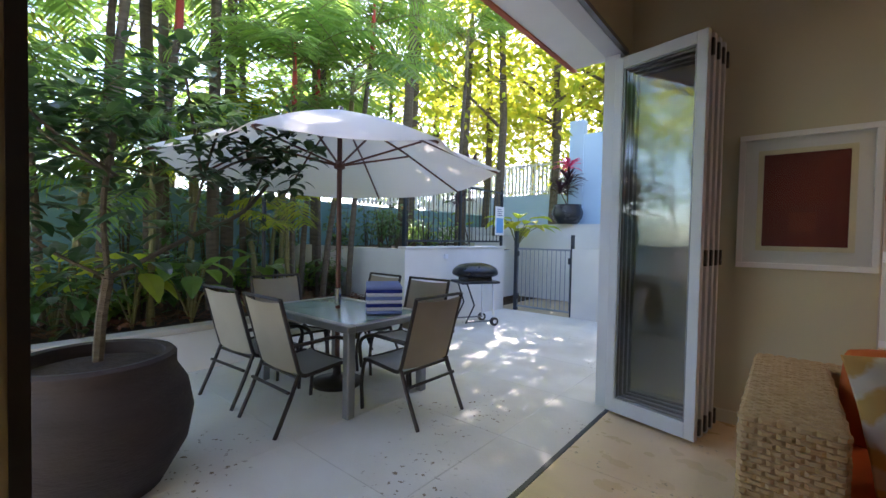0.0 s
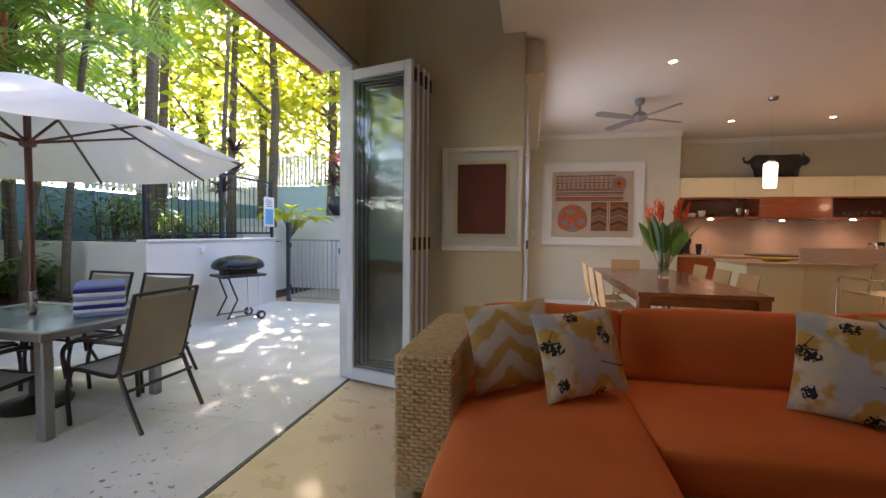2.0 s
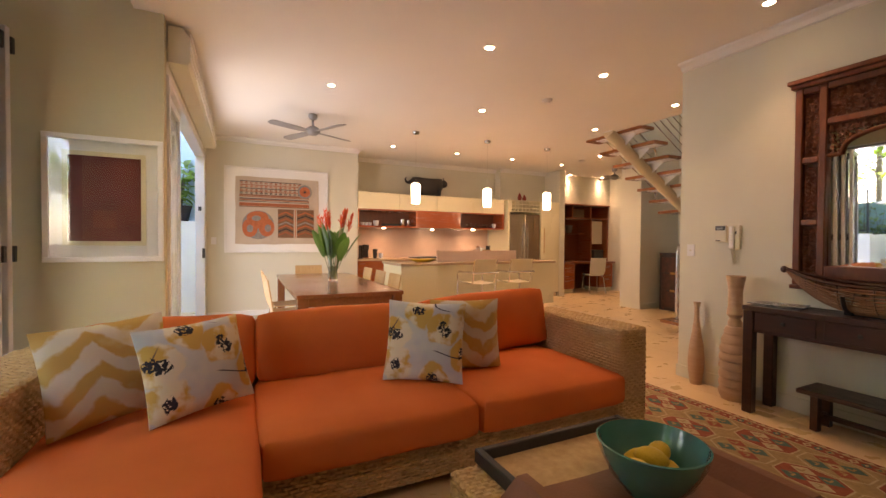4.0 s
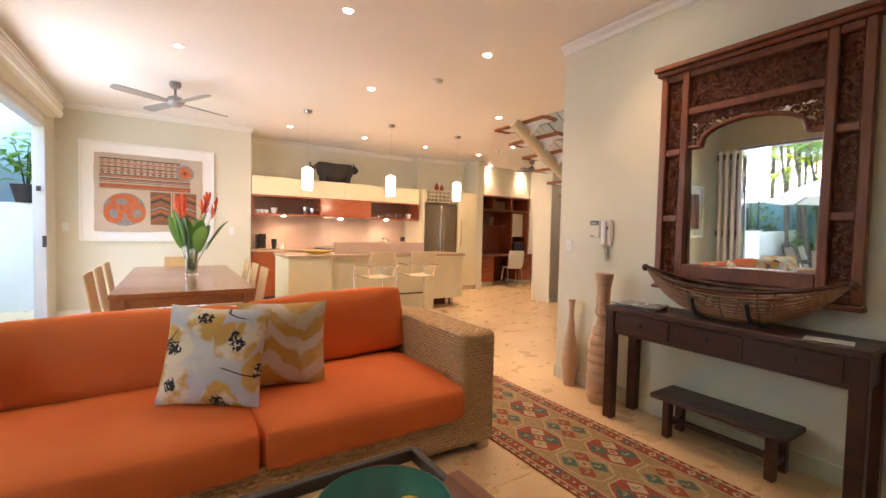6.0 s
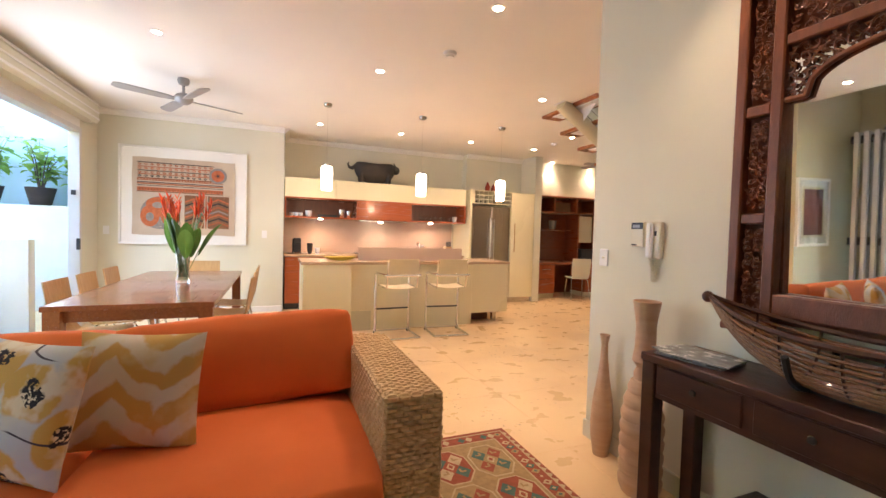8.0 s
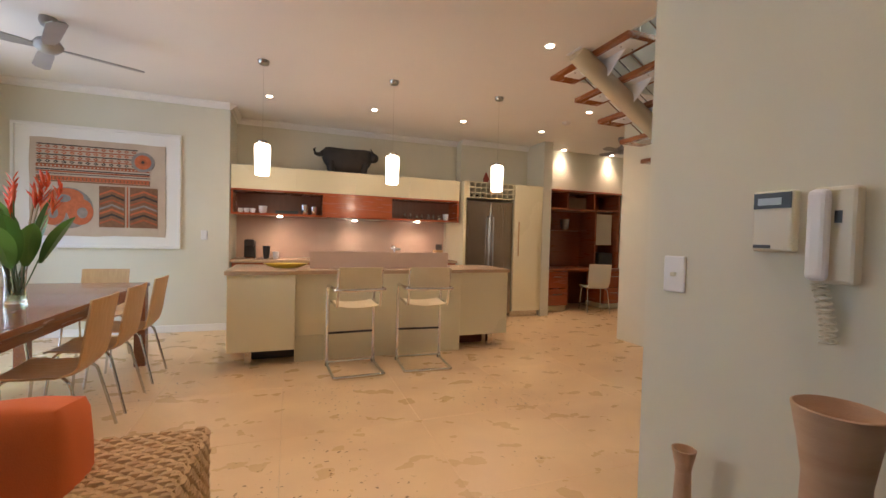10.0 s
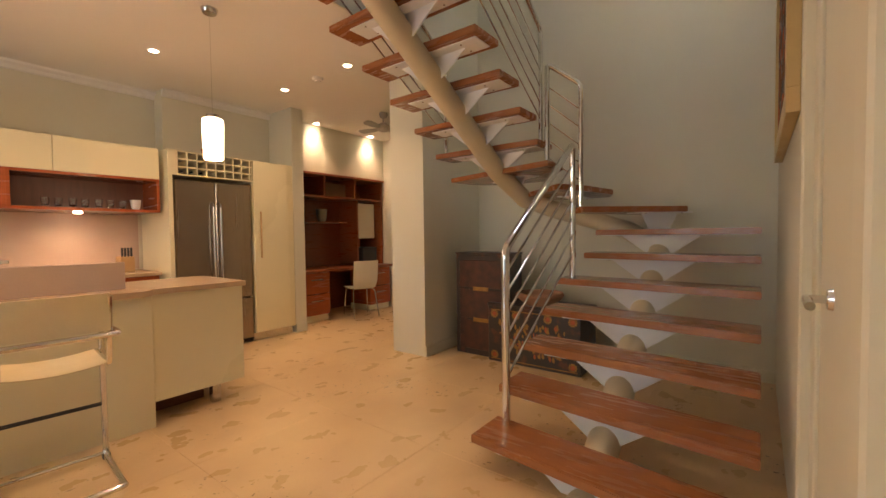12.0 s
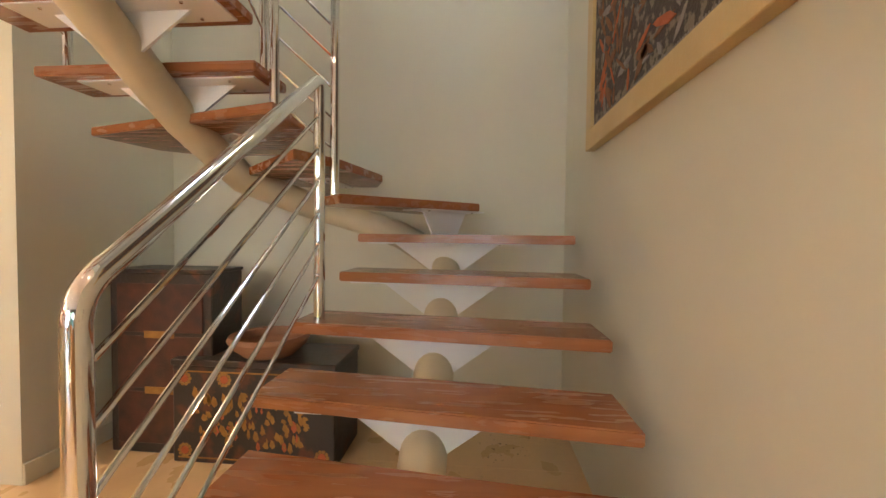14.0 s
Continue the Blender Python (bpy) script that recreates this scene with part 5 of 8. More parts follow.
# vase of red heliconias
vs = thing("flower_vase", pose(2.28, 5.45, 0.772), "clear glass vase with red blooms and broad green leaves", "vase")
bm = bmesh.new()
lathe(bm, [(0, 0), (0.056, 0), (0.058, 0.01), (0.05, 0.12), (0.062, 0.27), (0.058, 0.27), (0.046, 0.12), (0.05, 0.022), (0, 0.02)], seg=26)
g = part("glass", bm, PANE, vs, smooth=True)
bm = bmesh.new()
lathe(bm, [(0, 0.022), (0.049, 0.022), (0.045, 0.12), (0.047, 0.17), (0, 0.17)], seg=22)
part("water", bm, glass("vase_water", (0.55, 0.66, 0.45), 0.0, 1.33), vs, smooth=True)
rnd = random.Random(21)
STEM = mat("green_stem", (0.10, 0.17, 0.05), (0.07, 0.12, 0.035), 9, 0.5)


def blade(bm, base, tip, width, droop=0.08, segs=8, fold=0.25):
    """A broad leaf from base to tip, folded along its rib and hanging over at the end."""
    base, tip = Vector(base), Vector(tip)
    d = tip - base
    side = d.cross(Vector((0, 0, 1)))
    side = side.normalized() if side.length > 1e-4 else Vector((1, 0, 0))
    up = side.cross(d).normalized()
    prev = None
    for i in range(segs + 1):
        s = i / segs
        w = width * math.sin(math.pi * min(1, s * 0.94 + 0.05)) ** 0.8
        p = base + d * s + Vector((0, 0, -droop * s * s * s))
        row = [bm.verts.new(p + side * w * k + up * abs(k) * w * fold) for k in (-1, 0, 1)]
        if prev:
            for k in (0, 1):
                bm.faces.new((prev[k], prev[k + 1], row[k + 1], row[k]))
        prev = row


bmS, bmL = bmesh.new(), bmesh.new()
for k in range(13):
    a = k * 2.4 + rnd.uniform(-.3, .3)
    r = rnd.uniform(0.14, 0.44)
    tip = Vector((r * math.cos(a), r * math.sin(a), rnd.uniform(0.66, 0.84) - r * 0.42))
    base = Vector((0.03 * math.cos(a + 1), 0.03 * math.sin(a + 1), 0.05))
    mid = base.lerp(tip, 0.45) + Vector((-0.02 * math.cos(a), -0.02 * math.sin(a), 0.02))
    sweep(bmS, bend([base, mid, base.lerp(tip, 0.6)], 0.05), 0.004, 5)
    blade(bmL, base.lerp(tip, 0.36), tip, 0.062, 0.06, 9)
part("leaves", bmL, LEAF_VASE, vs)
part("stalk", bmS, STEM, vs, smooth=True)
BLOOM = mat("red_bract", (0.66, 0.045, 0.018), (0.78, 0.15, 0.03), 14, 0.45, bump=0.1)
for k in range(11):
    a, r = k * 2.1, 0.06 + 0.17 * rnd.random()
    base = Vector((0.02 * math.cos(a), 0.02 * math.sin(a), 0.10))
    top = Vector((r * math.cos(a), r * math.sin(a), rnd.uniform(0.64, 0.72) - 0.25 * r))
    bm = bmesh.new()
    sweep(bm, bend([base, base.lerp(top, 0.5) + Vector((0, 0, 0.03)), top], 0.1), 0.004, 5)
    part("stem", bm, WOOL_CREAM if k % 3 == 0 else STEM, vs, smooth=True)
    bm = bmesh.new()
    lean = Vector((math.cos(a), math.sin(a), 0)) * 0.05
    for j in range(8):
        b2 = top + lean * (j / 8) + Vector((0, 0, -0.05 + 0.022 * j))
        an = a + (j % 2) * math.pi + 0.5 * (j // 2)
        reach = 0.052 - 0.003 * j
        blade(bm, b2, b2 + Vector((reach * math.cos(an), reach * math.sin(an), 0.075)), 0.012, 0.0, 4, 0.6)
    lathe(bm, [(0.004, top.z - 0.06), (0.012, top.z), (0.009, top.z + 0.06), (0, top.z + 0.11)], top.x, top.y, 8)
    part("bloom", bm, BLOOM, vs)

# ---- island bench ----
isl = thing("island_bench", pose(-0.02, 0.35, 0), "cream lacquered island bench with a stone top and raised upstand", "island bench")
for nm, a in (("cabinet", (3.43, 5.84, 0.155, 4.02, 6.70, 0.875)), ("cabinet", (5.78, 5.99, 0.155, 6.395, 6.70, 0.875)), ("front_panel", (4.02, 5.955, 0, 5.78, 6.68, 0.875))):
    solid(nm, *a, CREAM, parent=isl, bevel=0.003)
solid("plinth", 3.62, 6.15, 0, 4.02, 6.60, 0.155, BLACK, parent=isl)
solid("plinth", 5.78, 6.25, 0, 6.2, 6.60, 0.155, DARKVENEER, parent=isl)
for x, y in ((6.22, 6.10), (3.60, 6.02)):
    solid("leg", x - 0.03, y - 0.03, 0, x + 0.03, y + 0.03, 0.155, STEEL, parent=isl)
bm = bmesh.new()
prism(bm, [(3.41, 5.82), (4.035, 5.82), (4.035, 5.90), (5.765, 5.90), (5.765, 5.97), (6.415, 5.97), (6.415, 6.72), (3.41, 6.72)], 0.875, 0.912)
part("benchtop", bm, BENCHTOP, isl)
solid("upstand", 4.16, 6.17, 0.912, 5.70, 6.20, 1.092, SPLASH, parent=isl, bevel=0.002)
solid("front_tile", 4.025, 5.947, 0.0, 4.30, 5.955, 0.26, mat("glass_front", (0.60, 0.58, 0.42), (0.56, 0.54, 0.38), 2, 0.08, bump=0), parent=isl)
plat = thing("fruit_platter", pose(3.91, 6.57, 0.912), "long yellow ceramic platter on the bench", "platter")
bm = bmesh.new()
lathe(bm, [(0, 0.004), (0.10, 0.0), (0.16, 0.022), (0.20, 0.045), (0.195, 0.048), (0.15, 0.028), (0.09, 0.010), (0, 0.010)], seg=30)
bmesh.ops.scale(bm, vec=(1.1, 0.5, 1), verts=bm.verts)
part("dish", bm, LEMON, plat, smooth=True)
tap = thing("mixer_tap", pose(5.10, 6.77, 0.912), "chrome kitchen mixer tap", "tap")
bm = bmesh.new()
sweep(bm, bend([(0, 0, 0), (0, 0, 0.24), (0, 0.14, 0.24), (0, 0.14, 0.20)], 0.06), 0.014, 10)
part("spout", bm, CHROME, tap, smooth=True)
solid("lever", 0.014, -0.012, 0.19, 0.07, 0.012, 0.215, CHROME, parent=tap, bevel=0.004)


def bar_stool(m):
    """Chrome cantilever tube stool with cream leather slings; its sitter faces +y."""
    ob = thing("bar_stool", m, "chrome cantilever bar stool with cream leather slings", "stool", "stools at the island bench")
    for sx in (-1, 1):
        x = 0.225 * sx
        bm = bmesh.new()
        sweep(bm, bend([(x, -0.24, 0.013), (x, 0.20, 0.013), (x, 0.20, 0.785), (x, -0.06, 0.785)], 0.06), 0.0155, 10)
        part("side_tube", bm, CHROME, ob, smooth=True)
        bm = bmesh.new()
        sweep(bm, bend([(x * 0.86, 0.17, 0.63), (x * 0.86, -0.18, 0.62), (x * 0.86, -0.235, 0.97)], 0.05), 0.013, 8)
        part("seat_tube", bm, CHROME, ob, smooth=True)
        bm = bmesh.new()
        rod(bm, (x, -0.05, 0.785), (x * 0.86, -0.205, 0.785), 0.0145, seg=8)
        part("arm_tube", bm, CHROME, ob, smooth=True)
        solid("foot_cap", x - 0.018, 0.17, 0, x + 0.018, 0.215, 0.03, BLACK, parent=ob, bevel=0.004)
    bm = bmesh.new()
    sweep(bm, bend([(-0.225, -0.2, 0.013), (-0.225, -0.245, 0.013), (0.225, -0.245, 0.013), (0.225, -0.2, 0.013)], 0.04), 0.0155, 10)
    part("base_bar", bm, CHROME, ob, smooth=True)
    bm = bmesh.new()
    rod(bm, (-0.225, 0.20, 0.315), (0.225, 0.20, 0.315), 0.011, seg=8)
    part("foot_rest", bm, BLACK, ob, smooth=True)
    bm = bmesh.new()
    rod(bm, (-0.225, 0.20, 0.03), (0.225, 0.20, 0.03), 0.011, seg=8)
    part("base_bar", bm, CHROME, ob, smooth=True)
    bm = bmesh.new()
    sweep(bm, bend([(-0.225, -0.06, 0.785), (-0.225, -0.262, 0.785), (0.225, -0.262, 0.785), (0.225, -0.06, 0.785)], 0.05), 0.0145, 10)
    part("arm_rail", bm, CHROME, ob, smooth=True)
    for nm, prof in (("back_sling", [(-0.227, 0.80), (-0.234, 0.88), (-0.243, 0.985)]), ("seat_sling", [(0.17, 0.642), (0.0, 0.632), (-0.17, 0.634)])):
        bm = bmesh.new()
        rows = []
        for y, z in prof:
            rows.append([bm.verts.new((0.195 * t / 4, y - (0.012 * (1 - (t / 4) ** 2) if nm == "back_sling" else 0), z - (0.022 * (1 - (t / 4) ** 2) if nm == "seat_sling" else 0))) for t in range(-4, 5)])
        for a, b in zip(rows, rows[1:]):
            for k in range(8):
                bm.faces.new((a[k], a[k + 1], b[k + 1], b[k]))
        bmesh.ops.recalc_face_normals(bm, faces=bm.faces)
        bmesh.ops.solidify(bm, geom=bm.faces[:], thickness=0.006)
        part(nm, bm, mat("cream_leather", (0.68, 0.58, 0.38), (0.62, 0.52, 0.33), 7, 0.5, bump=0.1), ob, smooth=True)
    return ob


st = bar_stool(pose(4.53, 5.92, 0, 0, 0, 3))
copy_thing(st, pose(5.205, 5.92, 0, 0, 0, -4))

# ---- kitchen wall ----
solid("splashback", 3.21, 8.658, 0.91, 6.40, 8.67, 1.52, SPLASH, "pinkish stone splashback", "splashback")
kb = thing("base_cabinets", KITCHEN, "red-brown veneered kitchen base cabinets", "kitchen cabinet")
solid("body", 3.28, 7.68, 0.10, 6.36, 8.285, 0.87, DARKVENEER, parent=kb)
solid("kickboard", 3.28, 7.74, 0, 6.36, 8.285, 0.10, BLACK, parent=kb)
for i in range(5):
    x = 3.29 + i * 0.614
    dr = solid("drawer_front", x, 7.66, 0.64, x + 0.606, 7.68, 0.865, RED_CABINET, parent=kb, bevel=0.002)
    dr = solid("door", x, 7.66, 0.105, x + 0.606, 7.68, 0.635, RED_CABINET, parent=kb, bevel=0.002)
solid("kitchen_worktop", 3.21, 8.0, 0.871, 6.40, 8.656, 0.905, BENCHTOP, "stone kitchen worktop", "worktop", bevel=0.003)
up = thing("wall_cabinets", KITCHEN, "cream wall cabinets over open red-brown shelf niches", "kitchen cabinet")
for i in range(4):
    x = 3.275 + i * 0.772
    solid("cabinet_door", x, 7.60, 1.84, x + 0.769, 7.62, 2.145, CREAM, parent=up, bevel=0.002)
solid("carcass", 3.275, 7.62, 1.86, 6.363, 8.285, 2.145, CREAM, parent=up)
for a in ((3.275, 7.61, 1.815, 6.363, 8.285, 1.84), (3.275, 7.61, 1.505, 6.363, 8.285, 1.53), (3.275, 7.61, 1.53, 3.30, 8.285, 1.815), (4.385, 7.61, 1.53, 4.41, 8.285, 1.815),
          (5.31, 7.61, 1.53, 5.335, 8.285, 1.815), (6.338, 7.61, 1.53, 6.363, 8.285, 1.815)):
    solid("niche_board", *a, RED_CABINET, parent=up)
solid("niche_back", 3.30, 8.0, 1.53, 6.338, 8.02, 1.815, DARKVENEER, parent=up)
solid("flap_door", 4.41, 7.60, 1.53, 5.31, 7.62, 1.815, RED_CABINET, parent=up, bevel=0.002)
solid("rangehood", 4.42, 8.01, 1.485, 5.27, 8.47, 1.505, STEEL, "slim steel rangehood under the cabinets", "rangehood")
for x in (3.80, 4.85, 5.82):
    ul = thing("undercabinet_lamp", pose(x, 8.32, 1.503 if x != 4.85 else 1.483), "small lit lamp under the wall cabinets", "lamp", "undercabinet lamps")
    bm = bmesh.new()
    lathe(bm, [(0, -0.010), (0.032, -0.008), (0.036, 0)], seg=16)
    part("lens", bm, LAMP_ON, ul)
    lamp = new("undercabinet_glow", bpy.data.lights.new("undercabinet_glow", "SPOT"))
    lamp.data.energy, lamp.data.color, lamp.data.spot_size, lamp.data.spot_blend, lamp.data.shadow_soft_size = 1.0, WARM, radians(150), 1.0, 0.03
    lamp.location = (x, 8.35, 1.465)
# tall unit: fridge, wine rack, pantry
tall = thing("pantry_unit", pose(0.075, 0.56, 0), "tall cream pantry with a wine rack over the fridge bay", "pantry")
solid("side_panel", 6.365, 7.33, 0, 6.405, 8.28, 2.15, CREAM, parent=tall)
solid("pantry_body", 7.25, 7.36, 0.10, 7.79, 8.28, 2.15, CREAM, parent=tall)
solid("pantry_door", 7.255, 7.335, 0.11, 7.70, 7.36, 2.148, CREAM, parent=tall, bevel=0.003)
solid("kickboard", 7.25, 7.40, 0, 7.79, 8.2, 0.10, STEEL, parent=tall)
bm = bmesh.new()
rod(bm, (7.33, 7.315, 1.0), (7.33, 7.315, 1.55), 0.010, seg=10)
part("handle", bm, WOODSEAT, tall, smooth=True)
solid("rack_back", 6.405, 7.75, 1.90, 7.25, 7.77, 2.15, DARKVENEER, parent=tall)
for z in (1.895, 1.975, 2.055, 2.135):
    solid("rack_shelf", 6.405, 7.335, z, 7.25, 7.75, z + 0.014, CREAM, parent=tall)
for i in range(9):
    x = 6.45 + i * 0.095
    solid("rack_divider", x, 7.335, 1.909, x + 0.012, 7.75, 2.135, CREAM, parent=tall)
solid("rack_edge", 6.405, 7.33, 1.895, 6.45, 7.75, 2.15, CREAM, parent=tall)
for i, (x, z) in enumerate(((6.505, 1.937), (6.60, 1.937), (6.695, 1.937))):
    bm = bmesh.new()
    rod(bm, (x, 7.36, z), (x, 7.43, z), 0.014, seg=10)
    rod(bm, (x, 7.43, z), (x, 7.50, z), 0.014, 0.034, seg=12)
    rod(bm, (x, 7.50, z), (x, 7.70, z), 0.034, seg=12)
    b = part("wine_bottle", bm, mat("bottle_glass", (0.02, 0.03, 0.02), (0.015, 0.02, 0.015), 3, 0.1), smooth=True)
    b.location = (0.075, 0.56, 0)
    tagged(b, "dark wine bottle lying in the rack", "bottle", "wine bottles in the rack")
fr = thing("fridge", pose(0.075, 0.56, 0), "brushed stainless two-door fridge", "fridge")
FRIDGE = mat("fridge_steel", (0.40, 0.33, 0.25), (0.34, 0.28, 0.21), 2, 0.24, 0.9, bump=0.03, fine=200, stretch=(20, 20, 0.5))
solid("body", 6.42, 7.42, 0.03, 7.235, 8.2, 1.86, BLACK, parent=fr)
solid("fridge_door", 6.425, 7.35, 0.55, 6.825, 7.42, 1.855, FRIDGE, parent=fr, bevel=0.010)
solid("fridge_door", 6.83, 7.35, 0.55, 7.232, 7.42, 1.855, FRIDGE, parent=fr, bevel=0.010)
solid("freezer_drawer", 6.425, 7.35, 0.06, 7.232, 7.42, 0.54, FRIDGE, parent=fr, bevel=0.010)
for x in (6.79, 6.865):
    bm = bmesh.new()
    sweep(bm, bend([(x, 7.35, 0.75), (x, 7.305, 0.78), (x, 7.305, 1.60), (x, 7.35, 1.63)], 0.03), 0.011, 8)
    part("handle", bm, STEEL, fr, smooth=True)
solid("wall_bulkhead", 6.60, 8.45, 2.15, 7.87, 8.66, H, PAINT, "cream bulkhead over the pantry", "wall")
# carved animal on the cabinets
pig = thing("carved_animal", pose(4.72, 8.30, 2.146), "dark carved wooden animal vessel on the cabinet top", "carving")
bm = bmesh.new()
bmesh.ops.create_uvsphere(bm, u_segments=28, v_segments=18, radius=1)
for vtx in bm.verts:
    p = vtx.co
    top = min(p.z, 0.55)
    vtx.co = Vector((math.copysign(abs(p.x) ** 0.75, p.x) * 0.345, p.y * 0.12, 0.20 + top * 0.165 - 0.02 * (1 - abs(p.x))))
got = bmesh.ops.create_uvsphere(bm, u_segments=16, v_segments=10, radius=1)["verts"]
for vtx in got:
    vtx.co = Vector((0.36 + vtx.co.x * 0.075, vtx.co.y * 0.07, 0.21 + vtx.co.z * 0.055))
for x in (-0.22, 0.22):
    for y in (-0.06, 0.06):
        rod(bm, (x, y, 0.0), (x * 1.05, y, 0.14), 0.04, 0.05, 10)
sweep(bm, [(-0.32, 0, 0.23), (-0.38, 0, 0.20), (-0.43, 0, 0.21), (-0.45, 0, 0.25), (-0.43, 0, 0.27)], [0.03, 0.024, 0.018, 0.014, 0.008], 8)
for y in (-0.05, 0.05):
    rod(bm, (0.34, y, 0.25), (0.31, y * 1.3, 0.30), 0.02, 0.004, 8)
bmesh.ops.scale(bm, vec=(1.06, 1.0, 1.38), verts=bm.verts)
part("carving", bm, mat("black_carved_wood", (0.03, 0.025, 0.022), (0.016, 0.013, 0.012), 8, 0.5, bump=0.3), pig, smooth=True)
for x, s in ((6.85, 1.0), (6.98, 0.8)):
    bm = bmesh.new()
    prism(bm, [(-0.03, 0), (0.03, 0), (0.055, 0.1 * s), (0.0, 0.20 * s), (-0.045, 0.09 * s)], -0.012, 0.012, Matrix(((1, 0, 0, 0), (0, 0, -1, 0), (0, 1, 0, 0), (0, 0, 0, 1))))
    o = part("red_ornament", bm, mat("red_lacquer", (0.30, 0.035, 0.02), (0.22, 0.03, 0.02), 5, 0.35))
    o.matrix_world = pose(x + 0.075, 8.16, 2.151)
    tagged(o, "small red lacquered ornament above the wine rack", "ornament", "ornaments above the rack")


# crockery, kettle, coffee machine
def cup(x, y, z, r=0.035, h=0.06, material=PLASTICW, name="cup", label="white cup on the open shelf", cat="cup", group="cups on the shelf"):
    bm = bmesh.new()
    lathe(bm, [(0, 0), (r * 0.6, 0), (r * 0.85, h * 0.3), (r, h), (r * 0.9, h), (r * 0.75, h * 0.3), (0, h * 0.12)], seg=16)
    ob = part(name, bm, material, smooth=True)
    ob.location = KITCHEN @ Vector((x, y, z))
    return tagged(ob, label, cat, group)


for x in (3.38, 3.45, 3.52):
    cup(x, 7.72, 1.53)
cup(3.64, 7.74, 1.53, 0.055, 0.10, PLASTICW, "jug", "white jug on the open shelf", "jug", "")
cup(4.16, 7.75, 1.53, 0.055, 0.14, CHROME, "kettle", "small steel kettle on the open shelf", "kettle", "")
cup(4.28, 7.76, 1.53, 0.05, 0.12, CHROME, "canister", "steel canister on the open shelf", "canister", "")
solid("shelf_tray", 3.75, 8.03, 1.53, 4.04, 8.27, 1.575, BLACK, "black tray on the open shelf", "tray")
for k in range(7):
    cup(5.55 + 0.09 * k, 7.72 + 0.03 * (k % 2), 1.53, 0.03, 0.09, PANE, "drinking_glass", "clear drinking glass on the open shelf", "glass", "glasses on the shelf")
cup(6.20, 7.75, 1.53, 0.045, 0.10, PLASTICW, "jar", "white jar on the open shelf", "jar", "")
cm = thing("coffee_machine", pose(3.42, 8.32, 0.905), "black pod coffee machine on the worktop", "coffee machine")
for nm, a, m in (("body", (-0.07, -0.05, 0, 0.07, 0.16, 0.25), BLACK), ("head", (-0.06, -0.14, 0.17, 0.06, -0.05, 0.27), BLACK), ("drip_tray", (-0.06, -0.14, 0, 0.06, -0.05, 0.03), STEEL)):
    solid(nm, *a, m, parent=cm, bevel=0.012)
cup(3.68, 7.93, 0.905, 0.05, 0.18, BLACK, "canister", "black canister on the worktop", "canister", "worktop canisters")
cup(3.80, 7.95, 0.905, 0.045, 0.10, PLASTICW, "canister", "white canister on the worktop", "canister", "worktop canisters")
solid("cooktop", 4.42, 8.12, 0.905, 5.25, 8.57, 0.925, BLACK, "black gas cooktop", "cooktop", bevel=0.004)
kn = thing("knife_block", pose(6.18, 8.32, 0.905), "timber knife block with dark handles", "knife block")
solid("block", -0.06, -0.08, 0, 0.06, 0.08, 0.16, WOODSEAT, parent=kn, bevel=0.006)
for k in range(4):
    solid("knife_handle", -0.045 + 0.026 * k, -0.05, 0.16, -0.03 + 0.026 * k, -0.03, 0.25, BLACK, parent=kn)

# ---- study ----
du = thing("study_unit", pose(0, 0, 0), "red-brown timber study unit with desk and shelves", "study unit")
STUDYWOOD = mat("study_veneer", (0.29, 0.083, 0.031), (0.21, 0.058, 0.022), 3, 0.3, bump=0.03, fine=40, stretch=(1, 1, 10), coat=0.2)
DX0, DX1, DY, DB = 8.17, 9.98, 8.25, 9.05
for nm, a in (("side", (DX0, DY, 0, DX0 + 0.03, DB, 2.20)), ("side", (DX1 - 0.03, DY + 0.2, 0.75, DX1, DB, 2.20)), ("top", (DX0, DY + 0.15, 2.17, DX1, DB, 2.20)),
              ("shelf", (DX0 + 0.03, DY + 0.2, 1.84, DX1 - 0.03, (DB - 0.04), 1.87)), ("shelf", (DX0 + 0.15, DY + 0.4, 1.46, DX1 - 0.62, (DB - 0.04), 1.48)),
              ("desk_top", (DX0 + 0.03, DY - 0.05, 0.72, DX1, (DB - 0.04), 0.755)), ("divider", (DX0 + 0.58, DY + 0.2, 1.87, DX0 + 0.61, DB - 0.04, 2.17)), ("divider", (DX0 + 1.18, DY + 0.2, 1.87, DX0 + 1.21, DB - 0.04, 2.17)),
              ("divider", (DX1 - 0.50, DY + 0.3, 0.755, DX1 - 0.47, DB - 0.04, 1.84))):
    solid(nm, *a, STUDYWOOD, parent=du)
solid("back_panel", DX0 + 0.03, (DB - 0.04), 0, DX1 - 0.03, DB, 2.17, STUDYWOOD, parent=du)
solid("wall_cupboard", DX1 - 0.44, DY + 0.35, 1.20, DX1 - 0.06, DB - 0.06, 1.80, PLASTICC, parent=du)
for x0 in (DX0 + 0.035, DX1 - 0.50):
    for z0, z1 in ((0.10, 0.40), (0.41, 0.71)):
        d = solid("drawer", x0, DY, z0, x0 + 0.46, DY + 0.5, z1, RED_CABINET, parent=du, bevel=0.002)
        h = solid("handle", x0 + 0.13, DY - 0.02, (z0 + z1) / 2 + 0.05, x0 + 0.33, DY, (z0 + z1) / 2 + 0.06, STEEL, parent=d)
    solid("plinth", x0, DY + 0.04, 0, x0 + 0.46, DY + 0.5, 0.10, CREAM, parent=du)
cc = ply_chair(pose(9.15, 8.12, 0, 0, 0, 70), "cream desk chair on thin steel legs", "", PLASTICC)
cc.name = "desk_chair"
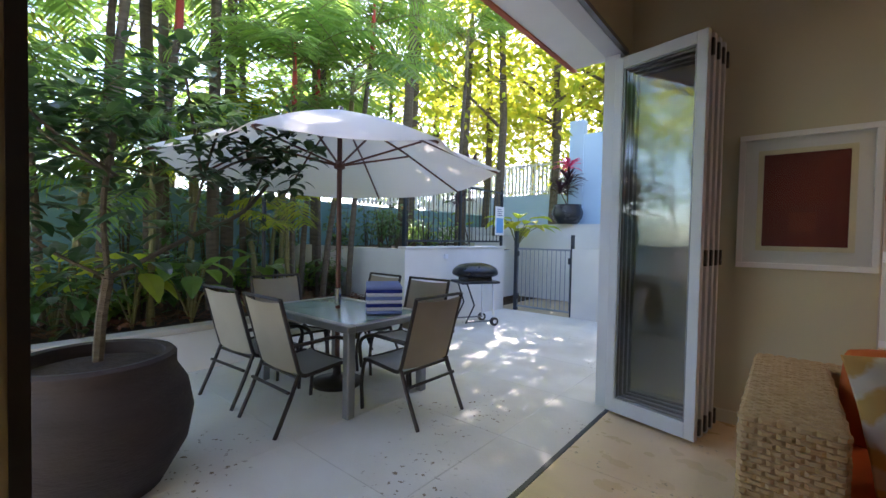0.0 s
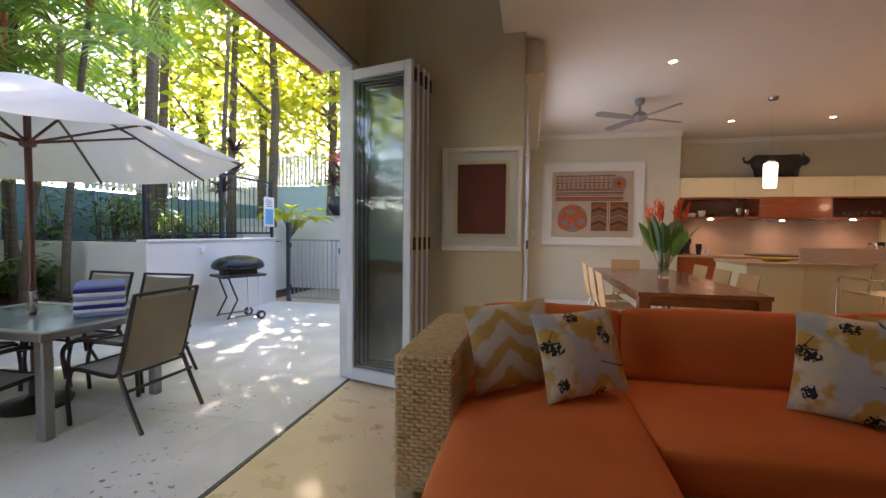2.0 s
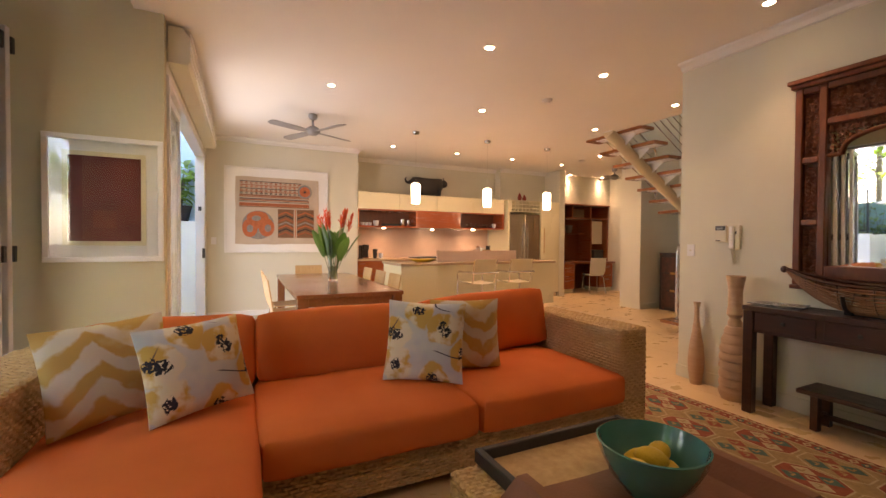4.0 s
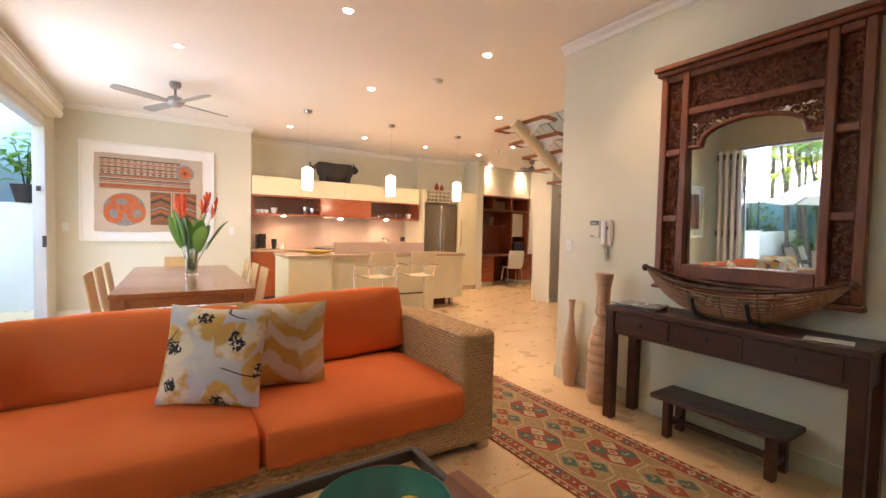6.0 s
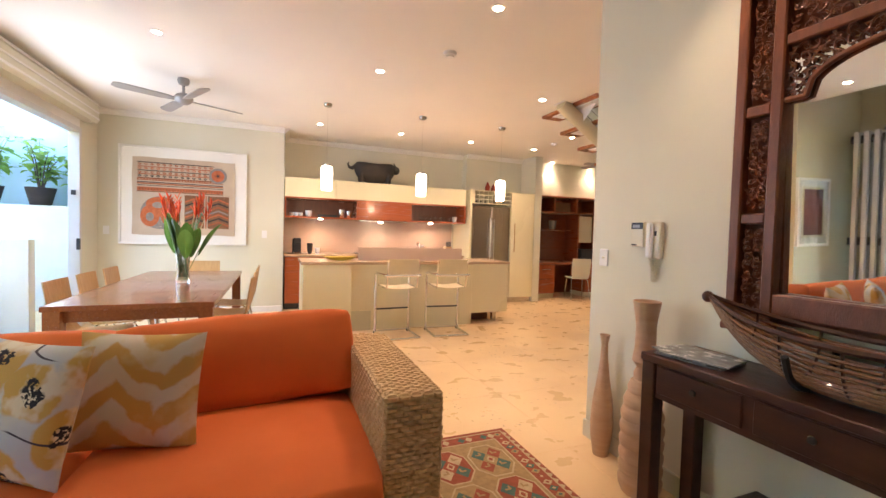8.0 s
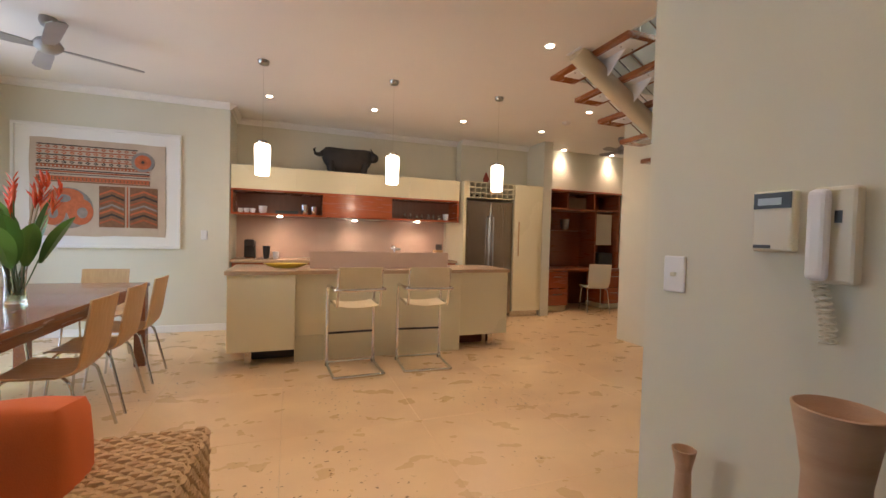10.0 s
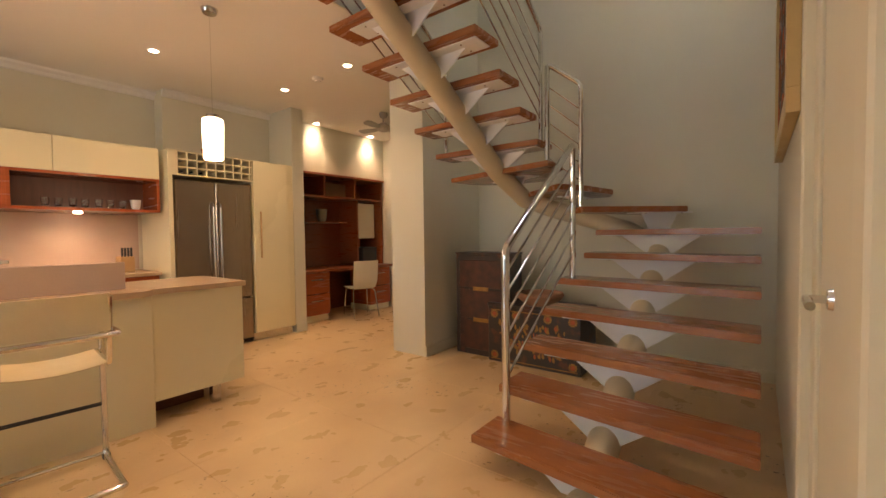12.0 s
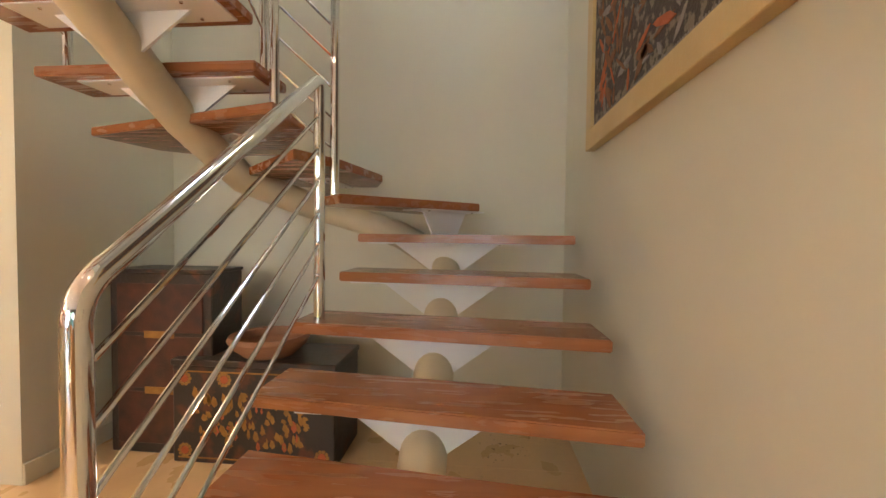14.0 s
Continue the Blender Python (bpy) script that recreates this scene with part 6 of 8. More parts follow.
solid("storage_box", DX0 + 0.65, 8.6, 1.87, DX0 + 1.12, 8.9, 2.09, mat("brown_card", (0.22, 0.14, 0.08), (0.18, 0.11, 0.06), 6, 0.8), "brown storage box on the study shelf", "box")
cup(DX0 + 0.75, 8.75, 1.48, 0.09, 0.2, GREYALU, "shelf_vase", "grey vase on the study shelf", "vase", "").location = (DX0 + 0.75, 8.75, 1.48)
solid("speaker", DX0 + 0.05, 8.6, 0.755, DX0 + 0.16, 8.75, 1.10, BLACK, "black desk speaker", "speaker", bevel=0.006)
solid("printer", DX1 - 0.42, 8.5, 0.755, DX1 - 0.10, 8.9, 1.05, BLACK, "black printer in the study unit", "printer", bevel=0.01)

# ---- stairs ----
RISE, GO, NX = 0.182, 0.30, 6.58
stairs = thing("staircase", pose(0, 0, 0), "open timber tread staircase on a cream steel spine tube", "staircase")


def tread(outline, z):
    bm = bmesh.new()
    prism(bm, outline, z - 0.045, z)
    bmesh.ops.recalc_face_normals(bm, faces=bm.faces)
    bmesh.ops.bevel(bm, geom=bm.edges[:], offset=0.005, segments=2, affect="EDGES")
    return part("tread", bm, TREADWOOD, stairs)


TREADWOOD = mat("tread_timber", (0.36, 0.145, 0.055), (0.26, 0.092, 0.036), 3.2, 0.26, bump=0.06, fine=45, stretch=(9, 1, 9), coat=0.3)
for n in range(1, 8):
    x = NX + GO * (n - 1)
    yl = 4.36 if n < 6 else 4.26
    tread([(x, yl), (x - 0.14, 3.13), (x + 0.15, 3.13), (x + 0.29, yl)], RISE * n)
tread([(8.02, 4.24), (8.60, 3.60), (8.98, 3.72), (8.98, 4.02), (8.20, 4.40)], RISE * 8)
tread([(7.90, 4.40), (8.18, 4.28), (8.70, 4.20), (8.98, 4.30), (8.97, 4.84), (8.42, 4.92)], RISE * 9)
tread([(7.84, 4.46), (8.16, 4.46), (8.78, 4.88), (8.76, 5.38), (8.58, 5.58), (8.20, 5.65)], RISE * 10)
for n in range(11, 18):
    x = 7.86 - GO * (n - 11)
    tread([(x, 4.55), (x + 0.29, 4.55), (x + 0.29, 5.58), (x, 5.58)], RISE * n)
path = [(6.60, 3.78, -0.03)]
for n in range(1, 8):
    path.append((NX + GO * (n - 1) + 0.10, 3.78, RISE * n - 0.205))
path += [(8.62, 3.90, 1.17), (8.76, 4.10, 1.27), (8.80, 4.40, 1.37), (8.70, 4.72, 1.47), (8.44, 4.95, 1.58)]
for n in range(11, 18):
    path.append((7.86 - GO * (n - 11) + 0.18, 5.01, RISE * n - 0.205))
bm = bmesh.new()
sweep(bm, path, 0.083, 20)
part("spine_tube", bm, SPINE, stairs, smooth=True)


def bracket(c, z, along, half_top=0.29, half_low=0.08, drop=0.155):
    """A tapering steel plate on edge under a tread, square to the flight, with a fixing pad."""
    c, a = Vector((*c, 0)), Vector((*along, 0)).normalized()
    s = Vector((-a.y, a.x, 0))
    bm = bmesh.new()
    v0 = [c + a * 0.006 + s * k + Vector((0, 0, zz)) for k, zz in ((-half_top, z), (half_top, z), (half_low, z - drop), (-half_low, z - drop))]
    v1 = [p - a * 0.012 for p in v0]
    f, b = [bm.verts.new(p) for p in v0], [bm.verts.new(p) for p in v1]
    bm.faces.new(f)
    bm.faces.new(b[::-1])
    for k in range(4):
        bm.faces.new((f[k], b[k], b[(k + 1) % 4], f[(k + 1) % 4]))
    bmesh.ops.recalc_face_normals(bm, faces=bm.faces)
    br = part("bracket", bm, PLATE, stairs)
    bm = bmesh.new()
    q = [c + a * 0.09 * i + s * half_top * 1.45 * j for i, j in ((-1, -1), (1, -1), (1, 1), (-1, 1))]
    prism(bm, [(p.x, p.y) for p in q], z - 0.001, z + 0.006)
    bmesh.ops.recalc_face_normals(bm, faces=bm.faces)
    part("fixing_pad", bm, PLATE, br)
    for i in (-0.06, 0.06):
        for j in (-0.8, 0.8):
            bm = bmesh.new()
            p = c + a * i + s * half_top * 1.25 * j
            rod(bm, (p.x, p.y, z - 0.007), (p.x, p.y, z - 0.001), 0.007, seg=8)
            part("bolt", bm, STEEL, br)


for n in range(1, 8):
    bracket((NX + GO * (n - 1) + 0.08, 3.78), RISE * n - 0.051, (1, 0))
bracket((8.56, 3.80), RISE * 8 - 0.051, (0.6, 0.6), 0.16)
bracket((8.74, 4.56), RISE * 9 - 0.051, (0, 1), 0.16)
bracket((8.40, 5.04), RISE * 10 - 0.051, (-0.8, 0.5), 0.2)
for n in range(11, 18):
    bracket((7.86 - GO * (n - 11) + 0.15, 5.01), RISE * n - 0.051, (-1, 0))
# rails
P1, P2 = (6.79, 4.26), (7.85, 4.265)
rail = thing("stair_rail", pose(0, 0, 0), "polished stainless stair rail with five sloping rods", "railing", "stair rails")
bm = bmesh.new()
sweep(bm, bend([(*P1, RISE), (*P1, 1.165), (*P2, 1.915), (*P2, RISE * 5)], 0.055, 6), 0.0235, 14)
part("rail_tube", bm, CHROME, rail, smooth=True)
for k in range(6):
    bm = bmesh.new()
    rod(bm, (*P1, 0.44 + 0.118 * k), (*P2, 1.10 + 0.132 * k), 0.0075, seg=8)
    part("rod", bm, CHROME, rail, smooth=True)
for k in range(6):
    bm = bmesh.new()
    bmesh.ops.create_uvsphere(bm, u_segments=10, v_segments=6, radius=0.011)
    bmesh.ops.translate(bm, vec=(P2[0] - 0.02, P2[1], 1.10 + 0.132 * k), verts=bm.verts)
    part("rod_ferrule", bm, CHROME, rail, smooth=True)
rail2 = thing("stair_rail", pose(0, 0, 0), "looped stainless rail at the turn of the stairs", "railing", "stair rails")
A, B = (8.06, 4.275), (7.93, 4.50)
bm = bmesh.new()
sweep(bm, bend([(*A, RISE * 8), (*A, 2.42), (*B, 2.59), (*B, RISE * 10)], 0.05, 6), 0.021, 14)
part("rail_tube", bm, CHROME, rail2, smooth=True)
for k in range(5):
    bm = bmesh.new()
    rod(bm, (*A, 1.66 + 0.14 * k), (*B, 1.86 + 0.14 * k), 0.006, seg=8)
    part("rod", bm, CHROME, rail2, smooth=True)
for yy, n0 in ((4.58, 11), (5.55, 11)):
    r3 = thing("stair_rail", pose(0, 0, 0), "stainless rail climbing the upper flight", "railing", "stair rails")
    xa, xb = 7.86 + 0.13, 7.86 - GO * 5 + 0.13
    za, zb = RISE * 11, RISE * 16
    bm = bmesh.new()
    sweep(bm, bend([(xa, yy, za), (xa, yy, za + 0.9), (xb, yy, zb + 0.9), (xb, yy, zb)], 0.05, 5), 0.021, 12)
    part("rail_tube", bm, CHROME, r3, smooth=True)
    for k in range(5):
        bm = bmesh.new()
        rod(bm, (xa, yy, za + 0.18 + 0.13 * k), (xb, yy, zb + 0.18 + 0.13 * k), 0.006, seg=8)
        part("rod", bm, CHROME, r3, smooth=True)
solid("upper_landing_edge", 6.38, YD, H - 0.004, 6.396, 5.57, H + 0.16, PAINT, "olive painted edge of the upper floor", "trim")
solid("upper_landing_side", 6.396, 5.554, H - 0.004, 8.0, 5.57, H + 0.16, PAINT, "olive painted edge of the upper floor", "trim")

# trunks under the stairs
TRUNK = mat("aged_lacquer", (0.032, 0.024, 0.020), (0.11, 0.040, 0.020), 9, 0.35, bump=0.2, fine=60, mid=0.6, width=0.12)
BRASS = mat("aged_brass", (0.46, 0.25, 0.06), (0.26, 0.13, 0.035), 16, 0.45, 0.35, bump=0.15)
t1 = thing("tall_trunk", pose(8.36, 5.09, 0), "tall dark lacquered trunk with painted red panels", "trunk")
solid("body", 0, 0, 0, 0.30, 0.62, 1.04, TRUNK, parent=t1, bevel=0.006)
solid("lid", -0.006, -0.006, 1.04, 0.306, 0.626, 1.06, TRUNK, parent=t1, bevel=0.004)
for z0, z1 in ((0.06, 0.36), (0.38, 0.68), (0.70, 0.98)):
    pnl = solid("panel", -0.010, 0.05, z0, 0.0, 0.57, z1, mat("worn_red_lacquer", (0.10, 0.030, 0.016), (0.035, 0.018, 0.012), 12, 0.45), parent=t1, bevel=0.004)
for z in (0.37, 0.69):
    solid("brass_strap", -0.013, 0.22, z - 0.02, -0.009, 0.40, z + 0.02, BRASS, parent=t1)
t2 = thing("painted_chest", pose(8.29, 4.355, 0), "black chest with gilt painted figures and roundels", "chest")
solid("body", 0, 0, 0, 0.42, 0.92, 0.54, TRUNK, parent=t2, bevel=0.006)
solid("lid", -0.008, -0.008, 0.54, 0.428, 0.928, 0.575, TRUNK, parent=t2, bevel=0.005)
rnd = random.Random(3)
gilt, redp = bmesh.new(), bmesh.new()
MX = Matrix(((0, 0, -1, 0), (-1, 0, 0, 0.92), (0, 1, 0, 0), (0, 0, 0, 1)))
for cx, cz in ((0.07, 0.07), (0.85, 0.07), (0.07, 0.47), (0.85, 0.47), (0.30, 0.47), (0.62, 0.47)):
    for k in range(10):
        a = k * math.tau / 10
        prism(gilt, disc(cx + 0.032 * math.cos(a), cz + 0.032 * math.sin(a), 0.010, 7), 0, 0.003, MX)
    prism(redp, disc(cx, cz, 0.022, 12), 0, 0.004, MX)
for k in range(110):
    cx, cz = rnd.uniform(0.13, 0.79), rnd.uniform(0.10, 0.40)
    w, h = rnd.uniform(0.006, 0.020), rnd.uniform(0.012, 0.045)
    prism(gilt if k % 7 else redp, [(cx - w, cz), (cx - w * 0.4, cz + h), (cx + w * 0.5, cz + h * 0.7), (cx + w, cz - h * 0.2), (cx, cz - h * 0.6)], 0, 0.002 + 0.0004 * (k % 5), MX)
for a in ((0.03, 0.026, 0.89, 0.034), (0.03, 0.506, 0.89, 0.514)):
    prism(gilt, [(a[0], a[1]), (a[2], a[1]), (a[2], a[3]), (a[0], a[3])], 0, 0.002, MX)
tagged(part("gilt_painting", gilt, BRASS, t2), kind="stuff")
tagged(part("red_painting", redp, INK["orange"], t2), kind="stuff")
bs = thing("round_bowl", pose(8.45, 4.80, 0.575) @ Matrix.Scale(1.12, 4), "shallow clay and dark bowl on the chest", "bowl")
bm = bmesh.new()
lathe(bm, [(0, 0.0), (0.12, 0.0), (0.185, 0.055), (0.20, 0.085), (0.19, 0.105), (0.165, 0.10), (0.16, 0.06), (0.10, 0.02), (0, 0.015)], seg=36)
part("bowl_body", bm, mat("clay_rim", (0.36, 0.18, 0.10), (0.26, 0.12, 0.06), 6, 0.6, bump=0.2), bs, smooth=True)

# ---- corridor door ----
dr = thing("corridor_door", pose(0.20, 0, 0), "closed pale olive door in a moulded frame", "door")
for a in ((6.235, YD, 0, 6.30, YD + 0.045, 2.44), (5.26, YD, 0, 5.35, YD + 0.045, 2.44), (5.35, YD, 2.35, 6.235, YD + 0.045, 2.44)):
    solid("architrave", *a, PAINT, parent=dr, bevel=0.006)
for a in ((6.30, YD, 0, 6.345, YD + 0.035, 2.5), (6.12, YD, 0, 6.235, YD + 0.016, 2.35)):
    solid("architrave", *a, PAINT, parent=dr, bevel=0.004)
solid("door_leaf", 5.35, YD, 0.008, 6.115, YD + 0.006, 2.345, PAINT, parent=dr, bevel=0.002)
bm = bmesh.new()
lathe(bm, [(0, 0.012), (0.024, 0.010), (0.027, 0)], seg=22)
bmesh.ops.transform(bm, matrix=pose(5.88, YD + 0.006, 1.085, -90), verts=bm.verts)
rose = part("handle_rose", bm, CHROME, dr, smooth=True)
bm = bmesh.new()
sweep(bm, bend([(5.88, YD + 0.01, 1.085), (5.88, YD + 0.055, 1.085), (5.765, YD + 0.055, 1.082)], 0.02, 5), [0.010] * 8, 10)
part("lever", bm, CHROME, dr, smooth=True)

# ---- patio: beds, walls, fences ----
CAP = mat("stone_cap", (0.46, 0.42, 0.35), (0.36, 0.32, 0.26), 5, 0.8, bump=0.3)
solid("planter_wall", -3.80, -3.4, 0, -3.68, 4.56, 0.36, RENDERED, "low rendered planter wall", "garden wall")
solid("planter_cap", -3.83, -3.4, 0.362, -3.65, 4.56, 0.41, CAP, "stone capping on the planter wall", "garden wall", bevel=0.006)
solid("wall_bbq", -3.62, 4.56, 0, -3.50, 7.06, 1.08, RENDERED, "white rendered retaining wall", "garden wall")
solid("wall_bbq_cap", -3.64, 4.56, 1.082, -3.48, 7.06, 1.115, RENDERED, "white rendered wall capping", "garden wall", bevel=0.006)
solid("wall_bbq_return", -6.6, 4.56, 0, -3.62, 4.66, 1.08, RENDERED, "white rendered return wall", "garden wall")
solid("wall_gate_side", -2.25, 7.06, 0, 0.45, 7.20, 1.10, RENDERED, "white rendered wall beside the gate", "garden wall")
solid("wall_terrace", -4.3, 8.72, 0, 0.70, 8.87, 1.56, RENDERED, "white rendered terrace wall", "garden wall")
solid("wall_gate_back", -4.4, 7.20, 0, -4.25, 8.87, 1.30, RENDERED, "white rendered wall behind the gate", "garden wall")
solid("terrace", -6.6, 8.87, 0, 8.0, 12.0, 1.50, RENDERED, "raised terrace behind the wall", "terrace")
solid("wall_blue", -2.95, 9.22, 1.50, 0.70, 9.36, 3.45, BLUEWALL, "tall pale blue rendered wall", "garden wall")
solid("wall_blue_post", -3.25, 9.20, 1.50, -2.95, 9.40, 3.75, BLUEWALL, "pale blue rendered pier", "garden wall")
solid("wall_blue_back", -9.0, 11.0, 0, -3.45, 11.12, 2.45, BLUEWALL, "pale blue rendered wall under the slat fence", "garden wall")
solid("wall_teal", -6.75, -6.0, 0, -6.6, 11.0, 1.90, TEALWALL, "teal painted boundary wall", "garden wall")
solid("wall_outside", 0.70, 8.08, 0, 0.80, 9.6, H, BLUEWALL, "pale outside wall of the house", "wall")
solid("wall_court_end", 0.46, 8.87, 1.5, 0.70, 9.2, 3.4, BLUEWALL, "pale blue court wall end", "wall")
# planting beds
def soil_bed(name, x0, y0, x1, y1, z, label):
    bm = bmesh.new()
    nx, ny = max(4, int((x1 - x0) / 0.12)), max(4, int((y1 - y0) / 0.12))
    g = [[bm.verts.new((x0 + (x1 - x0) * i / nx, y0 + (y1 - y0) * j / ny, z + 0.05 * noise.noise(Vector((i * .3, j * .3, z))) + 0.03 * noise.noise(Vector((i * 1.1, j * 1.1, 3))))) for j in range(ny + 1)] for i in range(nx + 1)]
    for i in range(nx):
        for j in range(ny):
            bm.faces.new((g[i][j], g[i + 1][j], g[i + 1][j + 1], g[i][j + 1]))
    tagged(part(name, bm, SOIL, smooth=True), label, "garden bed", kind="structure")


soil_bed("garden_bed", -6.6, -3.4, -3.79, 4.56, 0.36, "dark mulched garden bed")
soil_bed("garden_bed_raised", -6.6, 4.66, -3.61, 7.5, 1.04, "raised mulched garden bed")
soil_bed("garden_bed_back", -6.6, 7.5, -4.4, 11.0, 1.1, "back garden bed")
LITTER = mat("leaf_litter", (0.21, 0.085, 0.042), (0.085, 0.04, 0.024), 5, 0.9, bump=0.2, vary=0.3)
rnd = random.Random(5)
bm = bmesh.new()
for k in range(3200):
    x, y = rnd.uniform(-6.3, -3.9), rnd.uniform(-1.0, 4.5)
    blade(bm, (x, y, 0.40 + rnd.uniform(0, .03)), (x + rnd.uniform(-.14, .14), y + rnd.uniform(-.14, .14), 0.41 + rnd.uniform(0, .05)), rnd.uniform(0.008, 0.025), 0.0, 2)
tagged(part("leaf_litter", bm, LITTER), "dry brown fallen leaves on the mulch", "leaf litter", kind="stuff")


def slat_fence(place, length, z0, z1, label):
    ob = thing("slat_fence", place, label, "fence", "slat fences")
    FW = WHITE
    for z in (z0 + 0.06, z1 - 0.08):
        solid("rail", 0, -0.02, z, length, 0.02, z + 0.05, FW, parent=ob)
    n = int(length / 0.115)
    bm = bmesh.new()
    box(bm, 0, -0.035, z0, 0.075, -0.02, z1)
    me = bpy.data.meshes.new("slat")
    bm.to_mesh(me)
    bm.free()
    me.materials.append(FW)
    for k in range(n):
        o = new("slat", me)
        o.parent = ob
        o.location = (k * 0.115, 0, 0)


slat_fence(pose(-6.6, 10.98, 0), 3.3, 2.45, 3.30, "white painted slat fence on the blue wall")
slat_fence(pose(-6.55, 6.2, 0, 0, 0, 90), 4.8, 1.92, 2.75, "white painted slat fence on the boundary wall")


def bar_fence(place, length, h, n, label, name="pool_fence", posts=2):
    ob = thing(name, place, label, "fence" if name != "garden_gate" else "gate")
    for z in (0.06, h - 0.03):
        solid("rail", 0, -0.012, z, length, 0.012, z + 0.03, FENCEBLACK if name != "garden_gate" else FENCEGREY, parent=ob)
    for k in range(n):
        bm = bmesh.new()
        x = length * (k + 0.5) / n
        rod(bm, (x, 0, 0.06), (x, 0, h - 0.01), 0.007, seg=6)
        part("bar", bm, FENCEBLACK if name != "garden_gate" else FENCEGREY, ob)
    for k in range(posts):
        x = length * k / max(1, posts - 1)
        solid("post", x - 0.02, -0.02, 0, x + 0.02, 0.02, h + 0.05, FENCEBLACK, parent=ob, bevel=0.003)
    return ob


FENCEBLACK = mat("dark_blue_black_paint", (0.022, 0.028, 0.036), (0.015, 0.018, 0.024), 5, 0.4, bump=0.03)
FENCEGREY = mat("grey_gate_paint", (0.28, 0.30, 0.33), (0.22, 0.24, 0.27), 5, 0.4, bump=0.03)
bar_fence(pose(-3.57, 4.62, 1.115, 0, 0, 90), 2.44, 0.95, 23, "dark pool fence standing on the white wall", posts=3)
gate = bar_fence(pose(-3.28, 7.10, 0.0), 1.02, 1.09, 13, "grey metal bar gate between white walls", "garden_gate", 2)
solid("post", -0.02, -0.035, 0, 0.035, 0.03, 1.38, FENCEBLACK, parent=gate, label="")
solid("post", 1.00, -0.03, 0, 1.04, 0.03, 1.32, FENCEBLACK, parent=gate, label="")
solid("latch", 0.965, -0.04, 0.85, 1.00, 0.0, 0.95, BLACK, parent=gate)
solid("hinge", 0.035, -0.03, 0.20, 0.07, 0.0, 0.30, BLACK, parent=gate)
solid("hinge", 0.035, -0.03, 0.95, 0.07, 0.0, 1.03, BLACK, parent=gate)
solid("wall_lamp", -2.25, 9.14, 2.88, -2.13, 9.22, 3.10, BLACK, "dark outdoor wall lamp on the blue wall", "wall lamp", bevel=0.01)
solid("outdoor_socket", -3.50, 5.36, 0.93, -3.47, 5.44, 1.00, PLASTICW, "small white outdoor socket", "socket", bevel=0.005)
sg = thing("safety_sign", pose(-3.52, 6.90, 1.30, 0, 0, 90), "pale blue and white pool sign on the fence", "sign")
solid("board", -0.14, -0.012, 0, 0.14, -0.004, 0.50, WHITE, parent=sg, bevel=0.002)
solid("blue_field", -0.11, -0.015, 0.04, 0.11, -0.0125, 0.30, mat("sign_blue", (0.10, 0.30, 0.55), (0.14, 0.36, 0.60), 6, 0.4), parent=sg)
for k in range(4):
    solid("text_bar", -0.09, -0.015, 0.34 + 0.035 * k, 0.08 - 0.03 * (k % 2), -0.0125, 0.355 + 0.035 * k, mat("sign_ink", (0.2, 0.2, 0.25)), parent=sg)


# ---- patio furniture ----
pt = thing("patio_table", pose(0, 0, 0), "grey metal patio table with a frosted glass top", "patio table")
TX0, TX1, TY0, TY1, TZ = -3.08, -1.83, 2.36, 3.19, 0.64
for a in ((TX0, TY0, TZ - 0.05, TX1, TY0 + 0.07, TZ), (TX0, TY1 - 0.07, TZ - 0.05, TX1, TY1, TZ), (TX0, TY0 + 0.07, TZ - 0.05, TX0 + 0.07, TY1 - 0.07, TZ), (TX1 - 0.07, TY0 + 0.07, TZ - 0.05, TX1, TY1 - 0.07, TZ)):
    solid("top_frame", *a, GREYALU, parent=pt, bevel=0.006)
solid("glass_top", TX0 + 0.07, TY0 + 0.07, TZ - 0.014, TX1 - 0.07, TY1 - 0.07, TZ - 0.004, TABLEGLASS, parent=pt)
for x in (TX0 + 0.02, TX1 - 0.085):
    for y in (TY0 + 0.02, TY1 - 0.085):
        solid("leg", x, y, 0, x + 0.065, y + 0.065, TZ - 0.05, GREYALU, parent=pt, bevel=0.008)


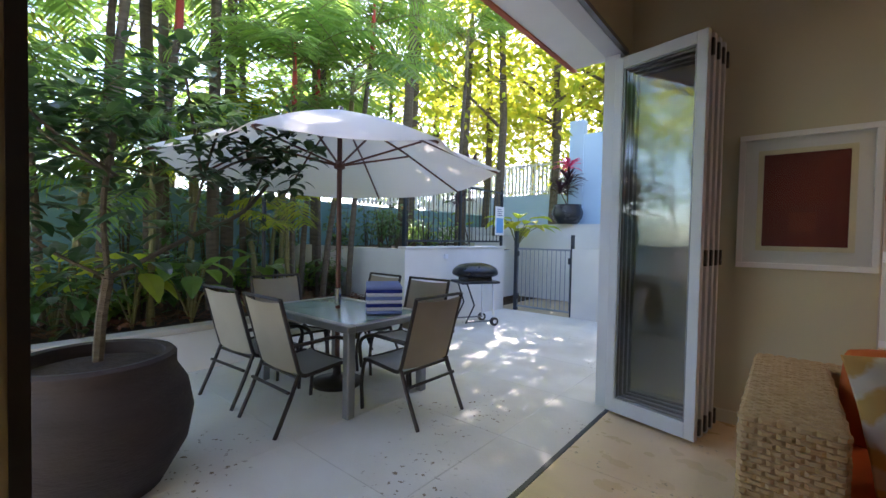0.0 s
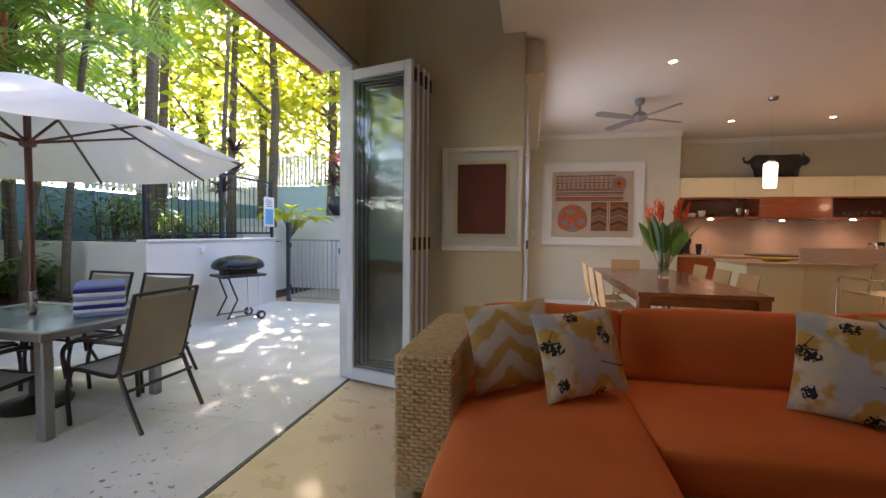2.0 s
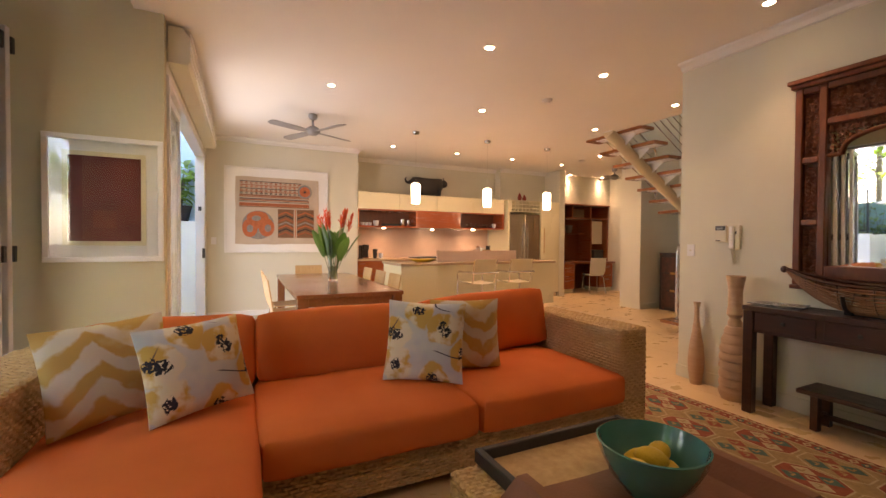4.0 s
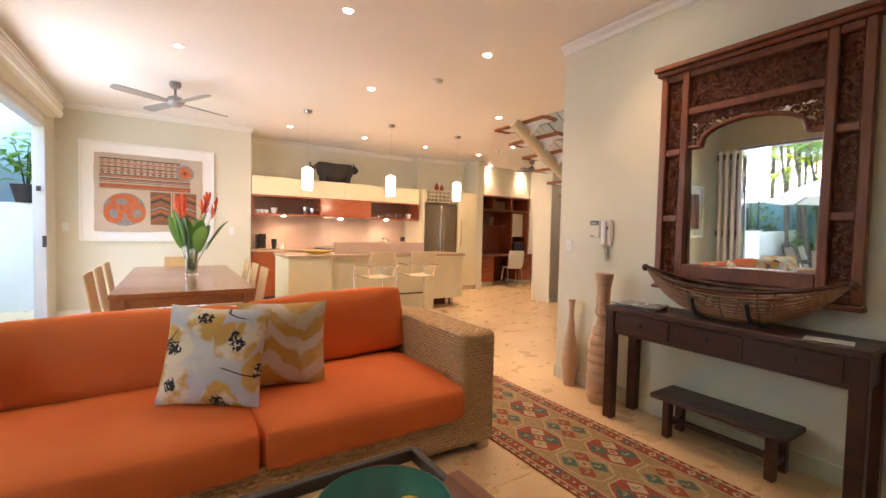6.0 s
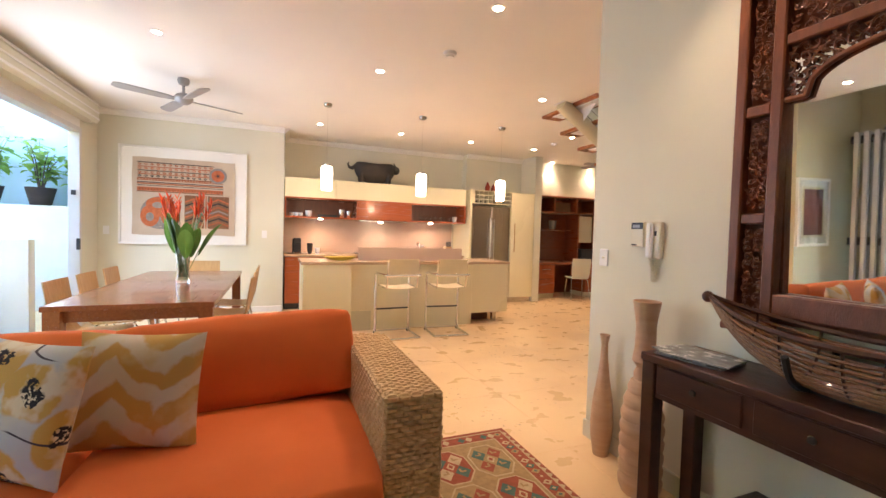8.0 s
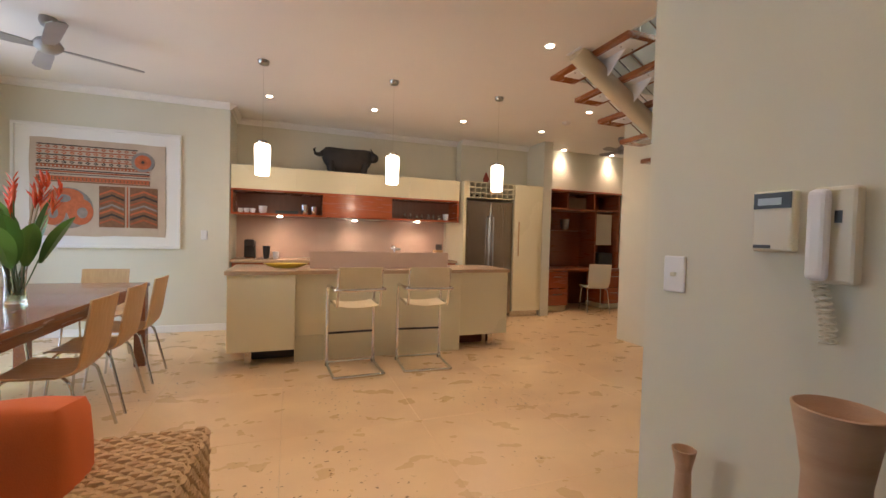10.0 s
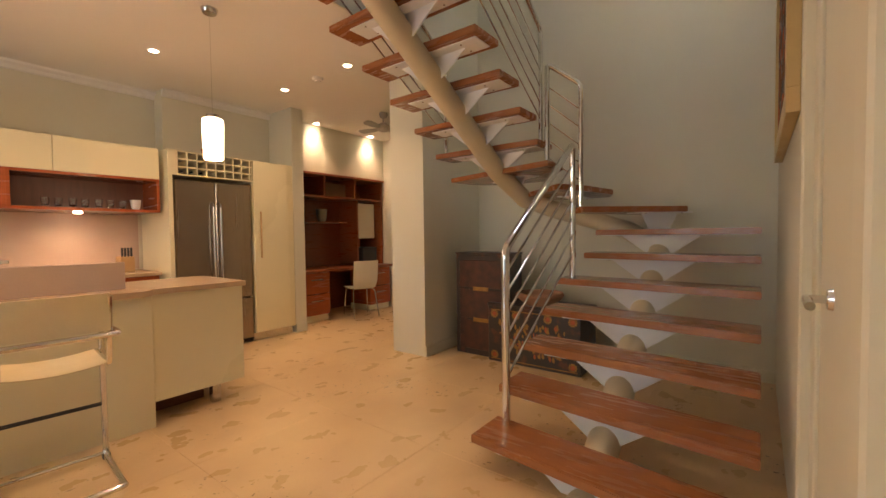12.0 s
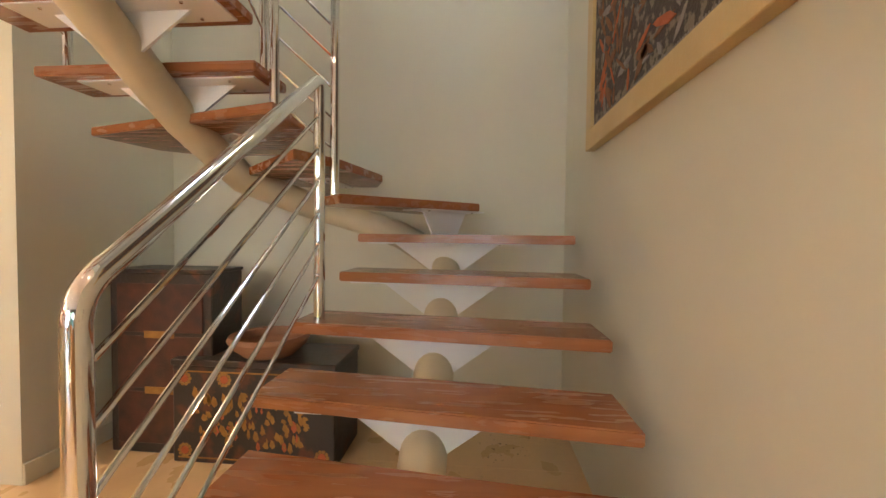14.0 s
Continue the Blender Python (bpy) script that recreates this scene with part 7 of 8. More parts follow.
def patio_chair(m):
    """Bronze tube frame with sling seat and back, curved arms; its sitter faces +y."""
    ob = thing("patio_chair", m, "bronze framed patio chair with beige sling back", "chair", "chairs round the patio table")
    for s in (-1, 1):
        x = 0.235 * s
        bm = bmesh.new()
        sweep(bm, bend([(x, 0.22, 0.0), (x, 0.235, 0.20), (x, 0.20, 0.37), (x, -0.16, 0.335), (x, -0.30, 0.85)], 0.06, 5), 0.0135, 8)
        part("side_tube", bm, BRONZE, ob, smooth=True)
        bm = bmesh.new()
        sweep(bm, bend([(x, -0.17, 0.36), (x, -0.235, 0.20), (x, -0.33, 0.0)], 0.12, 5), 0.0135, 8)
        part("rear_leg", bm, BRONZE, ob, smooth=True)
        bm = bmesh.new()
        sweep(bm, bend([(x * 1.08, -0.22, 0.55), (x * 1.12, 0.10, 0.565), (x * 1.10, 0.24, 0.50), (x, 0.235, 0.30)], 0.10, 5), 0.0135, 8)
        part("arm", bm, BRONZE, ob, smooth=True)
    for y, z in ((-0.30, 0.845), (-0.17, 0.335), (0.21, 0.36), (-0.24, 0.26)):
        bm = bmesh.new()
        rod(bm, (-0.235, y, z), (0.235, y, z), 0.011, seg=8)
        part("cross_bar", bm, BRONZE, ob, smooth=True)
    for nm, prof, mt in (("back_sling", [(-0.175, 0.365), (-0.215, 0.50), (-0.255, 0.66), (-0.298, 0.825)], SLING), ("seat_sling", [(0.215, 0.372), (0.05, 0.352), (-0.16, 0.342)], SEATSLING)):
        bm = bmesh.new()
        rows = [[bm.verts.new((0.222 * t / 4, y - 0.012 * (1 - (t / 4) ** 2), z - 0.012 * (1 - (t / 4) ** 2))) for t in range(-4, 5)] for y, z in prof]
        for a, b in zip(rows, rows[1:]):
            for k in range(8):
                bm.faces.new((a[k], a[k + 1], b[k + 1], b[k]))
        bmesh.ops.recalc_face_normals(bm, faces=bm.faces)
        bmesh.ops.solidify(bm, geom=bm.faces[:], thickness=0.004)
        part(nm, bm, mt, ob, smooth=True)
    return ob


pc = patio_chair(pose(-2.205, 2.26, 0))
for p in (pose(-2.845, 2.255, 0, 0, 0, 4), pose(-1.725, 2.82, 0, 0, 0, 90), pose(-3.13, 2.71, 0, 0, 0, -92), pose(-2.86, 3.32, 0, 0, 0, 178), pose(-2.23, 3.33, 0, 0, 0, 183)):
    copy_thing(pc, p)

# umbrella
UX, UY, UR, UZ, UT = -2.50, 2.77, 1.32, 1.755, 2.29
um = thing("patio_umbrella", pose(UX, UY, 0), "cream canvas market umbrella on a dark timber pole", "umbrella")
bm = bmesh.new()
rod(bm, (0, 0, 0.05), (0, 0, 2.24), 0.021, seg=14)
part("pole", bm, POLEWOOD, um, smooth=True)
bm = bmesh.new()
lathe(bm, [(0, 0), (0.20, 0), (0.21, 0.03), (0.06, 0.06), (0.035, 0.08), (0.03, 0.20), (0, 0.2)], seg=28)
part("base", bm, BRONZE, um, smooth=True)
bm = bmesh.new()
lathe(bm, [(0.022, 0.66), (0.027, 0.665), (0.027, 0.80), (0.022, 0.805)], seg=16)
part("sleeve", bm, STEEL, um, smooth=True)
bm = bmesh.new()
lathe(bm, [(0.022, 1.79), (0.045, 1.80), (0.048, 1.84), (0.022, 1.86)], seg=16)
part("runner_hub", bm, POLEWOOD, um, smooth=True)
bm = bmesh.new()
lathe(bm, [(0.01, 2.20), (0.03, 2.24), (0.022, 2.29), (0.028, 2.305), (0, 2.33)], seg=14)
part("finial", bm, STEEL, um, smooth=True)
ANG = [radians(34 + 45 * k) for k in range(8)]


def canopy_z(r):
    return UT - (UT - UZ) * (r / UR) + 0.025 * math.sin(math.pi * r / UR)


TILT = Matrix.Translation((0, 0, 2.0)) @ Matrix.Rotation(radians(3.0), 4, Vector((-0.56, -0.83, 0))) @ Matrix.Translation((0, 0, -2.0))   # the canopy leans a little
bm = bmesh.new()
NR, NS = 10, 6
ring = []
for i in range(NR + 1):
    r = UR * max(i / NR, 0.02)
    row = []
    for k in range(8):
        p, q = Vector((math.cos(ANG[k]), math.sin(ANG[k]), 0)) * r, Vector((math.cos(ANG[(k + 1) % 8]), math.sin(ANG[(k + 1) % 8]), 0)) * r
        for j in range(NS):
            s = j / NS
            v = p.lerp(q, s)
            sag = 0.035 * (r / UR) * 4 * s * (1 - s)
            v *= 1 - 0.03 * 4 * s * (1 - s) * (r / UR) ** 3
            row.append(bm.verts.new((v.x, v.y, canopy_z(r) - sag)))
    ring.append(row)
for a, b in zip(ring, ring[1:]):
    for k in range(len(a)):
        bm.faces.new((a[k], b[k], b[(k + 1) % len(a)], a[(k + 1) % len(a)]))
bm.faces.new(ring[0])
bmesh.ops.recalc_face_normals(bm, faces=bm.faces)
bmesh.ops.solidify(bm, geom=bm.faces[:], thickness=0.003)
bmesh.ops.transform(bm, matrix=TILT, verts=bm.verts)
CANOPY = bpy.data.materials.new("canopy_cloth")
CANOPY.use_nodes = True
nd, ln, bsdf = nodes_of(CANOPY)
bsdf.inputs["Base Color"].default_value, bsdf.inputs["Roughness"].default_value = (0.82, 0.80, 0.76, 1), 0.9
tr, sh = nd.new("ShaderNodeBsdfTranslucent"), nd.new("ShaderNodeMixShader")
tr.inputs[0].default_value = (0.82, 0.79, 0.74, 1)
wv, bp = nd.new("ShaderNodeTexNoise"), nd.new("ShaderNodeBump")
wv.inputs["Scale"].default_value = 9
bp.inputs["Strength"].default_value, bp.inputs["Distance"].default_value = 0.2, 0.03
ln.new(wv.outputs[0], bp.inputs["Height"])
ln.new(bp.outputs[0], bsdf.inputs["Normal"])
sh.inputs[0].default_value = 0.55
ln.new(bsdf.outputs[0], sh.inputs[1])
ln.new(tr.outputs[0], sh.inputs[2])
ln.new(sh.outputs[0], nd["Material Output"].inputs[0])
part("canopy", bm, CANOPY, um, smooth=True)
for a in ANG:
    d = Vector((math.cos(a), math.sin(a), 0))
    bm = bmesh.new()
    sweep(bm, [d * 0.03 + Vector((0, 0, UT - 0.03)), d * UR * 0.5 + Vector((0, 0, canopy_z(UR * .5) - 0.02)), d * UR * 0.985 + Vector((0, 0, UZ - 0.016))], 0.0095, 6)
    bmesh.ops.transform(bm, matrix=TILT, verts=bm.verts)
    rb = part("rib", bm, POLEWOOD, um)
    bm = bmesh.new()
    rod(bm, d * 0.04 + Vector((0, 0, 1.83)), d * UR * 0.52 + Vector((0, 0, canopy_z(UR * .52) - 0.03)), 0.009, seg=6)
    bmesh.ops.transform(bm, matrix=TILT, verts=bm.verts)
    part("strut", bm, POLEWOOD, rb)

# folded towels
TOW_B, TOW_W = mat("blue_terry", (0.018, 0.034, 0.26), (0.014, 0.026, 0.20), 60, 0.95, bump=0.6, fine=300, dist=0.004), mat("white_terry", (0.76, 0.78, 0.84), (0.68, 0.70, 0.78), 60, 0.95, bump=0.6, fine=300, dist=0.004)
TOW_L = mat("pale_blue_terry", (0.22, 0.28, 0.56), (0.18, 0.24, 0.50), 60, 0.95, bump=0.6, fine=300, dist=0.004)
tw = thing("folded_towel", pose(-2.15, 2.96, TZ - 0.004, 0, 0, -40), "folded blue and white striped towel on the patio table", "towel")
stripes = (TOW_L, TOW_W, TOW_B, TOW_W, TOW_L, TOW_W, TOW_B, TOW_L)
for k, m in enumerate(stripes):
    bm = bmesh.new()
    z = 0.004 + k * 0.0275
    box(bm, -0.20 + 0.003 * (k % 3), -0.14, z, 0.20 - 0.004 * (k % 2), 0.14, z + 0.027, 0.011, 3)
    part("stripe", bm, m, tw, smooth=True)

# barbecue on its trolley
bq = thing("barbecue", pose(-3.08, 5.58, 0, 0, 0, 62), "black covered portable barbecue on a wheeled trolley", "barbecue")
COVER = mat("black_vinyl", (0.007, 0.008, 0.011), (0.011, 0.012, 0.016), 6, 0.3, bump=0.3, fine=18)
bm = bmesh.new()
bmesh.ops.create_uvsphere(bm, u_segments=24, v_segments=14, radius=1)
for vtx in bm.verts:
    p = vtx.co
    vtx.co = Vector((math.copysign(abs(p.x) ** 0.8, p.x) * 0.34, math.copysign(abs(p.y) ** 0.8, p.y) * 0.24, 0.74 + p.z * (0.15 if p.z > 0 else 0.07) + 0.008 * noise.noise(p * 3)))
part("cover", bm, COVER, bq, smooth=True)
solid("tray", -0.30, -0.21, 0.60, 0.30, 0.21, 0.635, BLACK, parent=bq, bevel=0.01)
solid("cradle", -0.20, -0.15, 0.635, 0.20, 0.15, 0.69, BLACK, parent=bq, bevel=0.01)
for sx, mt in ((-1, BLACK), (1, PLASTICW)):
    for sy in (-1, 1):
        bm = bmesh.new()
        sweep(bm, [(0.20 * sx, 0.16 * sy, 0.60), (0.15 * sx + 0.06, 0.17 * sy, 0.30), (0.22 * sx, 0.17 * sy, 0.05)], 0.012, 8)
        part("leg", bm, mt, bq, smooth=True)
for z in (0.06,):
    for sy in (-1, 1):
        solid("base_rail", -0.22, 0.17 * sy - 0.01, z, 0.22, 0.17 * sy + 0.01, z + 0.02, GREYALU, parent=bq)
for sy in (-1, 1):
    bm = bmesh.new()
    rod(bm, (0.22, 0.19 * sy - 0.02, 0.06), (0.22, 0.19 * sy + 0.02, 0.06), 0.06, seg=22)
    w = part("wheel", bm, BLACK, bq, smooth=True)
    bm = bmesh.new()
    rod(bm, (0.22, 0.19 * sy - 0.023, 0.06), (0.22, 0.19 * sy + 0.023, 0.06), 0.028, seg=16)
    part("hub_cap", bm, PLASTICW, w, smooth=True)

# garden lamp post
lp = thing("garden_lamp", pose(-4.25, 3.02, 0.36), "dark garden lamp post with a glass lantern", "garden lamp")
bm = bmesh.new()
rod(bm, (0, 0, 0), (0, 0, 1.30), 0.022, seg=12)
part("post", bm, FENCEBLACK, lp, smooth=True)
solid("collar", -0.055, -0.055, 1.30, 0.055, 0.055, 1.325, STEEL, parent=lp)
solid("lantern", -0.04, -0.04, 1.325, 0.04, 0.04, 1.43, PANE, parent=lp)
solid("lantern_cap", -0.055, -0.055, 1.43, 0.055, 0.055, 1.455, STEEL, parent=lp, bevel=0.006)
lp2 = thing("garden_post", pose(-3.96, 5.0, 1.04), "dark steel post in the raised bed", "post")
solid("post", -0.022, -0.022, 0, 0.022, 0.022, 0.62, FENCEBLACK, parent=lp2)
solid("brass_cap", -0.05, -0.03, 0.60, 0.05, 0.03, 0.65, BRASS, parent=lp2, bevel=0.008)

# ---- plants ----
rnd = random.Random(77)


def frond(bm, bmr, base, yaw, length, lift, droop, width=0.30, pairs=22, r0=0.010):
    """A feather palm leaf: an arching rib with pairs of narrow hanging leaflets."""
    base = Vector(base)
    d = Vector((math.cos(yaw), math.sin(yaw), 0))
    pts = []
    n = 10
    for i in range(n + 1):
        s = i / n
        pts.append(base + d * length * (s - 0.12 * s * s) * math.cos(lift * (1 - 0.4 * s)) + Vector((0, 0, length * (math.sin(lift) * s - droop * s * s))))
    sweep(bmr, pts, [r0 * (1 - 0.85 * i / n) for i in range(n + 1)], 4)
    for i in range(pairs):
        s = 0.16 + 0.84 * (i + 0.5) / pairs
        k = min(n - 1, int(s * n))
        p = pts[k].lerp(pts[k + 1], s * n - k)
        t = (pts[k + 1] - pts[k]).normalized()
        side = t.cross(Vector((0, 0, 1))).normalized()
        L = width * math.sin(math.pi * min(1, 0.12 + s * 0.80)) ** 0.7 * rnd.uniform(0.85, 1.1)
        for sg in (-1, 1):
            tip = p + side * sg * L * 0.86 + t * L * 0.45 + Vector((0, 0, -L * rnd.uniform(0.25, 0.6)))
            mid = p.lerp(tip, 0.5) + Vector((0, 0, L * 0.10))
            w = 0.014 + 0.012 * L
            nrm = t * w
            a, b = bm.verts.new(p - nrm * 0.6), bm.verts.new(p + nrm * 0.6)
            c, e = bm.verts.new(mid - nrm), bm.verts.new(mid + nrm)
            f = bm.verts.new(tip)
            bm.faces.new((a, b, e, c))
            bm.faces.new((c, e, f))


def palm(x, y, z, h, r, lean=(0, 0), fronds=9, flen=1.5, shaft=GREENCANE, bark=BARK, leaf=None, label="feather palm with a slender ringed trunk"):
    ob = thing("palm", pose(x, y, z), label, "palm", "garden palms")
    bm = bmesh.new()
    n = 16
    pts = [(lean[0] * (i / n) ** 1.5, lean[1] * (i / n) ** 1.5, h * i / n) for i in range(n + 1)]
    sweep(bm, pts, [r * (1.25 - 0.35 * i / n) * (1.05 if i % 2 else 0.97) for i in range(n + 1)], 9)
    part("trunk", bm, bark, ob, smooth=True)
    top = Vector(pts[-1])
    bm = bmesh.new()
    sweep(bm, [top, top + Vector((lean[0] * .05, lean[1] * .05, 0.35)), top + Vector((lean[0] * .1, lean[1] * .1, 0.75))], [r * 1.15, r * 1.0, r * 0.4], 8)
    part("crown_shaft", bm, shaft, ob, smooth=True)
    bml, bmr = bmesh.new(), bmesh.new()
    c = top + Vector((lean[0] * .1, lean[1] * .1, 0.70))
    for k in range(fronds):
        frond(bml, bmr, c - Vector((0, 0, 0.15 * (k % 3))), k * 2.4 + rnd.uniform(-.3, .3), flen * rnd.uniform(0.8, 1.1), radians(rnd.uniform(15, 62)), rnd.uniform(0.3, 0.75), 0.2 * flen + 0.10)
    part("fronds", bml, leaf or LEAF_MID, ob)
    part("frond_ribs", bmr, GREENCANE, ob)
    return ob


def bush(name, x, y, z, r, h, n, material, label, leaf=0.10, wide=0.3, cat="shrub", stems=6):
    """A leafy shrub: a few stems with blades set round them, ragged outline."""
    ob = thing(name, pose(x, y, z), label, cat, cat + "s in the garden")
    bms, bml = bmesh.new(), bmesh.new()
    ends = []
    for k in range(stems):
        a = k * 2.4 + rnd.uniform(-.4, .4)
        q = rnd.uniform(0.35, 1)
        tip = Vector((r * q * math.cos(a), r * q * math.sin(a), h * rnd.uniform(0.6, 1)))
        sweep(bms, [(0.02 * math.cos(a), 0.02 * math.sin(a), 0), tip * 0.5 + Vector((0, 0, h * 0.12)), tip], [0.010, 0.007, 0.003], 5)
        ends.append(tip)
    for k in range(n):
        e = rnd.choice(ends)
        p = e * rnd.uniform(0.3, 1.0) + Vector((rnd.gauss(0, r * .18), rnd.gauss(0, r * .18), rnd.gauss(0, h * .08)))
        p.z = max(p.z, 0.03)
        a, l = rnd.uniform(0, 6.28), leaf * rnd.uniform(0.7, 1.3)
        blade(bml, p, p + Vector((l * math.cos(a), l * math.sin(a), l * rnd.uniform(-0.5, 0.7))), l * wide, l * 0.3, 3)
    part("stalk", bms, BARK, ob)
    part("leaves", bml, material, ob)
    return ob


def cordyline(x, y, z, h, material, label, heads=3, leaf=0.38):
    ob = thing("cordyline", pose(x, y, z), label, "plant", "cordylines")
    bms, bml = bmesh.new(), bmesh.new()
    for k in range(heads):
        a = k * 2.2
        top = Vector((0.12 * math.cos(a) * k, 0.12 * math.sin(a) * k, h * (1 - 0.22 * k)))
        sweep(bms, [(0.01 * k, 0, 0), top * 0.6, top], 0.011, 6)
        for j in range(26):
            b = j * 2.4
            up = rnd.uniform(-0.15, 0.9)
            blade(bml, top - Vector((0, 0, 0.10 * rnd.random())), top + Vector((leaf * math.cos(b) * math.cos(up), leaf * math.sin(b) * math.cos(up), leaf * math.sin(up))), 0.028, 0.10, 5)
    part("stalk", bms, BARK, ob)
    part("leaves", bml, material, ob)


def big_leaves(x, y, z, r, h, n, label, material=None):
    ob = thing("broadleaf_plant", pose(x, y, z), label, "plant", "broadleaf plants")
    bms, bml = bmesh.new(), bmesh.new()
    for k in range(n):
        a = k * 2.4 + rnd.uniform(-.3, .3)
        q = rnd.uniform(0.3, 1)
        base = Vector((r * 0.5 * q * math.cos(a), r * 0.5 * q * math.sin(a), h * rnd.uniform(0.45, 0.8)))
        tip = base + Vector((r * 0.6 * math.cos(a), r * 0.6 * math.sin(a), h * rnd.uniform(-0.15, 0.3)))
        sweep(bms, [(0, 0, 0), base * 0.5 + Vector((0, 0, 0.1 * h)), base], 0.008, 5)
        blade(bml, base, tip, 0.28 * (tip - base).length, 0.12, 6)
    part("stalk", bms, GREENCANE, ob)
    part("leaves", bml, material or LEAF_MID, ob)


# palms, near bed to back bed
for x, y, h, r, lx, ly, fl, sh in (
        (-4.35, 1.55, 3.2, 0.055, 0.1, 0.2, 1.5, GREENCANE), (-4.55, 1.20, 2.6, 0.035, -0.2, -0.1, 1.2, REDSHAFT), (-4.30, 0.95, 2.9, 0.035, 0.2, 0.1, 1.2, REDSHAFT),
        (-5.05, 1.70, 3.6, 0.05, 0.1, 0.1, 1.5, GREENCANE), (-5.45, 2.25, 4.4, 0.085, 0.1, -0.1, 1.9, GREENCANE), (-4.75, 2.05, 3.0, 0.05, 0.2, 0.2, 1.3, REDSHAFT),
        (-4.65, 2.62, 4.6, 0.075, -0.1, 0.1, 1.8, GREENCANE), (-5.3, 3.05, 5.0, 0.085, 0.0, 0.1, 2.0, GREENCANE), (-5.9, 3.55, 4.4, 0.06, -0.1, 0.0, 1.8, GREENCANE),
        (-4.55, 3.55, 2.5, 0.04, 0.2, -0.1, 1.7, REDSHAFT), (-4.75, 3.80, 2.7, 0.045, -0.1, 0.3, 1.8, REDSHAFT), (-4.45, 3.95, 2.4, 0.045, 0.3, 0.2, 1.7, GREENCANE),
        (-4.85, 4.15, 3.1, 0.05, -0.3, 0.1, 1.9, GREENCANE), (-4.35, 4.30, 3.4, 0.045, 0.2, 0.2, 1.6, REDSHAFT), (-5.25, 4.35, 4.2, 0.06, 0.1, 0.1, 1.9, GREENCANE),
        (-6.15, 4.9, 5.0, 0.07, 0.1, 0.0, 2.0, GREENCANE), (-5.35, 0.55, 3.6, 0.06, 0.1, 0.1, 1.6, GREENCANE), (-4.6, 0.3, 2.8, 0.04, 0.1, -0.1, 1.3, REDSHAFT),
        (-5.9, 1.2, 4.6, 0.08, 0.0, 0.0, 1.9, GREENCANE), (-6.2, 2.6, 5.2, 0.08, 0.0, 0.0, 2.0, GREENCANE)):
    palm(x, y, 0.34, h, r * 0.75, (lx, ly), 11, fl, sh)
for x, y, h, r, fl in ((-5.0, 6.0, 4.2, 0.11, 2.0), (-5.8, 7.0, 4.8, 0.09, 2.0), (-5.4, 8.3, 4.6, 0.09, 2.1), (-4.7, 7.2, 3.6, 0.05, 1.6)):
    palm(x, y, 1.0, h, r * 0.75, (0.1, 0.1), 10, fl)


def tree(x, y, z, h, r, crown_r, leaves, material, label, leaf=0.16):
    """A forked trunk with limbs and a loose crown of separate leaves in ragged clumps."""
    ob = thing("tree", pose(x, y, z), label, "tree", "trees behind the garden")
    bms, bml = bmesh.new(), bmesh.new()
    sweep(bms, [(0, 0, 0), (0.1, 0.05, h * .3), (-0.05, 0.1, h * .6), (0.05, 0, h)], [r, r * .8, r * .6, r * .25], 8)
    tips = []
    for k in range(11):
        a, z0 = k * 2.4, h * rnd.uniform(0.28, 0.92)
        e = Vector((crown_r * rnd.uniform(0.5, 1) * math.cos(a), crown_r * rnd.uniform(0.5, 1) * math.sin(a), z0 + rnd.uniform(0.2, 1.2)))
        sweep(bms, [(0, 0, z0), e * 0.5 + Vector((0, 0, z0 * 0.5 + 0.15)), e], [r * .4, r * .25, r * .08], 5)
        tips += [e, e * 0.7 + Vector((0, 0, z0 * 0.3))]
    for k in range(leaves):
        e = rnd.choice(tips)
        p = e + Vector((rnd.gauss(0, crown_r * .27), rnd.gauss(0, crown_r * .27), rnd.gauss(0, crown_r * .24)))
        a, l = rnd.uniform(0, 6.28), leaf * rnd.uniform(0.6, 1.3)
        d = Vector((math.cos(a), math.sin(a), rnd.uniform(-0.9, 0.4))) * l
        s = d.cross(Vector((rnd.uniform(-1, 1), rnd.uniform(-1, 1), 1))).normalized() * l * 0.24
        v = [bm_v for bm_v in (bml.verts.new(p), bml.verts.new(p + d * 0.45 + s), bml.verts.new(p + d), bml.verts.new(p + d * 0.45 - s))]
        bml.faces.new(v)
    part("trunk", bms, BARK, ob, smooth=True)
    part("crown", bml, material, ob)


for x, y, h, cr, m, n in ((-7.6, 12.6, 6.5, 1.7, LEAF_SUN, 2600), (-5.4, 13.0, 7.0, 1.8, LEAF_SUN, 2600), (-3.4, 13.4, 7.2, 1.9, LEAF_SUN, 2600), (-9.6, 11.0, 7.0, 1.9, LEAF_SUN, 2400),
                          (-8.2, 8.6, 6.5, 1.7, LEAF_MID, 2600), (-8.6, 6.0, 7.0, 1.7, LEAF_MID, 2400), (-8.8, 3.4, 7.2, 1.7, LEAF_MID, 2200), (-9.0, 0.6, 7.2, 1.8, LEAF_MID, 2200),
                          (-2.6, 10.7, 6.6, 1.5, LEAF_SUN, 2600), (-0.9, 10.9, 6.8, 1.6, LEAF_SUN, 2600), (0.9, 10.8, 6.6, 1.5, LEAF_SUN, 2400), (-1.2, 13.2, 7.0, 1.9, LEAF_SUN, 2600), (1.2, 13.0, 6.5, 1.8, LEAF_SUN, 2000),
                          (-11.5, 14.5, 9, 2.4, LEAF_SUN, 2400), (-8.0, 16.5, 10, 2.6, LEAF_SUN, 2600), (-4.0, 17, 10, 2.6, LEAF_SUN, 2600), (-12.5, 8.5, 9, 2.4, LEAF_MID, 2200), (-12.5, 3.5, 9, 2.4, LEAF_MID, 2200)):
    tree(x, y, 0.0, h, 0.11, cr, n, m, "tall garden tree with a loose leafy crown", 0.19)
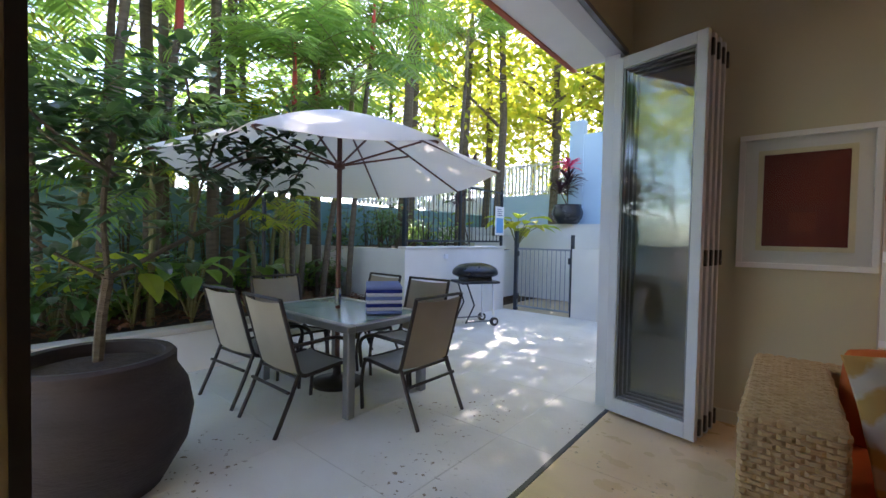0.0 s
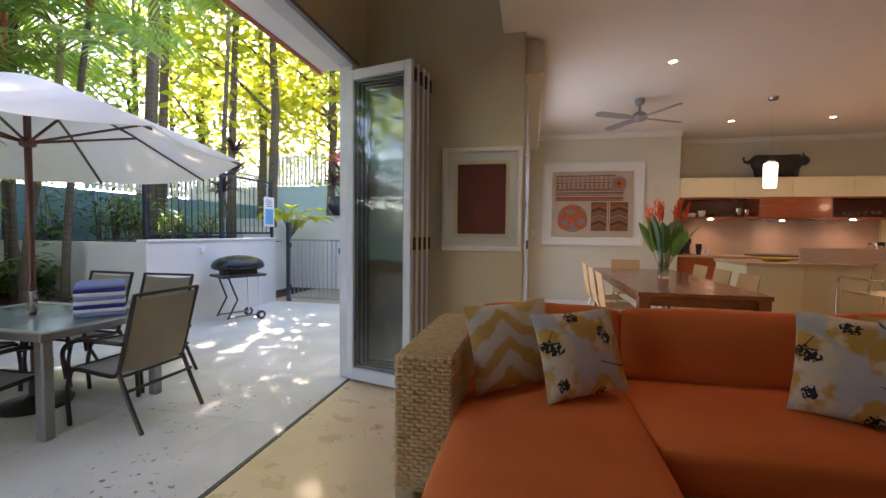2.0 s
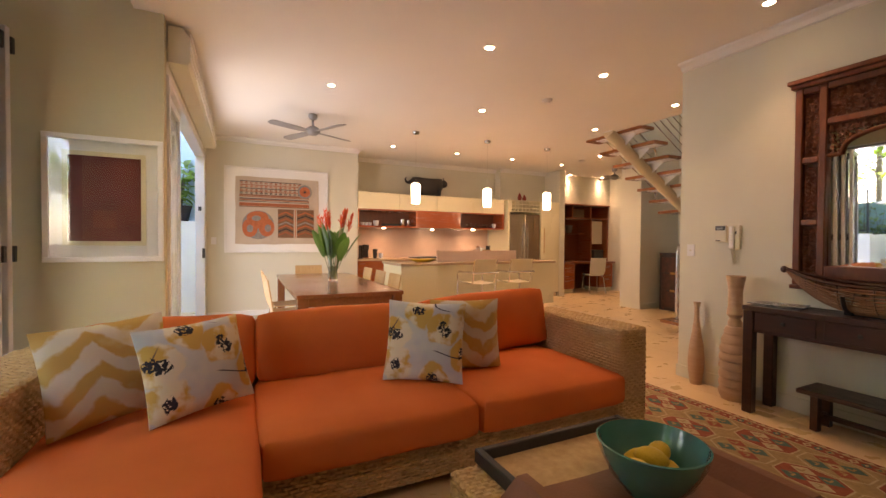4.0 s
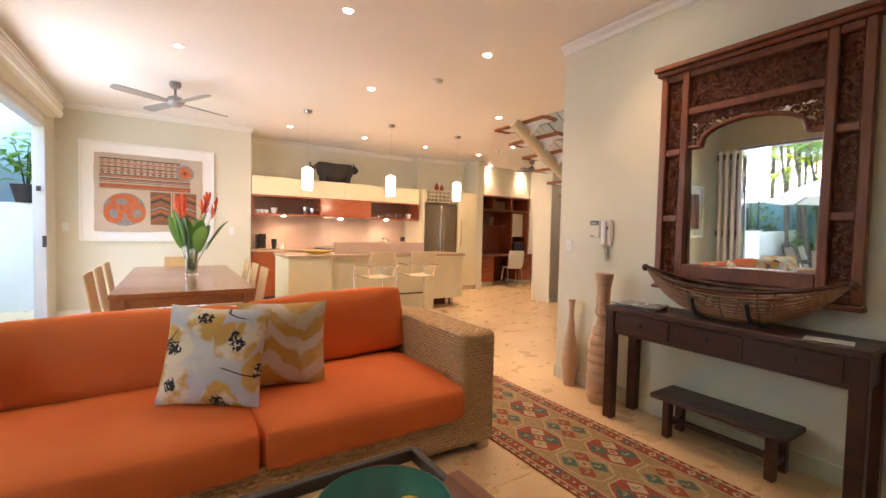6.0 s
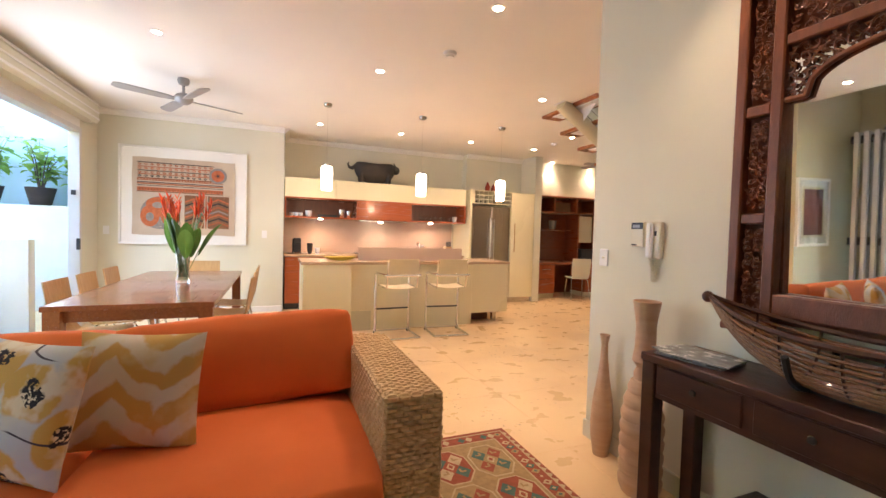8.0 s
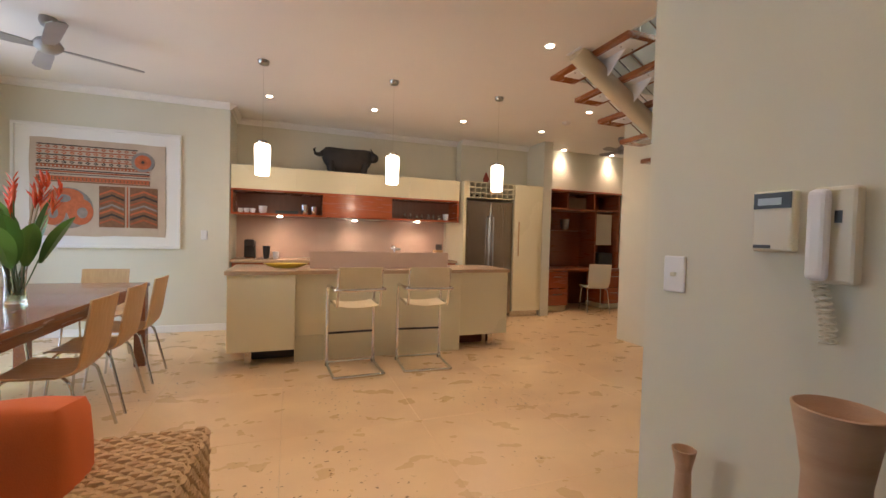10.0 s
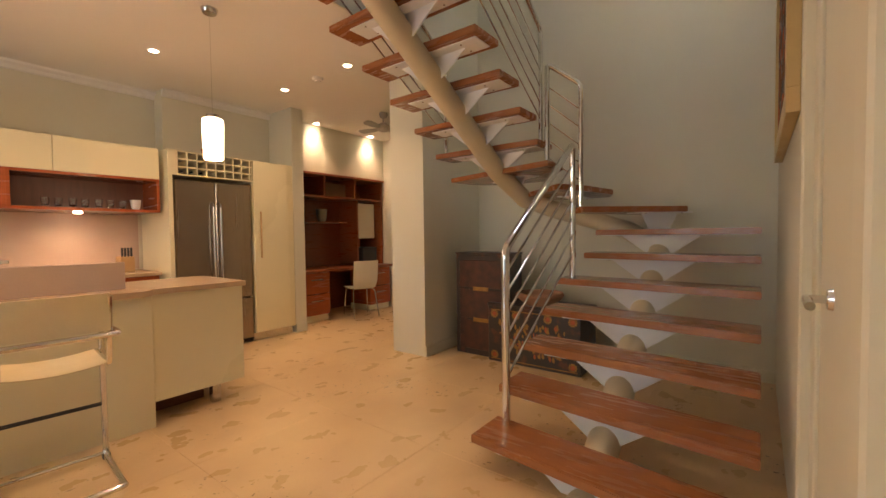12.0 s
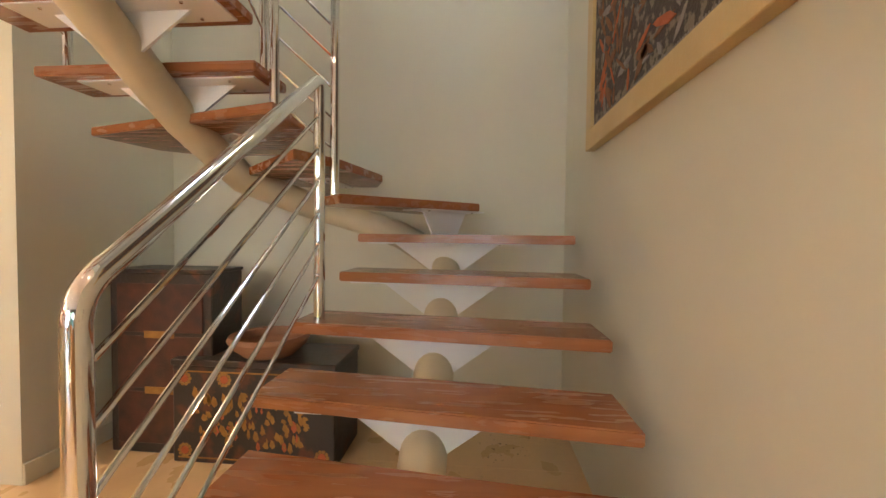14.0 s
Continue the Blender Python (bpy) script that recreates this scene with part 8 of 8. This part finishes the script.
# tall trees added in the sun's way to dapple the patio, tops unseen
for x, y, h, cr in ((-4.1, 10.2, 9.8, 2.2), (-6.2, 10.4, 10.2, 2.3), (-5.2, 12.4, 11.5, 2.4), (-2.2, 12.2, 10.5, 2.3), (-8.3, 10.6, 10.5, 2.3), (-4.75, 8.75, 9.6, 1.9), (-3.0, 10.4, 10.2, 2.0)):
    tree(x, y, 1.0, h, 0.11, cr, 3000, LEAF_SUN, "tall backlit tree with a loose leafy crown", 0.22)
# young clumps filling the bed, and the garden's far end
for x, y, h, fl in ((-4.2, 1.9, 0.9, 1.1), (-4.7, 1.4, 1.2, 1.2), (-5.2, 2.6, 1.4, 1.3), (-4.3, 0.6, 1.3, 1.2), (-5.6, 1.0, 1.6, 1.4), (-4.9, 3.3, 1.3, 1.3), (-5.8, 3.9, 1.6, 1.4), (-4.15, 3.3, 0.6, 0.9),
                   (-4.6, -0.8, 2.6, 1.5), (-5.4, -1.6, 3.2, 1.7), (-4.4, -2.4, 2.4, 1.5), (-5.8, -3.0, 3.4, 1.8), (-4.9, -4.2, 3.0, 1.7), (-3.2, -4.6, 3.2, 1.7)):
    palm(x, y, 0.3, h, 0.028, (rnd.uniform(-.2, .2), rnd.uniform(-.2, .2)), 8, fl, GREENCANE, GREENCANE, rnd.choice((LEAF_MID, LEAF_SUN)), "young clumping palm with arching green fronds")
tree(-5.5, -6.5, 0, 6.5, 0.11, 1.8, 2600, LEAF_MID, "tall garden tree with a loose leafy crown", 0.19)
tree(-2.6, -7.0, 0, 6.5, 0.11, 1.8, 2600, LEAF_MID, "tall garden tree with a loose leafy crown", 0.19)
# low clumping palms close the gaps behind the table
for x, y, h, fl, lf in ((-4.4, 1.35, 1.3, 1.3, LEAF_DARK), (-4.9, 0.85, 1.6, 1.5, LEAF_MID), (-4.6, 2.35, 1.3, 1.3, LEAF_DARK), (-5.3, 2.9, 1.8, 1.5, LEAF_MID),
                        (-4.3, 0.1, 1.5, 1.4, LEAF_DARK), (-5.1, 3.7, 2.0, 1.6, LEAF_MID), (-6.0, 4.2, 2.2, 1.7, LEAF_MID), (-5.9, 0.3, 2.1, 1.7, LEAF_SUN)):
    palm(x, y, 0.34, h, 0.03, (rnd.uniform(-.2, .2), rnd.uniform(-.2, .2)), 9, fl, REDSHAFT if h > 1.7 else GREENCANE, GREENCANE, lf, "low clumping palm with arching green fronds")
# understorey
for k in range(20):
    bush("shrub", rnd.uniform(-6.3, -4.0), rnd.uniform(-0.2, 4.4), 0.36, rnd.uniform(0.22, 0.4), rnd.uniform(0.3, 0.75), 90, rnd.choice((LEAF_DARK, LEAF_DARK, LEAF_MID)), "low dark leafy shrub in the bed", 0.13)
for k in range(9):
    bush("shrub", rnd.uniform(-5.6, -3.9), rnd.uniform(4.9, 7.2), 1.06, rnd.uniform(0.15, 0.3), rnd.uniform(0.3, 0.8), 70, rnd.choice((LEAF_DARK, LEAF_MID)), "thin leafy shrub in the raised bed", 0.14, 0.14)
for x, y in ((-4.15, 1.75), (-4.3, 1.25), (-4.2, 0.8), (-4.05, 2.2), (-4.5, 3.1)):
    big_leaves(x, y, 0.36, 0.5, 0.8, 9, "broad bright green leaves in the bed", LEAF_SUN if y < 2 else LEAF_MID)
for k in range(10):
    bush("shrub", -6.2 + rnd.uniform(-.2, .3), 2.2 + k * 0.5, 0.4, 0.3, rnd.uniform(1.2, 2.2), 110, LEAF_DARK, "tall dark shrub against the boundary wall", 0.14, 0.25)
cordyline(-4.05, 6.75, 1.05, 1.55, LEAF_PURPLE, "dark purple cordyline in the raised bed", 3, 0.34)
# red cordyline in a dark pot on the terrace wall
tp = thing("terrace_pot", pose(-3.08, 8.78, 1.56), "round dark glazed pot on the terrace wall", "pot")
bm = bmesh.new()
lathe(bm, [(0, 0), (0.20, 0), (0.29, 0.13), (0.31, 0.24), (0.27, 0.36), (0.28, 0.39), (0.24, 0.39), (0.23, 0.33), (0, 0.33)], seg=30)
part("pot_body", bm, mat("black_glaze", (0.02, 0.022, 0.026), (0.035, 0.035, 0.04), 5, 0.25), tp, smooth=True)
cordyline(-3.08, 8.78, 1.89, 0.62, LEAF_PURPLE, "dark leaved cordyline in the terrace pot", 3, 0.40)
cordyline(-3.08, 8.78, 1.89, 0.86, LEAF_RED, "red topped cordyline in the terrace pot", 1, 0.34)
big_leaves(-3.70, 7.85, 1.1, 0.8, 0.7, 16, "bright green fern fronds behind the gate", LEAF_SUN)
# court pots seen past the sliding door
for x, y in ((-0.15, 8.8), (0.35, 8.8), (-0.75, 8.8)):
    cp = thing("court_pot", pose(x, y, 1.56), "brown clay pot on the court wall", "pot", "pots on the court wall")
    bm = bmesh.new()
    lathe(bm, [(0, 0), (0.12, 0), (0.17, 0.22), (0.18, 0.26), (0.15, 0.26), (0.14, 0.20), (0, 0.20)], seg=22)
    part("pot_body", bm, TERRACOTTA, cp, smooth=True)
    bush("shrub", x, y, 1.78, 0.28, 0.8, 100, LEAF_MID, "leafy green plant in a court pot", 0.16, 0.28)

# big pot with the leaning tree by the doors
PX, PY = -2.10, 1.11
bp_ = thing("large_pot", pose(PX, PY, 0), "large brown glazed clay pot with a thick rim", "pot")
bm = bmesh.new()
lathe(bm, [(0, 0), (0.22, 0), (0.27, 0.03), (0.375, 0.22), (0.40, 0.36), (0.375, 0.50), (0.325, 0.585), (0.325, 0.60), (0.325, 0.65), (0.31, 0.665), (0.275, 0.66), (0.27, 0.59), (0, 0.58)], seg=48)
part("pot_body", bm, TERRACOTTA, bp_, smooth=True)
bm = bmesh.new()
lathe(bm, [(0, 0.615), (0.1, 0.62), (0.2, 0.612), (0.27, 0.60)], seg=30)
part("potting_soil", bm, SOIL, bp_)
tr_ = thing("potted_tree", pose(PX, PY, 0.60), "small leaning tree with dark rounded leaves", "tree")
bms, bml = bmesh.new(), bmesh.new()
limbs = [[(-0.06, 0.02, 0), (-0.03, 0.03, 0.25), (0.0, 0.05, 0.42)], [(0.0, 0.05, 0.42), (-0.15, 0.45, 0.62), (-0.35, 0.85, 0.78), (-0.42, 1.05, 1.0)],
         [(0.0, 0.05, 0.42), (0.02, 0.02, 0.75), (-0.02, 0.08, 1.15)], [(-0.35, 0.85, 0.78), (-0.30, 0.98, 1.10), (-0.30, 1.15, 1.28)], [(-0.15, 0.45, 0.62), (-0.10, 0.5, 0.95), (-0.2, 0.62, 1.25)],
         [(-0.10, 0.5, 0.95), (-0.12, 0.72, 1.10), (-0.12, 0.93, 1.15)], [(0.0, 0.05, 0.42), (-0.1, -0.15, 0.55), (-0.12, -0.3, 0.72)], [(-0.10, 0.5, 0.95), (-0.12, 0.45, 1.3), (-0.12, 0.42, 1.52)], [(0.0, 0.1, 0.9), (0.05, -0.2, 1.1), (0.1, -0.4, 1.35)], [(0.0, 0.1, 0.9), (-0.2, -0.1, 1.05), (-0.4, -0.2, 1.2)]]
for i, l in enumerate(limbs):
    sweep(bms, bend(l, 0.15, 4), 0.024 if i == 0 else (0.013 if i < 3 else 0.008), 7)
for i, l in enumerate(limbs[1:]):
    for k in range(95 if i else 40):
        a = Vector(l[rnd.randrange(1, len(l))])
        p = a + Vector((rnd.gauss(0, .11), rnd.gauss(0, .13), rnd.gauss(0.02, .11)))
        an, ll = rnd.uniform(0, 6.28), rnd.uniform(0.07, 0.12)
        blade(bml, p, p + Vector((ll * math.cos(an), ll * math.sin(an), ll * rnd.uniform(-0.6, 0.5))), ll * 0.34, ll * .2, 4)
part("trunk", bms, BARK, tr_, smooth=True)
part("leaves", bml, LEAF_BLACK, tr_)

# ---- stone slabs of the floors ----
def slabs(parent, x0, y0, x1, y1, s, z, material, th=0.02, gap=0.0009, off=0.0):
    bm = bmesh.new()
    box(bm, gap / 2, gap / 2, -th, s - gap / 2, s - gap / 2, 0, 0.0015)
    me = bpy.data.meshes.new("slab")
    bm.to_mesh(me)
    bm.free()
    me.materials.append(material)
    j = 0
    y = y0
    while y < y1 - 0.05:
        x = x0 - (off if j % 2 else 0)
        while x < x1 - 0.05:
            if x > x0 - 0.01 and x + s < x1 + 0.01 and y + s < y1 + 0.01:
                o = new("slab", me)
            else:
                a, b, c = max(x, x0), min(x + s, x1), min(y + s, y1)
                bm = bmesh.new()
                box(bm, a - x + gap / 2, gap / 2, -th, b - x - gap / 2, c - y - gap / 2, 0, 0.0015)
                m2 = bpy.data.meshes.new("slab")
                bm.to_mesh(m2)
                bm.free()
                m2.materials.append(material)
                o = new("slab", m2)
            o.parent = parent
            o.location = (x, y, z)
            x += s
        y += s
        j += 1


slabs(bpy.data.objects["floor"], XB + 0.014, -3.4, 11.6, 9.05, 0.90, 0.0, FLOORSTONE)
slabs(bpy.data.objects["patio_floor"], -3.68, -3.4, XB - 0.014, 7.06, 0.90, 0.0, PATIOSTONE)
slabs(bpy.data.objects["patio_floor_side"], XB - 0.013, 4.24, 0.70, 7.06, 0.90, 0.0, PATIOSTONE)
